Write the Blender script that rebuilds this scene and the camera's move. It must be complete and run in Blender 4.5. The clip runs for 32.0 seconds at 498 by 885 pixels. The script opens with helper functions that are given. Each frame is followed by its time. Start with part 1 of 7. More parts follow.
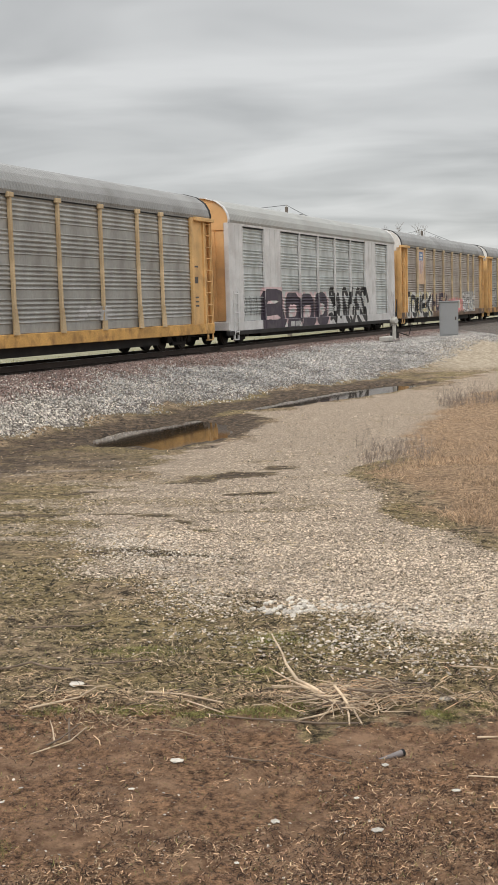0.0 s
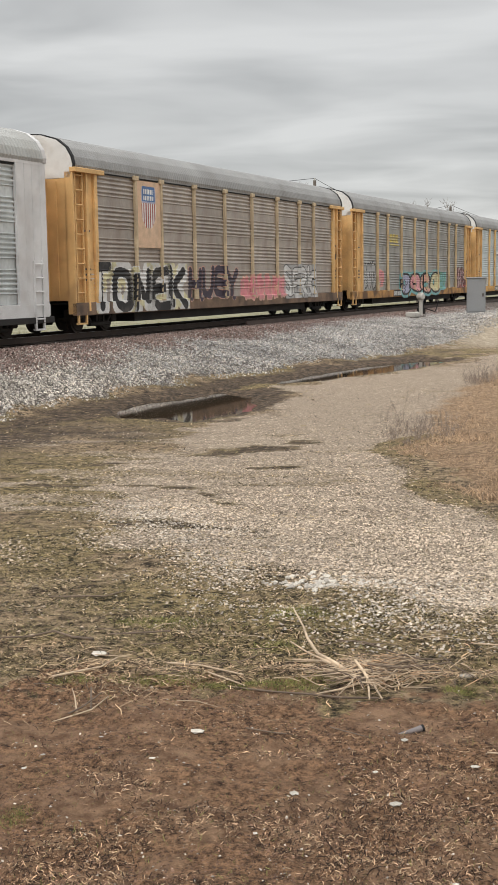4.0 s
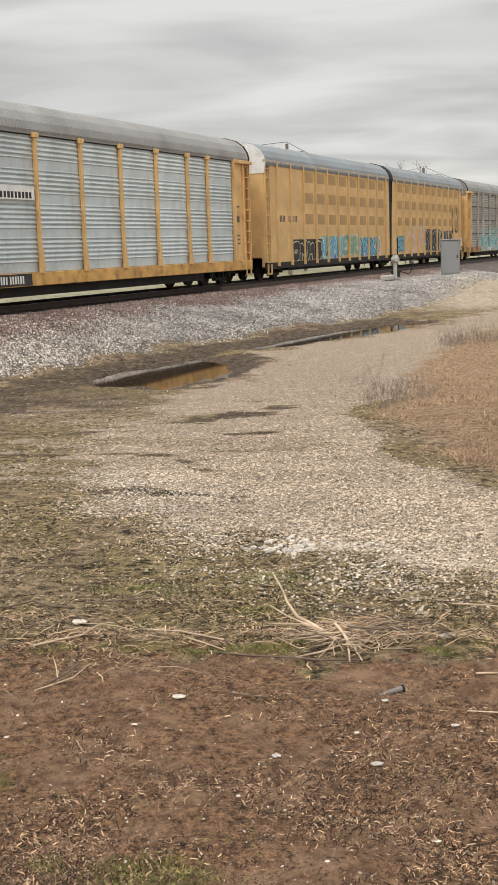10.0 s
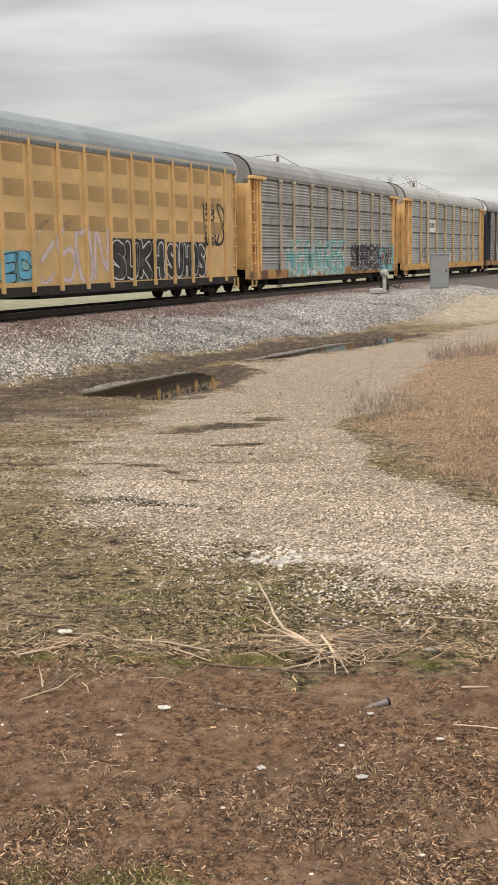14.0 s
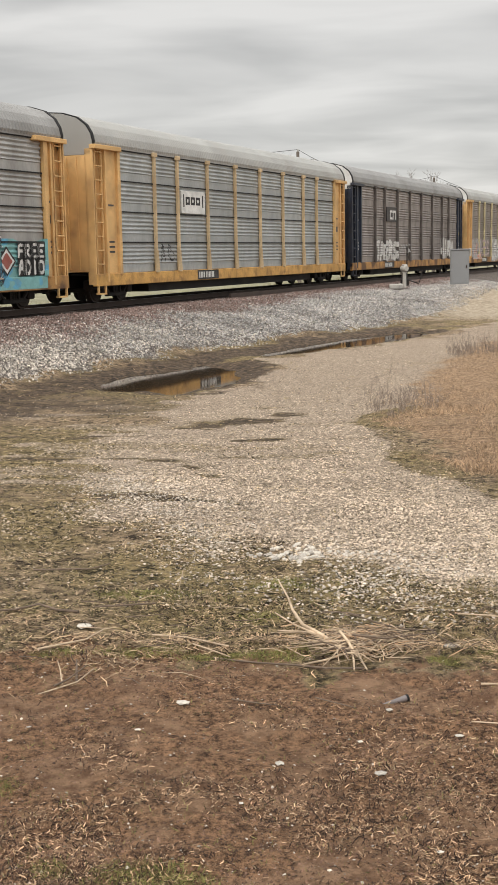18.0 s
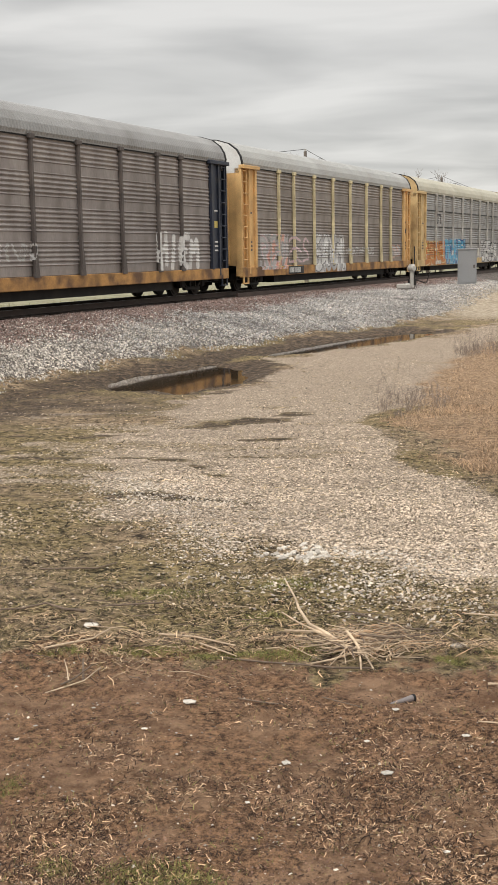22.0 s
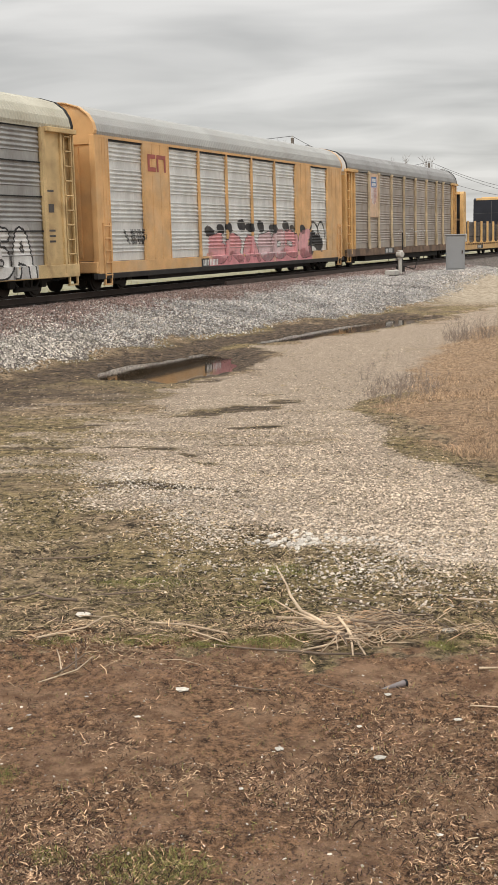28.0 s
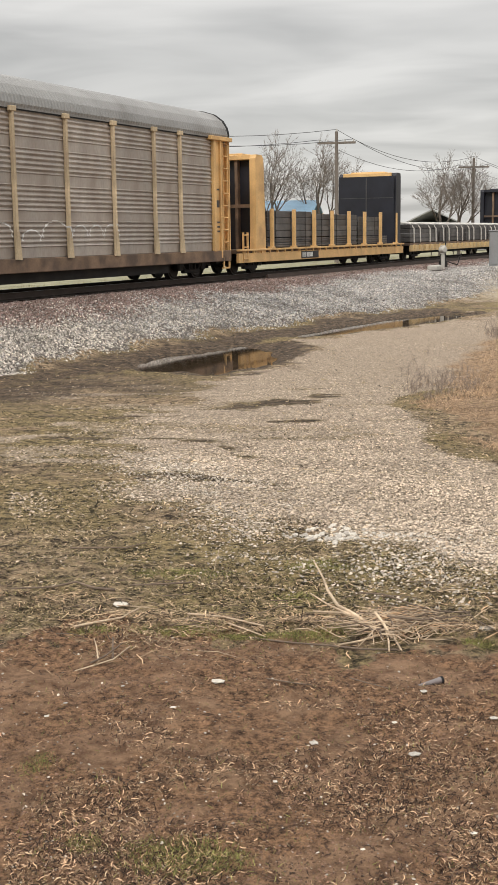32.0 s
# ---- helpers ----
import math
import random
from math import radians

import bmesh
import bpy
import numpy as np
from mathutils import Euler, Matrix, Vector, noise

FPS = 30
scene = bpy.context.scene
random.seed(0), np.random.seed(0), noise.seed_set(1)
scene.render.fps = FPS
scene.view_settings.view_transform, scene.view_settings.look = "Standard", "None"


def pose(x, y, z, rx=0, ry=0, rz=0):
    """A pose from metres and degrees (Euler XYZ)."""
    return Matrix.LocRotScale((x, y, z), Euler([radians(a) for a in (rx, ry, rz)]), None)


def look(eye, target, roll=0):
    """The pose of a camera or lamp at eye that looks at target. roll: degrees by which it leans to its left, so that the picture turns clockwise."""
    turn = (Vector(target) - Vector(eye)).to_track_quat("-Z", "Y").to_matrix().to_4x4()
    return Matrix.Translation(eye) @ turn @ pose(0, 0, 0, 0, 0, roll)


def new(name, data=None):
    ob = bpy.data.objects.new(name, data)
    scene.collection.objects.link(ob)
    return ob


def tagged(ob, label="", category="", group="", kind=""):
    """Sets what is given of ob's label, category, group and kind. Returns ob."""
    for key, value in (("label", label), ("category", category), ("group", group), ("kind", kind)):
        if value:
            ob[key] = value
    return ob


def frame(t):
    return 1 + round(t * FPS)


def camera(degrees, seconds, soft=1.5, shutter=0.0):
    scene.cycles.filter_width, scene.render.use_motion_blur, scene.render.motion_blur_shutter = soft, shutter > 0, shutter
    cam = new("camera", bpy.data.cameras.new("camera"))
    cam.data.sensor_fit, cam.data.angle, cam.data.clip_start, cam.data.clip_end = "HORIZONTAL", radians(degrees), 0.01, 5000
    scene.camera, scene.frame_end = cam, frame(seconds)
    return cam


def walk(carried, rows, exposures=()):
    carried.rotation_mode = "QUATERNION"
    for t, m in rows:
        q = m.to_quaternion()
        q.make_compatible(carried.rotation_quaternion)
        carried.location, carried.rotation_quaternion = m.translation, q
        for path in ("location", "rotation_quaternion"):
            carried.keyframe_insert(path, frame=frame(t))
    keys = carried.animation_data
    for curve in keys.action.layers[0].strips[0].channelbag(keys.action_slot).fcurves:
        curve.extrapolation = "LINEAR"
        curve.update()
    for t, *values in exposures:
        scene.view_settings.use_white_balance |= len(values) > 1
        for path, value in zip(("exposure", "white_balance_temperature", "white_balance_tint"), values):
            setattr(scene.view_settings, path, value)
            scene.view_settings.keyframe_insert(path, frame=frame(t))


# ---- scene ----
cam = camera(23.0, 32.0, 0.9)
PATH = [
    (0.0, pose(0.0037, 0.0016, 1.6518, 83.716, 1.685, 0.284)),
    (0.5, pose(0.0011, -0.0058, 1.6532, 83.603, 1.651, 0.225)),
    (1.0, pose(0.0027, 0.0023, 1.6522, 83.356, 1.600, 0.186)),
    (1.5, pose(0.0018, -0.0047, 1.6535, 83.269, 1.466, 0.239)),
    (2.0, pose(0.0003, -0.0022, 1.6543, 83.438, 1.209, 0.638)),
    (2.5, pose(-0.0016, 0.0003, 1.6534, 83.923, 0.462, 1.302)),
    (3.0, pose(-0.0022, 0.0041, 1.6509, 83.700, 0.194, 1.462)),
    (3.5, pose(-0.0027, -0.0063, 1.6543, 83.036, 0.725, 1.638)),
    (5.5, pose(0.0013, -0.0008, 1.6526, 81.734, 1.015, 1.252)),
    (6.0, pose(0.0003, 0.0003, 1.6492, 81.410, 1.620, 1.361)),
    (6.5, pose(0.0010, 0.0025, 1.6484, 81.141, 2.065, 1.278)),
    (7.0, pose(0.0033, 0.0009, 1.6482, 81.050, 2.309, 0.953)),
    (7.5, pose(0.0032, 0.0018, 1.6484, 80.856, 2.190, 0.700)),
    (8.0, pose(-0.0002, 0.0009, 1.6483, 80.694, 1.952, 0.786)),
    (8.5, pose(0.0019, 0.0028, 1.6486, 80.712, 1.887, 0.776)),
    (9.0, pose(0.0000, 0.0000, 1.6500, 80.750, 1.800, 0.600)),
    (9.5, pose(0.0020, 0.0004, 1.6472, 80.825, 1.851, 0.412)),
    (10.0, pose(0.0019, 0.0017, 1.6492, 80.899, 1.782, 0.289)),
    (10.5, pose(0.0004, -0.0015, 1.6502, 80.934, 1.847, 0.247)),
    (11.0, pose(0.0008, 0.0002, 1.6486, 80.909, 1.894, 0.273)),
    (11.5, pose(0.0009, 0.0043, 1.6493, 81.279, 1.482, 0.159)),
    (12.0, pose(0.0009, -0.0012, 1.6487, 81.482, 1.376, -0.174)),
    (12.5, pose(0.0012, 0.0007, 1.6484, 81.505, 1.470, -0.455)),
    (13.0, pose(0.0009, -0.0026, 1.6493, 81.405, 1.535, -0.708)),
    (13.5, pose(-0.0009, -0.0076, 1.6482, 81.397, 1.383, -0.643)),
    (14.0, pose(-0.0021, -0.0023, 1.6500, 81.421, 1.018, -0.187)),
    (14.5, pose(-0.0015, 0.0040, 1.6485, 81.329, 0.904, 0.179)),
    (16.5, pose(-0.0008, 0.0050, 1.6473, 81.578, 0.961, 0.540)),
    (17.0, pose(-0.0009, 0.0051, 1.6468, 81.382, 1.073, 0.457)),
    (17.5, pose(-0.0017, -0.0050, 1.6497, 81.198, 1.042, 0.569)),
    (18.0, pose(-0.0027, 0.0027, 1.6493, 81.223, 0.993, 0.726)),
    (18.5, pose(-0.0016, -0.0037, 1.6506, 81.324, 1.079, 0.818)),
    (19.0, pose(-0.0014, -0.0037, 1.6491, 81.193, 1.148, 0.697)),
    (19.5, pose(-0.0012, -0.0033, 1.6493, 81.154, 1.105, 0.636)),
    (20.0, pose(-0.0022, 0.0004, 1.6497, 81.337, 0.969, 0.763)),
    (20.5, pose(-0.0022, -0.0024, 1.6498, 81.479, 0.919, 0.868)),
    (21.0, pose(-0.0023, -0.0039, 1.6491, 81.417, 0.895, 0.947)),
    (21.5, pose(-0.0032, -0.0014, 1.6499, 81.321, 0.857, 1.058)),
    (22.0, pose(-0.0022, 0.0033, 1.6475, 81.215, 0.968, 1.062)),
    (22.5, pose(-0.0003, 0.0008, 1.6481, 80.780, 1.097, 0.697)),
    (23.0, pose(-0.0022, -0.0034, 1.6504, 80.362, 0.800, 0.622)),
    (23.5, pose(-0.0010, -0.0007, 1.6487, 80.203, 0.668, 0.688)),
    (24.0, pose(-0.0007, 0.0006, 1.6492, 80.362, 0.530, 0.950)),
    (24.5, pose(-0.0025, 0.0036, 1.6495, 80.774, 0.396, 1.254)),
    (26.5, pose(-0.0031, -0.0001, 1.6507, 81.417, 0.508, 1.241)),
    (27.0, pose(-0.0012, 0.0011, 1.6498, 81.596, 0.886, 0.744)),
    (27.5, pose(0.0013, -0.0032, 1.6494, 81.495, 1.463, 0.137)),
    (28.0, pose(-0.0015, -0.0031, 1.6479, 80.640, 1.494, 0.511)),
    (28.5, pose(-0.0028, -0.0018, 1.6501, 80.093, 1.462, 1.219)),
    (29.0, pose(-0.0037, -0.0017, 1.6487, 80.012, 1.426, 1.609)),
    (29.5, pose(-0.0039, -0.0004, 1.6472, 80.087, 1.411, 1.748)),
    (30.0, pose(-0.0038, -0.0048, 1.6478, 80.169, 1.360, 1.878)),
    (30.5, pose(-0.0040, 0.0014, 1.6486, 80.265, 1.290, 2.029)),
    (31.0, pose(-0.0054, -0.0042, 1.6484, 80.317, 1.156, 2.126)),
    (31.5, pose(-0.0056, -0.0034, 1.6499, 80.302, 0.952, 2.281)),
    (32.0, pose(-0.0062, -0.0044, 1.6486, 80.359, 0.797, 2.456)),
]
walk(cam, PATH, [(0.0, -0.07, 6270, 9), (3.5, -0.07, 6270, 9), (6.0, 0.03, 6480, 10), (32.0, 0.05, 6480, 10)])

# ---- light: high overcast, weak wide sun, cloud bands ----
SUN_EL, SUN_AZ = 42.0, 200.0
world = bpy.data.worlds.new("overcast_sky")
scene.world = world
world.use_nodes = True
wn, wl = world.node_tree.nodes, world.node_tree.links
wn.clear()


def wnode(kind, **values):
    nd = wn.new(kind)
    for k, v in values.items():
        nd.inputs[k].default_value = v
    return nd


sky = wn.new("ShaderNodeTexSky")
sky.sky_type, sky.sun_disc = "NISHITA", False
sky.sun_elevation, sky.sun_rotation = radians(SUN_EL), radians(SUN_AZ)
tc = wn.new("ShaderNodeTexCoord")
sep = wn.new("ShaderNodeSeparateXYZ")
wl.new(tc.outputs["Generated"], sep.inputs[0])
lift = wnode("ShaderNodeMath")
lift.operation = "MAXIMUM"
lift.inputs[1].default_value = 0.0
wl.new(sep.outputs["Z"], lift.inputs[0])
lift2 = wnode("ShaderNodeMath")
lift2.operation = "ADD"
lift2.inputs[1].default_value = 0.10
wl.new(lift.outputs[0], lift2.inputs[0])
px_ = wnode("ShaderNodeMath")
px_.operation = "DIVIDE"
py_ = wnode("ShaderNodeMath")
py_.operation = "DIVIDE"
wl.new(sep.outputs["X"], px_.inputs[0])
wl.new(lift2.outputs[0], px_.inputs[1])
wl.new(sep.outputs["Y"], py_.inputs[0])
wl.new(lift2.outputs[0], py_.inputs[1])
plane_xy = wn.new("ShaderNodeCombineXYZ")
wl.new(px_.outputs[0], plane_xy.inputs[0])
wl.new(py_.outputs[0], plane_xy.inputs[1])
mapn = wn.new("ShaderNodeMapping")
mapn.inputs["Scale"].default_value = (0.72, 1.0, 1.0)
mapn.inputs["Rotation"].default_value = (0, 0, radians(-12))
mapn.inputs["Location"].default_value = (3.1, 0.7, 0)
wl.new(plane_xy.outputs[0], mapn.inputs[0])
cloud = wnode("ShaderNodeTexNoise", Scale=1.35, Detail=4.0, Roughness=0.46, Distortion=0.45)
wl.new(mapn.outputs[0], cloud.inputs["Vector"])
ramp = wn.new("ShaderNodeValToRGB")
ramp.color_ramp.elements[0].position, ramp.color_ramp.elements[0].color = 0.34, (0.53, 0.52, 0.50, 1)
ramp.color_ramp.elements[1].position, ramp.color_ramp.elements[1].color = 0.66, (0.82, 0.80, 0.765, 1)
wl.new(cloud.outputs["Fac"], ramp.inputs[0])
bg_sky = wnode("ShaderNodeBackground", Strength=0.008)
wl.new(sky.outputs[0], bg_sky.inputs["Color"])
bg_cloud = wnode("ShaderNodeBackground", Strength=0.86)
zen = wn.new("ShaderNodeMapRange")          # an overcast sky is brightest overhead
zen.interpolation_type = "SMOOTHSTEP"
zen.inputs["From Min"].default_value, zen.inputs["From Max"].default_value = 0.16, 0.95
zen.inputs["To Min"].default_value, zen.inputs["To Max"].default_value = 1.0, 3.3
wl.new(sep.outputs["Z"], zen.inputs[0])
bright = wn.new("ShaderNodeMix")
bright.data_type, bright.blend_type = "RGBA", "MULTIPLY"
bright.inputs[0].default_value = 1.0
wl.new(ramp.outputs[0], bright.inputs[6])
wl.new(zen.outputs[0], bright.inputs[7])
wl.new(bright.outputs[2], bg_cloud.inputs["Color"])
addbg = wn.new("ShaderNodeAddShader")
wl.new(bg_sky.outputs[0], addbg.inputs[0])
wl.new(bg_cloud.outputs[0], addbg.inputs[1])
wout = wn.new("ShaderNodeOutputWorld")
wl.new(addbg.outputs[0], wout.inputs[0])

sun = new("sun", bpy.data.lights.new("sun", "SUN"))
sun.data.energy, sun.data.angle, sun.data.color = 1.25, radians(14), (1.0, 0.96, 0.9)
sun.matrix_world = look((0, 0, 50), Vector((0, 0, 50)) - Vector((math.sin(radians(SUN_AZ)) * math.cos(radians(SUN_EL)), math.cos(radians(SUN_AZ)) * math.cos(radians(SUN_EL)), math.sin(radians(SUN_EL)))))
scene.view_settings.exposure = 0.0

# ---- the track's frame: s along the rails, p across them, away from the camera ----
TURN = radians(22.0)
US, UP_ = (math.sin(TURN), math.cos(TURN)), (-math.cos(TURN), math.sin(TURN))
TRACK_P, RAIL_Z, CAR_ROT = 21.2, 0.13, 68.0


def at(s, p, z=0.0):
    return Vector((US[0] * s + UP_[0] * p, US[1] * s + UP_[1] * p, z))


def travel(t):
    x = t / 32.0
    return -313.029 * x - 80.141 * x ** 2 + 211.439 * x ** 3 - 234.372 * x ** 4 + 85.962 * x ** 5


# ---- materials ----
def mat(name, color, rough=0.7, metal=0.0, vary=0.25, scale=1.5, fine=40.0, fine_amount=0.15, bump=0.1, bump_scale=60.0,
        stretch=(1, 1, 1), dirt=None, dirt_amount=0.0, dirt_scale=2.0, island=0.0, objrand=0.0, spec=0.4, dirt_lo=0.5, dirt_hi=0.75):
    m = bpy.data.materials.new(name)
    m.use_nodes = True
    nt = m.node_tree
    nd, ln = nt.nodes, nt.links
    bsdf = nd["Principled BSDF"]
    bsdf.inputs["Roughness"].default_value = rough
    bsdf.inputs["Metallic"].default_value = metal
    bsdf.inputs["Specular IOR Level"].default_value = spec
    co = nd.new("ShaderNodeTexCoord")
    mp = nd.new("ShaderNodeMapping")
    mp.inputs["Scale"].default_value = stretch
    ln.new(co.outputs["Object"], mp.inputs[0])
    vec = mp.outputs[0]

    def noise_fac(sc, detail=4.0, v=vec):
        n_ = nd.new("ShaderNodeTexNoise")
        n_.inputs["Scale"].default_value, n_.inputs["Detail"].default_value = sc, detail
        ln.new(v, n_.inputs["Vector"])
        return n_.outputs["Fac"]

    def scaled(fac, lo, hi):
        r_ = nd.new("ShaderNodeMapRange")
        r_.inputs["From Min"].default_value, r_.inputs["From Max"].default_value = 0.3, 0.7
        r_.inputs["To Min"].default_value, r_.inputs["To Max"].default_value = lo, hi
        ln.new(fac, r_.inputs[0])
        return r_.outputs[0]

    def times(a, b):
        x_ = nd.new("ShaderNodeMath")
        x_.operation = "MULTIPLY"
        ln.new(a, x_.inputs[0])
        ln.new(b, x_.inputs[1])
        return x_.outputs[0]

    val = times(scaled(noise_fac(scale), 1 - vary, 1 + vary), scaled(noise_fac(fine, 2.0), 1 - fine_amount, 1 + fine_amount))
    if island:
        g_ = nd.new("ShaderNodeNewGeometry")
        r_ = nd.new("ShaderNodeMapRange")
        r_.inputs["To Min"].default_value, r_.inputs["To Max"].default_value = 1 - island, 1 + island
        ln.new(g_.outputs["Random Per Island"], r_.inputs[0])
        val = times(val, r_.outputs[0])
    if objrand:
        g_ = nd.new("ShaderNodeObjectInfo")
        r_ = nd.new("ShaderNodeMapRange")
        r_.inputs["To Min"].default_value, r_.inputs["To Max"].default_value = 1 - objrand, 1 + objrand
        ln.new(g_.outputs["Random"], r_.inputs[0])
        val = times(val, r_.outputs[0])
    base = nd.new("ShaderNodeMix")
    base.data_type = "RGBA"
    base.blend_type = "MULTIPLY"
    base.inputs[0].default_value = 1.0
    base.inputs[6].default_value = (*color, 1)
    ln.new(val, base.inputs[7])
    out = base.outputs[2]
    if dirt:
        mx = nd.new("ShaderNodeMix")
        mx.data_type = "RGBA"
        r_ = nd.new("ShaderNodeMapRange")
        r_.inputs["From Min"].default_value, r_.inputs["From Max"].default_value = dirt_lo, dirt_hi
        r_.inputs["To Max"].default_value = dirt_amount
        ln.new(noise_fac(dirt_scale, 6.0), r_.inputs[0])
        ln.new(r_.outputs[0], mx.inputs[0])
        ln.new(out, mx.inputs[6])
        mx.inputs[7].default_value = (*dirt, 1)
        out = mx.outputs[2]
    ln.new(out, bsdf.inputs["Base Color"])
    if bump:
        bp = nd.new("ShaderNodeBump")
        bp.inputs["Strength"].default_value, bp.inputs["Distance"].default_value = bump, 0.02
        ln.new(noise_fac(bump_scale), bp.inputs["Height"])
        ln.new(bp.outputs[0], bsdf.inputs["Normal"])
    return m


RUST = (0.16, 0.075, 0.035)
GRIME = (0.07, 0.06, 0.05)
YELLOW = mat("freight_yellow", (0.66, 0.415, 0.175), 0.6, vary=0.16, dirt=(0.36, 0.205, 0.10), dirt_amount=0.6, dirt_scale=1.6, objrand=0.06)
YELLOW_PALE = mat("freight_yellow_faded", (0.58, 0.42, 0.21), 0.65, vary=0.2, dirt=(0.25, 0.15, 0.07), dirt_amount=0.6, dirt_scale=1.6, objrand=0.06)
POST_PALE = mat("pale_yellow_post", (0.55, 0.415, 0.25), 0.62, vary=0.18, dirt=(0.34, 0.21, 0.10), dirt_amount=0.55, dirt_scale=2.2, objrand=0.10)
POST_DULL = mat("dull_tan_post", (0.42, 0.355, 0.275), 0.65, vary=0.2, dirt=(0.22, 0.17, 0.13), dirt_amount=0.6, dirt_scale=2.2, objrand=0.10)
POST_GREY = mat("grey_post", (0.43, 0.41, 0.38), 0.65, vary=0.2, dirt=(0.24, 0.21, 0.18), dirt_amount=0.6, dirt_scale=2.2, objrand=0.10)
POST_TAN = mat("tan_post", (0.53, 0.42, 0.275), 0.65, vary=0.2, dirt=(0.28, 0.21, 0.15), dirt_amount=0.6, dirt_scale=2.2, objrand=0.12)
POST_SOOT = mat("sooty_brown_post", (0.085, 0.072, 0.066), 0.65, vary=0.25, dirt=(0.16, 0.13, 0.11), dirt_amount=0.5, dirt_scale=2.2, objrand=0.10)
POST_CREAM = mat("cream_post", (0.60, 0.52, 0.32), 0.65, vary=0.18, dirt=(0.3, 0.23, 0.14), dirt_amount=0.55, dirt_scale=2.2, objrand=0.10)
ORANGE = mat("faded_orange", (0.62, 0.37, 0.165), 0.6, vary=0.18, dirt=(0.55, 0.45, 0.32), dirt_amount=0.45, dirt_scale=0.9, objrand=0.06)
SILVER_PAINT = mat("pale_silver_paint", (0.60, 0.59, 0.585), 0.5, vary=0.12, dirt=(0.42, 0.38, 0.36), dirt_amount=0.6, dirt_scale=1.2)
NAVY = mat("navy_paint", (0.022, 0.028, 0.045), 0.5, vary=0.25, dirt=(0.08, 0.07, 0.06), dirt_amount=0.5)
DECK_YELLOW = mat("deck_yellow", (0.58, 0.33, 0.10), 0.65, vary=0.25, dirt=RUST, dirt_amount=0.85, dirt_scale=2.4)
SILL_WORN = mat("worn_sill", (0.45, 0.24, 0.08), 0.7, vary=0.3, dirt=(0.10, 0.055, 0.035), dirt_amount=0.9, dirt_scale=1.3, dirt_lo=0.42, dirt_hi=0.62)
SILL_BROWN = mat("rust_brown_sill", (0.20, 0.13, 0.085), 0.75, vary=0.3, dirt=(0.07, 0.05, 0.04), dirt_amount=0.8, dirt_scale=1.3, dirt_lo=0.42, dirt_hi=0.62)
BLACK = mat("sooty_black", (0.018, 0.016, 0.015), 0.75, vary=0.4, dirt=(0.05, 0.04, 0.03), dirt_amount=0.5)
WHEEL_STEEL = mat("wheel_steel", (0.035, 0.027, 0.022), 0.6, metal=0.4, vary=0.4)
RUBBER = mat("rubber", (0.012, 0.012, 0.013), 0.8, vary=0.2)
ROOF_GREY = mat("galvanised_roof", (0.265, 0.262, 0.255), 0.5, metal=0.35, vary=0.12, scale=0.8, dirt=(0.16, 0.15, 0.14), dirt_amount=0.5, dirt_scale=0.7)
ROOF_LIGHT = mat("pale_roof", (0.345, 0.345, 0.33), 0.55, metal=0.2, vary=0.10, scale=0.8, dirt=(0.3, 0.28, 0.25), dirt_amount=0.4, dirt_scale=0.7)
ROOF_CREAM = mat("cream_roof", (0.42, 0.40, 0.325), 0.6, metal=0.1, vary=0.10, scale=0.8, dirt=(0.32, 0.28, 0.2), dirt_amount=0.4, dirt_scale=0.7)
ROOF_BLUE = mat("blue_grey_roof", (0.22, 0.245, 0.26), 0.45, metal=0.3, vary=0.12, scale=0.8, dirt=(0.18, 0.19, 0.19), dirt_amount=0.5, dirt_scale=0.7)
WHITE_END = mat("white_end_cap", (0.66, 0.66, 0.64), 0.6, vary=0.1, dirt=(0.35, 0.3, 0.25), dirt_amount=0.4)


def panel_mat(name, color, dirt, amount):
    return mat(name, color, 0.5, metal=0.35, vary=0.22, scale=1.1, stretch=(1.0, 1.0, 0.5), dirt=dirt, dirt_amount=amount, dirt_scale=1.0,
               objrand=0.10, fine=14.0, fine_amount=0.08, bump=0.06, dirt_lo=0.40, dirt_hi=0.68)


PANEL_GREY = panel_mat("galvanised_panel", (0.43, 0.43, 0.42), (0.20, 0.19, 0.18), 0.78)
PANEL_DARK = panel_mat("dark_grey_panel", (0.43, 0.425, 0.405), (0.20, 0.19, 0.17), 0.8)
PANEL_BLUE = panel_mat("pale_blue_panel", (0.60, 0.665, 0.685), (0.46, 0.51, 0.52), 0.8)
PANEL_LIGHT = panel_mat("light_galvanised_panel", (0.46, 0.48, 0.48), (0.27, 0.285, 0.285), 0.75)
PANEL_BROWN = panel_mat("brown_stained_panel", (0.44, 0.395, 0.355), (0.25, 0.205, 0.17), 0.8)
PANEL_SOOT = panel_mat("sooty_panel", (0.35, 0.315, 0.295), (0.15, 0.13, 0.12), 0.8)
PANEL_UMBER = panel_mat("dark_brown_panel", (0.31, 0.275, 0.25), (0.16, 0.135, 0.115), 0.8)
PANEL_WHITE = panel_mat("whitish_corrugation", (0.80, 0.805, 0.79), (0.50, 0.50, 0.485), 0.8)
PANEL_BRIGHT = panel_mat("bright_corrugation", (0.62, 0.645, 0.64), (0.33, 0.345, 0.34), 0.85)
PLATE_TAN = mat("ochre_plate", (0.60, 0.395, 0.175), 0.6, vary=0.12, dirt=(0.46, 0.30, 0.14), dirt_amount=0.6, dirt_scale=0.9, objrand=0.05)
PLATE_SCREEN = mat("dark_ochre_screen", (0.40, 0.26, 0.115), 0.7, vary=0.12, fine=160.0, fine_amount=0.3)
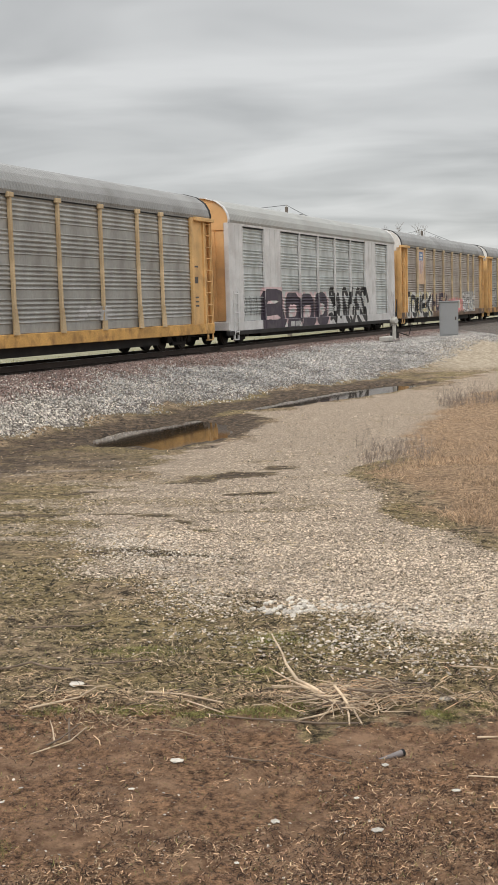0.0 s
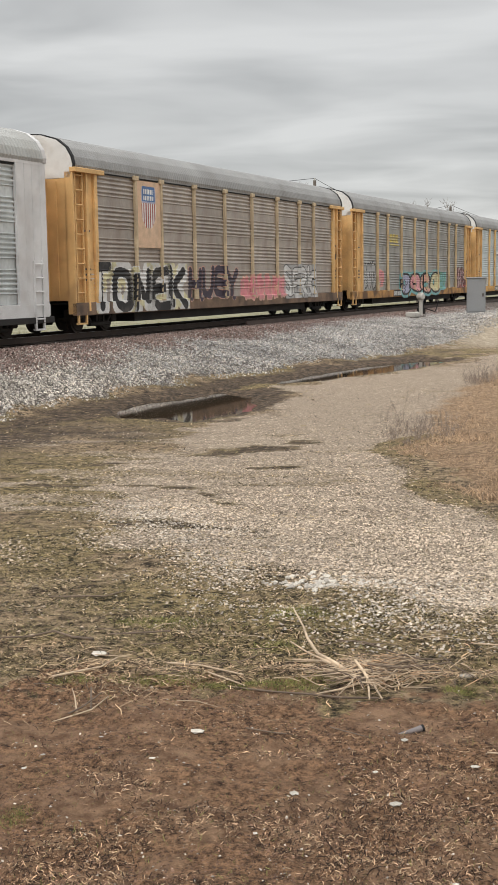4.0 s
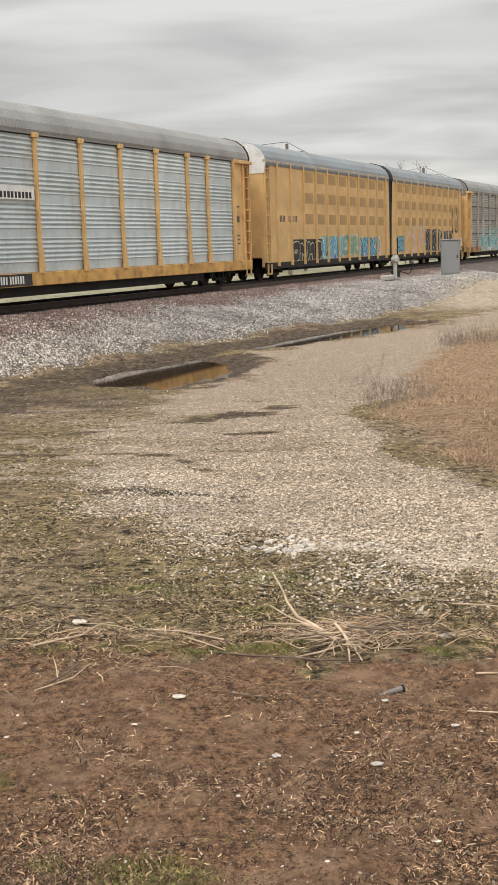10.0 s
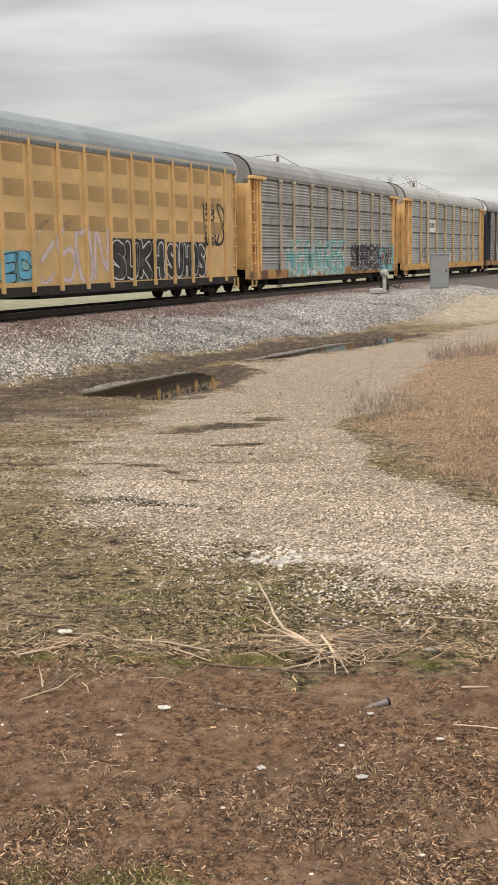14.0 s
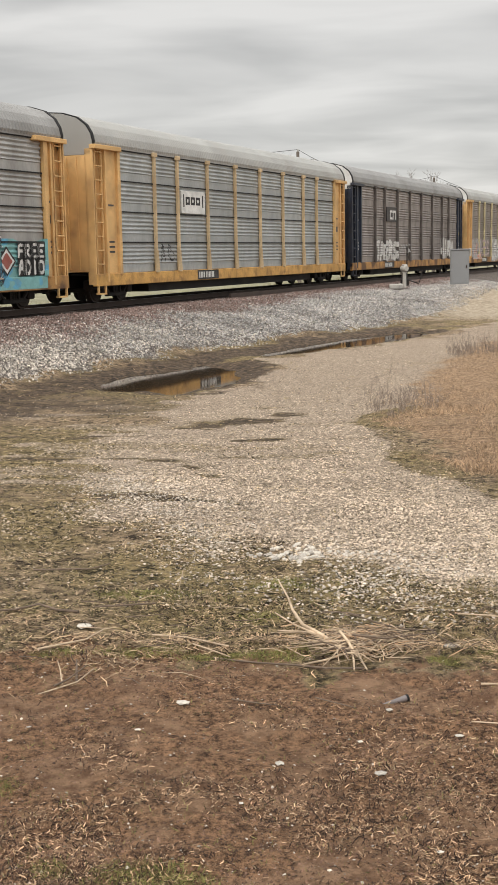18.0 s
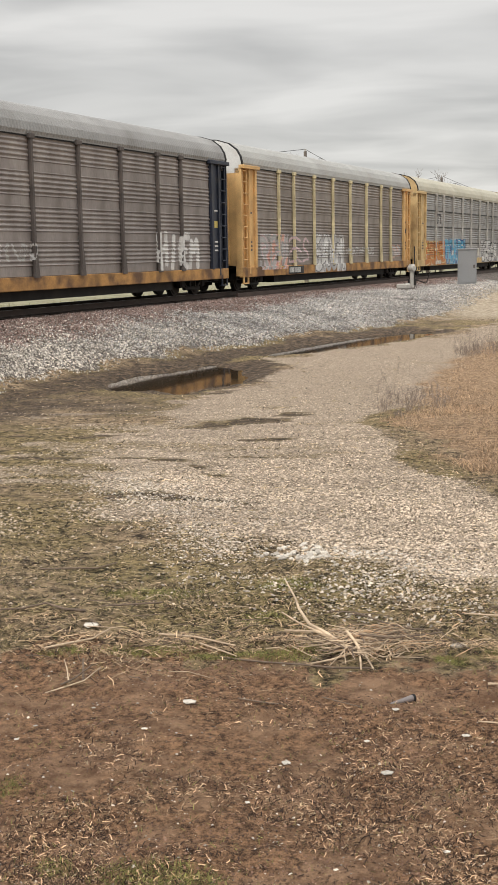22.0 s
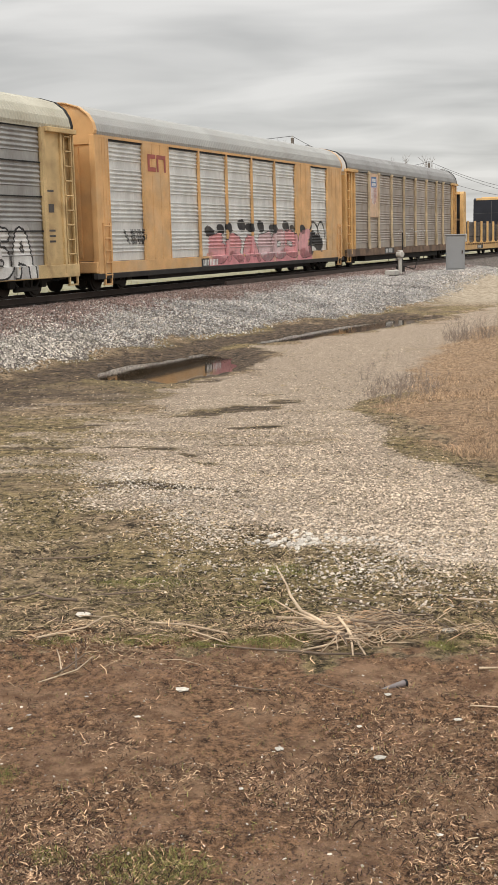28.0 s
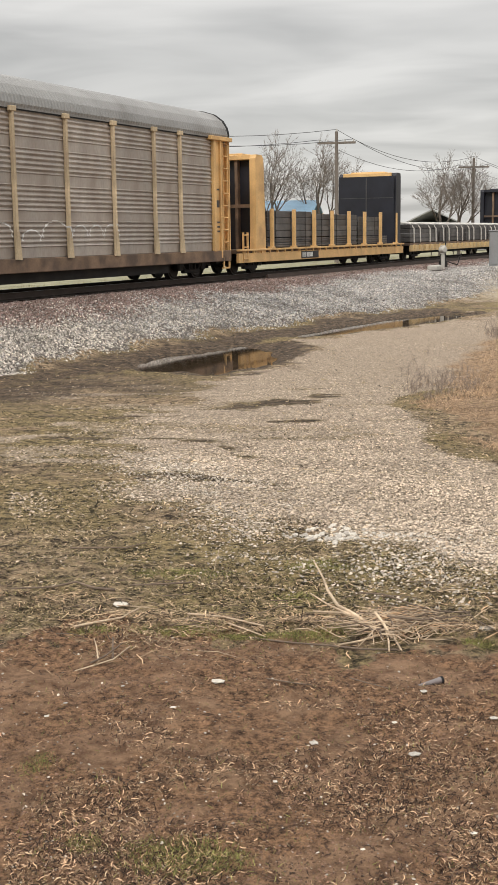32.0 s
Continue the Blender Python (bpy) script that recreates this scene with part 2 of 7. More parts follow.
STEEL_LOAD = mat("dark_steel_load", (0.095, 0.090, 0.088), 0.55, metal=0.3, vary=0.35, objrand=0.3, dirt=(0.10, 0.09, 0.08), dirt_amount=0.4)
TARP_BLACK = mat("black_bulkhead_sheet", (0.012, 0.013, 0.02), 0.5, vary=0.3)
STRAP_WHITE = mat("white_strap", (0.6, 0.58, 0.54), 0.6, vary=0.1)
PAINTS = {}


def paint(name, color):
    if name not in PAINTS:
        PAINTS[name] = mat("paint_" + name, color, 0.6, vary=0.15, scale=3.0, fine_amount=0.1, bump=0.03, dirt=(0.2, 0.18, 0.16), dirt_amount=0.35, dirt_scale=2.2)
    return PAINTS[name]


P_BLACK, P_WHITE = paint("black", (0.02, 0.019, 0.02)), paint("white", (0.62, 0.61, 0.59))
P_GREYW, P_PINK = paint("pale_grey", (0.42, 0.41, 0.40)), paint("pink", (0.62, 0.25, 0.27))
P_RED, P_CYAN = paint("dull_red", (0.34, 0.09, 0.07)), paint("cyan", (0.20, 0.42, 0.42))
P_BLUE, P_SKY = paint("blue", (0.06, 0.14, 0.32)), paint("sky_blue", (0.12, 0.38, 0.55))
P_YEL, P_LIL = paint("yellow", (0.58, 0.46, 0.12)), paint("lilac", (0.36, 0.36, 0.47))
P_ORG, P_GRN = paint("orange", (0.50, 0.20, 0.06)), paint("green", (0.18, 0.35, 0.24))
P_PEACH, P_SIGN = paint("peach", (0.62, 0.36, 0.28)), paint("sign_white", (0.70, 0.70, 0.68))
P_PURPLE = paint("purple", (0.055, 0.042, 0.06))
P_BLUSH = paint("blush", (0.62, 0.46, 0.47))
P_ROSE = paint("rose", (0.66, 0.33, 0.34))
P_MAROON = paint("maroon", (0.17, 0.075, 0.07))
P_BUFF = paint("buff", (0.62, 0.43, 0.29))
P_CREAM = paint("cream", (0.60, 0.55, 0.34))
P_MARK = paint("stencil_dark", (0.05, 0.045, 0.045))


# ---- mesh helpers ----
def part(name, bm, material, parent=None, label=""):
    me = bpy.data.meshes.new(name)
    bm.to_mesh(me)
    bm.free()
    for m_ in (material if isinstance(material, (list, tuple)) else [material]):
        me.materials.append(m_)
    ob = new(name, me)
    ob.parent = parent
    if label:
        tagged(ob, label)
    return ob


def share(name, src, parent, m=None):
    ob = new(name, src.data)
    ob.parent = parent
    if m is not None:
        ob.matrix_basis = m
    return ob


def box(bm, x0, x1, y0, y1, z0, z1, bevel=0.0, mi=0):
    made = bmesh.ops.create_cube(bm, size=1.0)
    for v in made["verts"]:
        v.co = Vector((x0 + (v.co.x + 0.5) * (x1 - x0), y0 + (v.co.y + 0.5) * (y1 - y0), z0 + (v.co.z + 0.5) * (z1 - z0)))
    faces = {f for v in made["verts"] for f in v.link_faces}
    for f in faces:
        f.material_index = mi
    if bevel:
        edges = {e for f in faces for e in f.edges}
        bmesh.ops.bevel(bm, geom=list(edges), offset=bevel, segments=1, affect="EDGES")


def boxes(*specs, bevel=0.0):
    bm = bmesh.new()
    for sp in specs:
        box(bm, *sp, bevel=bevel)
    return bm


def tube(bm, a, b, r, r2=None, seg=8, caps=True):
    a, b = Vector(a), Vector(b)
    d = b - a
    made = bmesh.ops.create_cone(bm, cap_ends=caps, segments=seg, radius1=r, radius2=r if r2 is None else r2, depth=d.length)
    m_ = Matrix.Translation((a + b) / 2) @ d.to_track_quat("Z", "Y").to_matrix().to_4x4()
    bmesh.ops.transform(bm, matrix=m_, verts=made["verts"])


def tubes(*specs, seg=8):
    bm = bmesh.new()
    for sp in specs:
        tube(bm, *sp, seg=seg)
    return bm


def grid_mesh(name, verts, faces, materials, mat_index=None, smooth=False):
    me = bpy.data.meshes.new(name)
    v = np.asarray(verts, dtype=np.float32)
    f = np.asarray(faces, dtype=np.int32)
    k = f.shape[1]
    me.vertices.add(len(v))
    me.vertices.foreach_set("co", v.ravel())
    me.loops.add(f.size)
    me.loops.foreach_set("vertex_index", f.ravel())
    me.polygons.add(len(f))
    me.polygons.foreach_set("loop_start", np.arange(0, f.size, k, dtype=np.int32))
    for m_ in materials:
        me.materials.append(m_)
    if mat_index is not None:
        me.polygons.foreach_set("material_index", np.asarray(mat_index, dtype=np.int32))
    me.polygons.foreach_set("use_smooth", np.full(len(f), smooth))
    me.update(calc_edges=True)
    me.validate()
    return me


def thing(name, label, category, group="", kind="", m=None):
    ob = new(name)
    ob.empty_display_size = 0.2
    if m is not None:
        ob.matrix_basis = m
    return tagged(ob, label, category, group, kind)


# ---- smooth random field on the plane ----
def field(x, y, size, seed=0):
    x, y = np.asarray(x, dtype=np.float64) / size, np.asarray(y, dtype=np.float64) / size
    xi, yi = np.floor(x).astype(np.int64), np.floor(y).astype(np.int64)
    fx, fy = x - xi, y - yi
    fx, fy = fx * fx * (3 - 2 * fx), fy * fy * (3 - 2 * fy)

    def h(i, j):
        n_ = (i * 374761393 + j * 668265263 + seed * 1442695041) & 0x7FFFFFFF
        n_ = ((n_ ^ (n_ >> 13)) * 1274126177) & 0x7FFFFFFF
        return ((n_ ^ (n_ >> 16)) & 0xFFFF) / 65535.0

    return (h(xi, yi) * (1 - fx) + h(xi + 1, yi) * fx) * (1 - fy) + (h(xi, yi + 1) * (1 - fx) + h(xi + 1, yi + 1) * fx) * fy


def fields(x, y, size, seed=0, octaves=3):
    t_, a_, w_ = 0, 1.0, 0.0
    for i in range(octaves):
        t_ = t_ + a_ * field(x, y, size / 2 ** i, seed + 17 * i)
        w_ += a_
        a_ *= 0.5
    return t_ / w_


def step(a, b, x):
    t_ = np.clip((x - a) / (b - a), 0, 1)
    return t_ * t_ * (3 - 2 * t_)


WATER_Z = -1.15


def puddle(s, p):
    """About 1 inside a puddle's middle, 0 at its shore."""
    wob = 0.9 * (fields(s, p, 1.2, 5) - 0.5)
    x, y = US[0] * s + UP_[0] * p, US[1] * s + UP_[1] * p
    rag = 0.5 * (fields(x * 0.8, y * 0.35, 0.5, 8) - 0.5)
    e_, g_ = y - 27.5 - 0.5 * (x + 1.9), x + 1.95
    a_ = 1 - np.sqrt((e_ / 3.7) ** 2 + (g_ / 1.85) ** 2) + wob * 0.35 + rag
    b_ = 1 - np.sqrt(((s - 36.0) / 6.2) ** 2 + ((p - 11.75 + 0.17 * (s - 36.0)) / 1.2) ** 2) + wob * 0.5
    return np.maximum(a_, b_)


def toe(s):
    """Foot of the ballast bank, across the track."""
    return np.interp(s, [18, 21.5, 24, 28, 32, 38, 47, 60, 80], [14.3, 14.2, 14.5, 14.5, 14.2, 13.4, 12.2, 11.6, 12.5])


def height(x, y):
    x, y = np.asarray(x, dtype=np.float64), np.asarray(y, dtype=np.float64)
    s, p = x * US[0] + y * US[1], x * UP_[0] + y * UP_[1]
    z = -1.05 * step(4.0, 26.0, y)
    z = z + 0.05 * (fields(x, y, 3.0, 1) - 0.5) * step(2, 12, y) + 0.04 * (fields(x, y, 0.5, 2) - 0.5) + 0.036 * (fields(x, y, 0.11, 3, 4) - 0.5) * step(9, 5, y)
    z = z + 1.05 * np.exp(-((s - 60.5) / 7.0) ** 2 - ((p - 13.6) / 2.6) ** 2) + 0.5 * step(75, 100, s) * step(16, 9, p)
    z = z + 0.12 * step(5.5, 3.0, p) * step(10, 16, s)
    up = np.clip((p + 0.5 * (fields(x, y, 1.5, 9) - 0.5) - toe(s)) / (18.7 - toe(s)), 0, 1)
    up = up * (1.55 - 0.55 * up)
    z = z * (1 - up) + up * (-0.10 + 0.02 * (field(x, y, 0.2, 4) - 0.5))
    far = step(23.6, 27.0, p)
    z = z * (1 - far) + far * (-0.55 + 0.1 * (fields(x, y, 4.0, 6) - 0.5))
    pd = puddle(s, p)
    return np.where(p < 15.5, z - 0.28 * np.clip(pd + 0.22, 0, 1) * step(-0.25, 0.35, pd), z)


def ground_z(x, y):
    return float(height(np.array([x]), np.array([y]))[0])


# ---- railcars: x along the track, y away from the camera, z up from the rail ----
HALF = 1.6          # half width over the side panels
P_LO, P_HI = 0.97, 4.92
EAVE = [(-1.62, 4.94), (-1.64, 5.06), (-1.58, 5.30), (-1.42, 5.56), (-1.10, 5.80), (-0.60, 5.95), (0.0, 6.0)]


def corrugation(z, rows=4):
    """Depth behind the outer face: ribs in bands, with flat strips between them."""
    t_ = ((np.asarray(z) - P_LO) / (P_HI - P_LO)) * rows
    t_ = t_ - np.floor(t_)
    ribs = 0.5 - 0.5 * np.cos((t_ - 0.30) / 0.70 * 5 * 2 * np.pi)
    return np.where(t_ < 0.30, 0.035, 0.045 * ribs)


def louver(z):
    return 1.5 * corrugation(z)


def panel_mesh(name, w, material, shape, z0=P_LO, z1=P_HI, n=170):
    z = np.linspace(z0, z1, n)
    d = shape(z)
    v = np.zeros((n, 2, 3))
    v[:, 0, 0], v[:, 1, 0] = -w / 2, w / 2
    v[:, :, 1] = (-HALF + d)[:, None]
    v[:, :, 2] = z[:, None]
    i = np.arange(n - 1) * 2
    f = np.stack([i, i + 1, i + 3, i + 2], 1)
    me = grid_mesh(name, v.reshape(-1, 3), f, [material])
    return me


def roof_mesh(name, length, material, half_end=0.0):
    """Arched sheet with raised cross ribs."""
    pitch = 0.16
    n = int(length / pitch) * 4
    x = np.linspace(-length / 2, length / 2, n + 1)
    rib = np.array([0.0, 0.022, 0.022, 0.0])[np.arange(n + 1) % 4]
    prof = EAVE + [(-a, b) for a, b in EAVE[-2::-1]]
    prof = np.array(prof)
    k = len(prof)
    nrm = np.gradient(prof, axis=0)
    nrm = np.stack([-nrm[:, 1], nrm[:, 0]], 1)
    nrm /= np.linalg.norm(nrm, axis=1)[:, None]
    v = np.zeros((n + 1, k, 3))
    v[:, :, 0] = x[:, None]
    on = np.where(np.arange(k) % (k - 1) == 0, 0.0, 1.0)
    v[:, :, 1] = prof[:, 0] + rib[:, None] * (nrm[:, 0] * on)[None]
    v[:, :, 2] = prof[:, 1] + rib[:, None] * (nrm[:, 1] * on)[None]
    i, j = np.meshgrid(np.arange(n), np.arange(k - 1), indexing="ij")
    a = (i * k + j).ravel()
    f = np.stack([a, a + k, a + k + 1, a + 1], 1)
    return grid_mesh(name, v.reshape(-1, 3), f, [material])


def cap_bm(x0, x1, grow=0.0, low=4.67):
    """The solid end of the roof arch, and the wall below it down to low."""
    bm = bmesh.new()
    prof = [(-1.55, low)] + [(a * (1 + grow), b + grow * 1.2) for a, b in EAVE] + [(-a * (1 + grow), b + grow * 1.2) for a, b in EAVE[-2::-1]] + [(1.55, low)]
    lo = [bm.verts.new((x0, a, b)) for a, b in prof]
    hi = [bm.verts.new((x1, a, b)) for a, b in prof]
    k = len(prof)
    bm.faces.new(lo[::-1])
    bm.faces.new(hi)
    for i in range(k):
        bm.faces.new((lo[i], lo[(i + 1) % k], hi[(i + 1) % k], hi[i]))
    bmesh.ops.recalc_face_normals(bm, faces=bm.faces[:])
    return bm


def hoop_bm(x0, x1, grow):
    """A band that follows the roof's arch."""
    bm = bmesh.new()
    prof = EAVE + [(-a, b) for a, b in EAVE[-2::-1]]
    rows = []
    for x in (x0, x1):
        for g in (0.0, grow):
            rows.append([bm.verts.new((x, a * (1 + g * 0.5), b + g)) for a, b in prof])
    lo0, hi0, lo1, hi1 = rows
    for i in range(len(prof) - 1):
        for r1, r2 in ((lo0, hi0), (hi0, hi1), (hi1, lo1), (lo1, lo0)):
            bm.faces.new((r1[i], r1[i + 1], r2[i + 1], r2[i]))
    bmesh.ops.recalc_face_normals(bm, faces=bm.faces[:])
    return bm


WHEEL_R = 0.42
WHEELSETS = []
_truck = {}


def wheelset_data():
    if "wheels" not in _truck:
        bm = bmesh.new()
        tube(bm, (0, -0.95, 0), (0, 0.95, 0), 0.085, seg=10)
        for sy in (-1, 1):
            tube(bm, (0, sy * 0.70, 0), (0, sy * 0.83, 0), WHEEL_R, seg=28)
            tube(bm, (0, sy * 0.67, 0), (0, sy * 0.70, 0), WHEEL_R + 0.025, seg=28)
            tube(bm, (0, sy * 0.83, 0), (0, sy * 0.86, 0), 0.36, 0.33, seg=28)
            tube(bm, (0, sy * 0.86, 0), (0, sy * 0.99, 0), 0.13, seg=12)
            for k in range(3):
                a_ = k * 2.094
                tube(bm, (0.08 * math.cos(a_), sy * 0.985, 0.08 * math.sin(a_)), (0.08 * math.cos(a_), sy * 1.01, 0.08 * math.sin(a_)), 0.025, seg=6)
        me = bpy.data.meshes.new("wheelset")
        bm.to_mesh(me)
        bm.free()
        me.materials.append(WHEEL_STEEL)
        _truck["wheels"] = me
        bm = bmesh.new()
        for sy in (-1, 1):
            y0, y1 = sorted((sy * 1.0, sy * 1.16))
            box(bm, -1.15, 1.15, y0, y1, 0.52, 0.66, 0.03)
            box(bm, -0.62, 0.62, y0, y1, 0.20, 0.34, 0.03)
            for sx in (-1, 1):
                box(bm, sx * 0.87 - 0.17, sx * 0.87 + 0.17, y0 - 0.02, y1 + 0.02, 0.30, 0.58, 0.04)
                tube(bm, (sx * 0.70, (y0 + y1) / 2, 0.52), (sx * 0.45, (y0 + y1) / 2, 0.28), 0.07, seg=6)
                box(bm, sx * 0.22 - 0.05, sx * 0.22 + 0.05, y0, y1, 0.3, 0.56)
            for k in (-0.11, 0.0, 0.11):
                tube(bm, (k, (y0 + y1) / 2, 0.33), (k, (y0 + y1) / 2, 0.53), 0.045, seg=8)
        box(bm, -0.2, 0.2, -1.1, 1.1, 0.40, 0.62, 0.03)
        me = bpy.data.meshes.new("truck_frame")
        bm.to_mesh(me)
        bm.free()
        me.materials.append(BLACK)
        _truck["frame"] = me
    return _truck["wheels"], _truck["frame"]


def truck(parent, x):
    wheels, fr = wheelset_data()
    ob = new("truck", fr)
    ob.parent = parent
    ob.matrix_basis = pose(x, 0, 0)
    for dx in (-0.87, 0.87):
        w = new("wheelset", wheels)
        w.parent = ob
        w.matrix_basis = pose(dx, 0, WHEEL_R)
        WHEELSETS.append((w, dx))


def coupler(parent, x, side):
    bm = boxes((x, x + side * 0.75, -0.07, 0.07, 0.80, 0.95) if side > 0 else (x + side * 0.75, x, -0.07, 0.07, 0.80, 0.95))
    xa = x + side * 0.75
    box(bm, min(xa, xa + side * 0.26), max(xa, xa + side * 0.26), -0.16, 0.10, 0.74, 1.02, 0.03)
    part("coupler", bm, WHEEL_STEEL, parent)
    pts = [Vector((x + side * 0.1, -0.35, 0.72)), Vector((x + side * 0.3, -0.36, 0.50)), Vector((x + side * 0.6, -0.30, 0.42)), Vector((x + side * 0.86, -0.2, 0.58))]
    bm = bmesh.new()
    for a_, b_ in zip(pts, pts[1:]):
        tube(bm, a_, b_, 0.03, seg=6)
    part("brake_hose", bm, RUBBER, parent)


def ladder(parent, x, y, z0, z1, material, w=0.42, along="x"):
    bm = bmesh.new()
    n = int((z1 - z0) / 0.42)
    if along == "x":
        box(bm, x - w / 2 - 0.03, x - w / 2 + 0.03, y - 0.05, y + 0.01, z0, z1)
        box(bm, x + w / 2 - 0.03, x + w / 2 + 0.03, y - 0.05, y + 0.01, z0, z1)
        for i in range(n + 1):
            z = z0 + 0.1 + i * (z1 - z0 - 0.2) / n
            tube(bm, (x - w / 2, y - 0.06, z), (x + w / 2, y - 0.06, z), 0.022, seg=6)
    else:
        box(bm, x - 0.05, x + 0.01, y - w / 2 - 0.03, y - w / 2 + 0.03, z0, z1)
        box(bm, x - 0.05, x + 0.01, y + w / 2 - 0.03, y + w / 2 + 0.03, z0, z1)
        for i in range(n + 1):
            z = z0 + 0.1 + i * (z1 - z0 - 0.2) / n
            tube(bm, (x - 0.06, y - w / 2, z), (x - 0.06, y + w / 2, z), 0.022, seg=6)
    return part("ladder", bm, material, parent)


def underframe(parent, half, sill_material, sill_lo=0.57, sill_hi=0.96, black_lo=0.27):
    part("center_sill", boxes((-half, half, -0.3, 0.3, 0.5, 0.95), (-half + 4.2, half - 4.2, -1.30, 1.30, black_lo, 0.60), (-half + 0.3, half - 0.3, -1.5, 1.5, 0.90, 0.96)), BLACK, parent)
    for sy in (-1, 1):
        y0, y1 = sorted((sy * 1.50, sy * 1.66))
        part("side_sill", boxes((-half, half, y0, y1, sill_lo, sill_hi), bevel=0.015), sill_material, parent)
    for x in (-half + 2.2, half - 2.2):
        truck(parent, x)
    for sd in (-1, 1):
        coupler(parent, sd * (half - 0.35), sd)


def post_bm(x, w=0.105, foot=True, cap=True, lo=0.93, hi=4.98):
    bm = bmesh.new()
    box(bm, x - w / 2, x + w / 2, -1.70, -1.58, lo, hi, 0.012)
    if cap:
        box(bm, x - w * 1.3, x + w * 1.3, -1.72, -1.60, hi - 0.14, hi, 0.01)
    if foot:
        a = [bm.verts.new(c) for c in ((x - w * 1.25, -1.715, lo), (x + w * 1.25, -1.715, lo), (x + w * 0.5, -1.715, lo + 0.75), (x - w * 0.5, -1.715, lo + 0.75))]
        b = [bm.verts.new((v.co.x, -1.66, v.co.z)) for v in a]
        bm.faces.new(a)
        for i in range(4):
            bm.faces.new((a[i], b[i], b[(i + 1) % 4], a[(i + 1) % 4]))
    bmesh.ops.recalc_face_normals(bm, faces=bm.faces[:])
    return bm


POSTS = (-10.8, -8.3, -6.5, -3.93, -1.3, 1.3, 3.93, 6.5, 8.3, 10.8)


def end_assembly(parent, sd, half, colour, white_top, top_band=True):
    """Door leaves, corner ladder, roof end and buffer band on one end of an enclosed car."""
    xe = sd * half
    inn = sd * (half - 0.10)
    for sy in (-1, 1):
        y0, y1 = sorted((sy * 0.02, sy * 1.40))
        bm = boxes((min(inn, xe), max(inn, xe), y0, y1, 1.02, 4.66), bevel=0.01)
        for k in (0.35, 0.7, 1.05):
            box(bm, min(xe, xe + sd * 0.04), max(xe, xe + sd * 0.04), sy * k - 0.03, sy * k + 0.03, 1.1, 4.6)
        part("end_door", bm, colour, parent)
    part("roof_end", cap_bm(min(inn, xe), max(inn, xe), 0.0), white_top, parent)
    a, b = sorted((sd * (half - 0.16), sd * (half - 0.02)))
    part("roof_hoop", hoop_bm(a, b, 0.035), RUBBER if top_band else white_top, parent)
    # corner: solid sheet, recessed groove, ladder on the outside
    for sy in (-1, 1):
        y0, y1 = sorted((sy * 1.42, sy * 1.60))
        a, b = sorted((sd * 10.86, sd * (half - 0.75)))
        bm = boxes((a, b, y0, y1, 0.96, 4.90), bevel=0.01)
        box(bm, *sorted((sd * 10.80, sd * 10.98)), *sorted((sy * 1.58, sy * 1.69)), 0.94, 4.95)
        box(bm, *sorted((sd * (half - 0.82), sd * (half - 0.72))), *sorted((sy * 1.40, sy * 1.67)), 0.70, 4.90)
        part("corner_sheet", bm, colour, parent)
        bm = boxes((*sorted((sd * (half - 0.72), sd * (half - 0.02))), *sorted((sy * 1.34, sy * 1.46)), 0.75, 4.85), bevel=0.01)
        box(bm, *sorted((sd * (half - 0.06), sd * half)), *sorted((sy * 1.36, sy * 1.64)), 0.62, 4.85)
        part("corner_post", bm, colour, parent)
        part("top_bracket", boxes((*sorted((sd * (half - 1.7), sd * (half + 0.02))), *sorted((sy * 1.54, sy * 1.76)), 4.84, 4.98), bevel=0.012), colour, parent)
    ladder(parent, sd * (half - 0.36), -1.58, 0.72, 4.86, colour)
    part("stirrup_step", boxes((*sorted((sd * (half - 0.62), sd * (half - 0.56))), -1.66, -1.60, 0.32, 0.72), (*sorted((sd * (half - 0.16), sd * (half - 0.10))), -1.66, -1.60, 0.32, 0.72), (*sorted((sd * (half - 0.62), sd * (half - 0.10))), -1.66, -1.56, 0.30, 0.35)), colour, parent)
    part("brake_rigging", boxes((*sorted((sd * (half - 1.4), sd * (half - 0.6))), -1.1, -0.8, 0.45, 0.75), (*sorted((sd * (half - 0.9), sd * (half - 0.5))), -1.45, -1.2, 0.5, 0.8)), BLACK, parent)


def bars(parent, x, z, n, h, material, y=-1.668, gap=0.35, name="lettering"):
    """A row of plain upright bars, as wide as the writing that they stand for."""
    bm = bmesh.new()
    w = h * 0.36
    gap = gap * 2.2
    for i in range(n):
        if i == 4:
            x += w * 0.9
        box(bm, x, x + w, y, y + 0.004, z, z + h)
        x += w * (1 + gap)
    return tagged(part(name, bm, material, parent), kind="stuff")


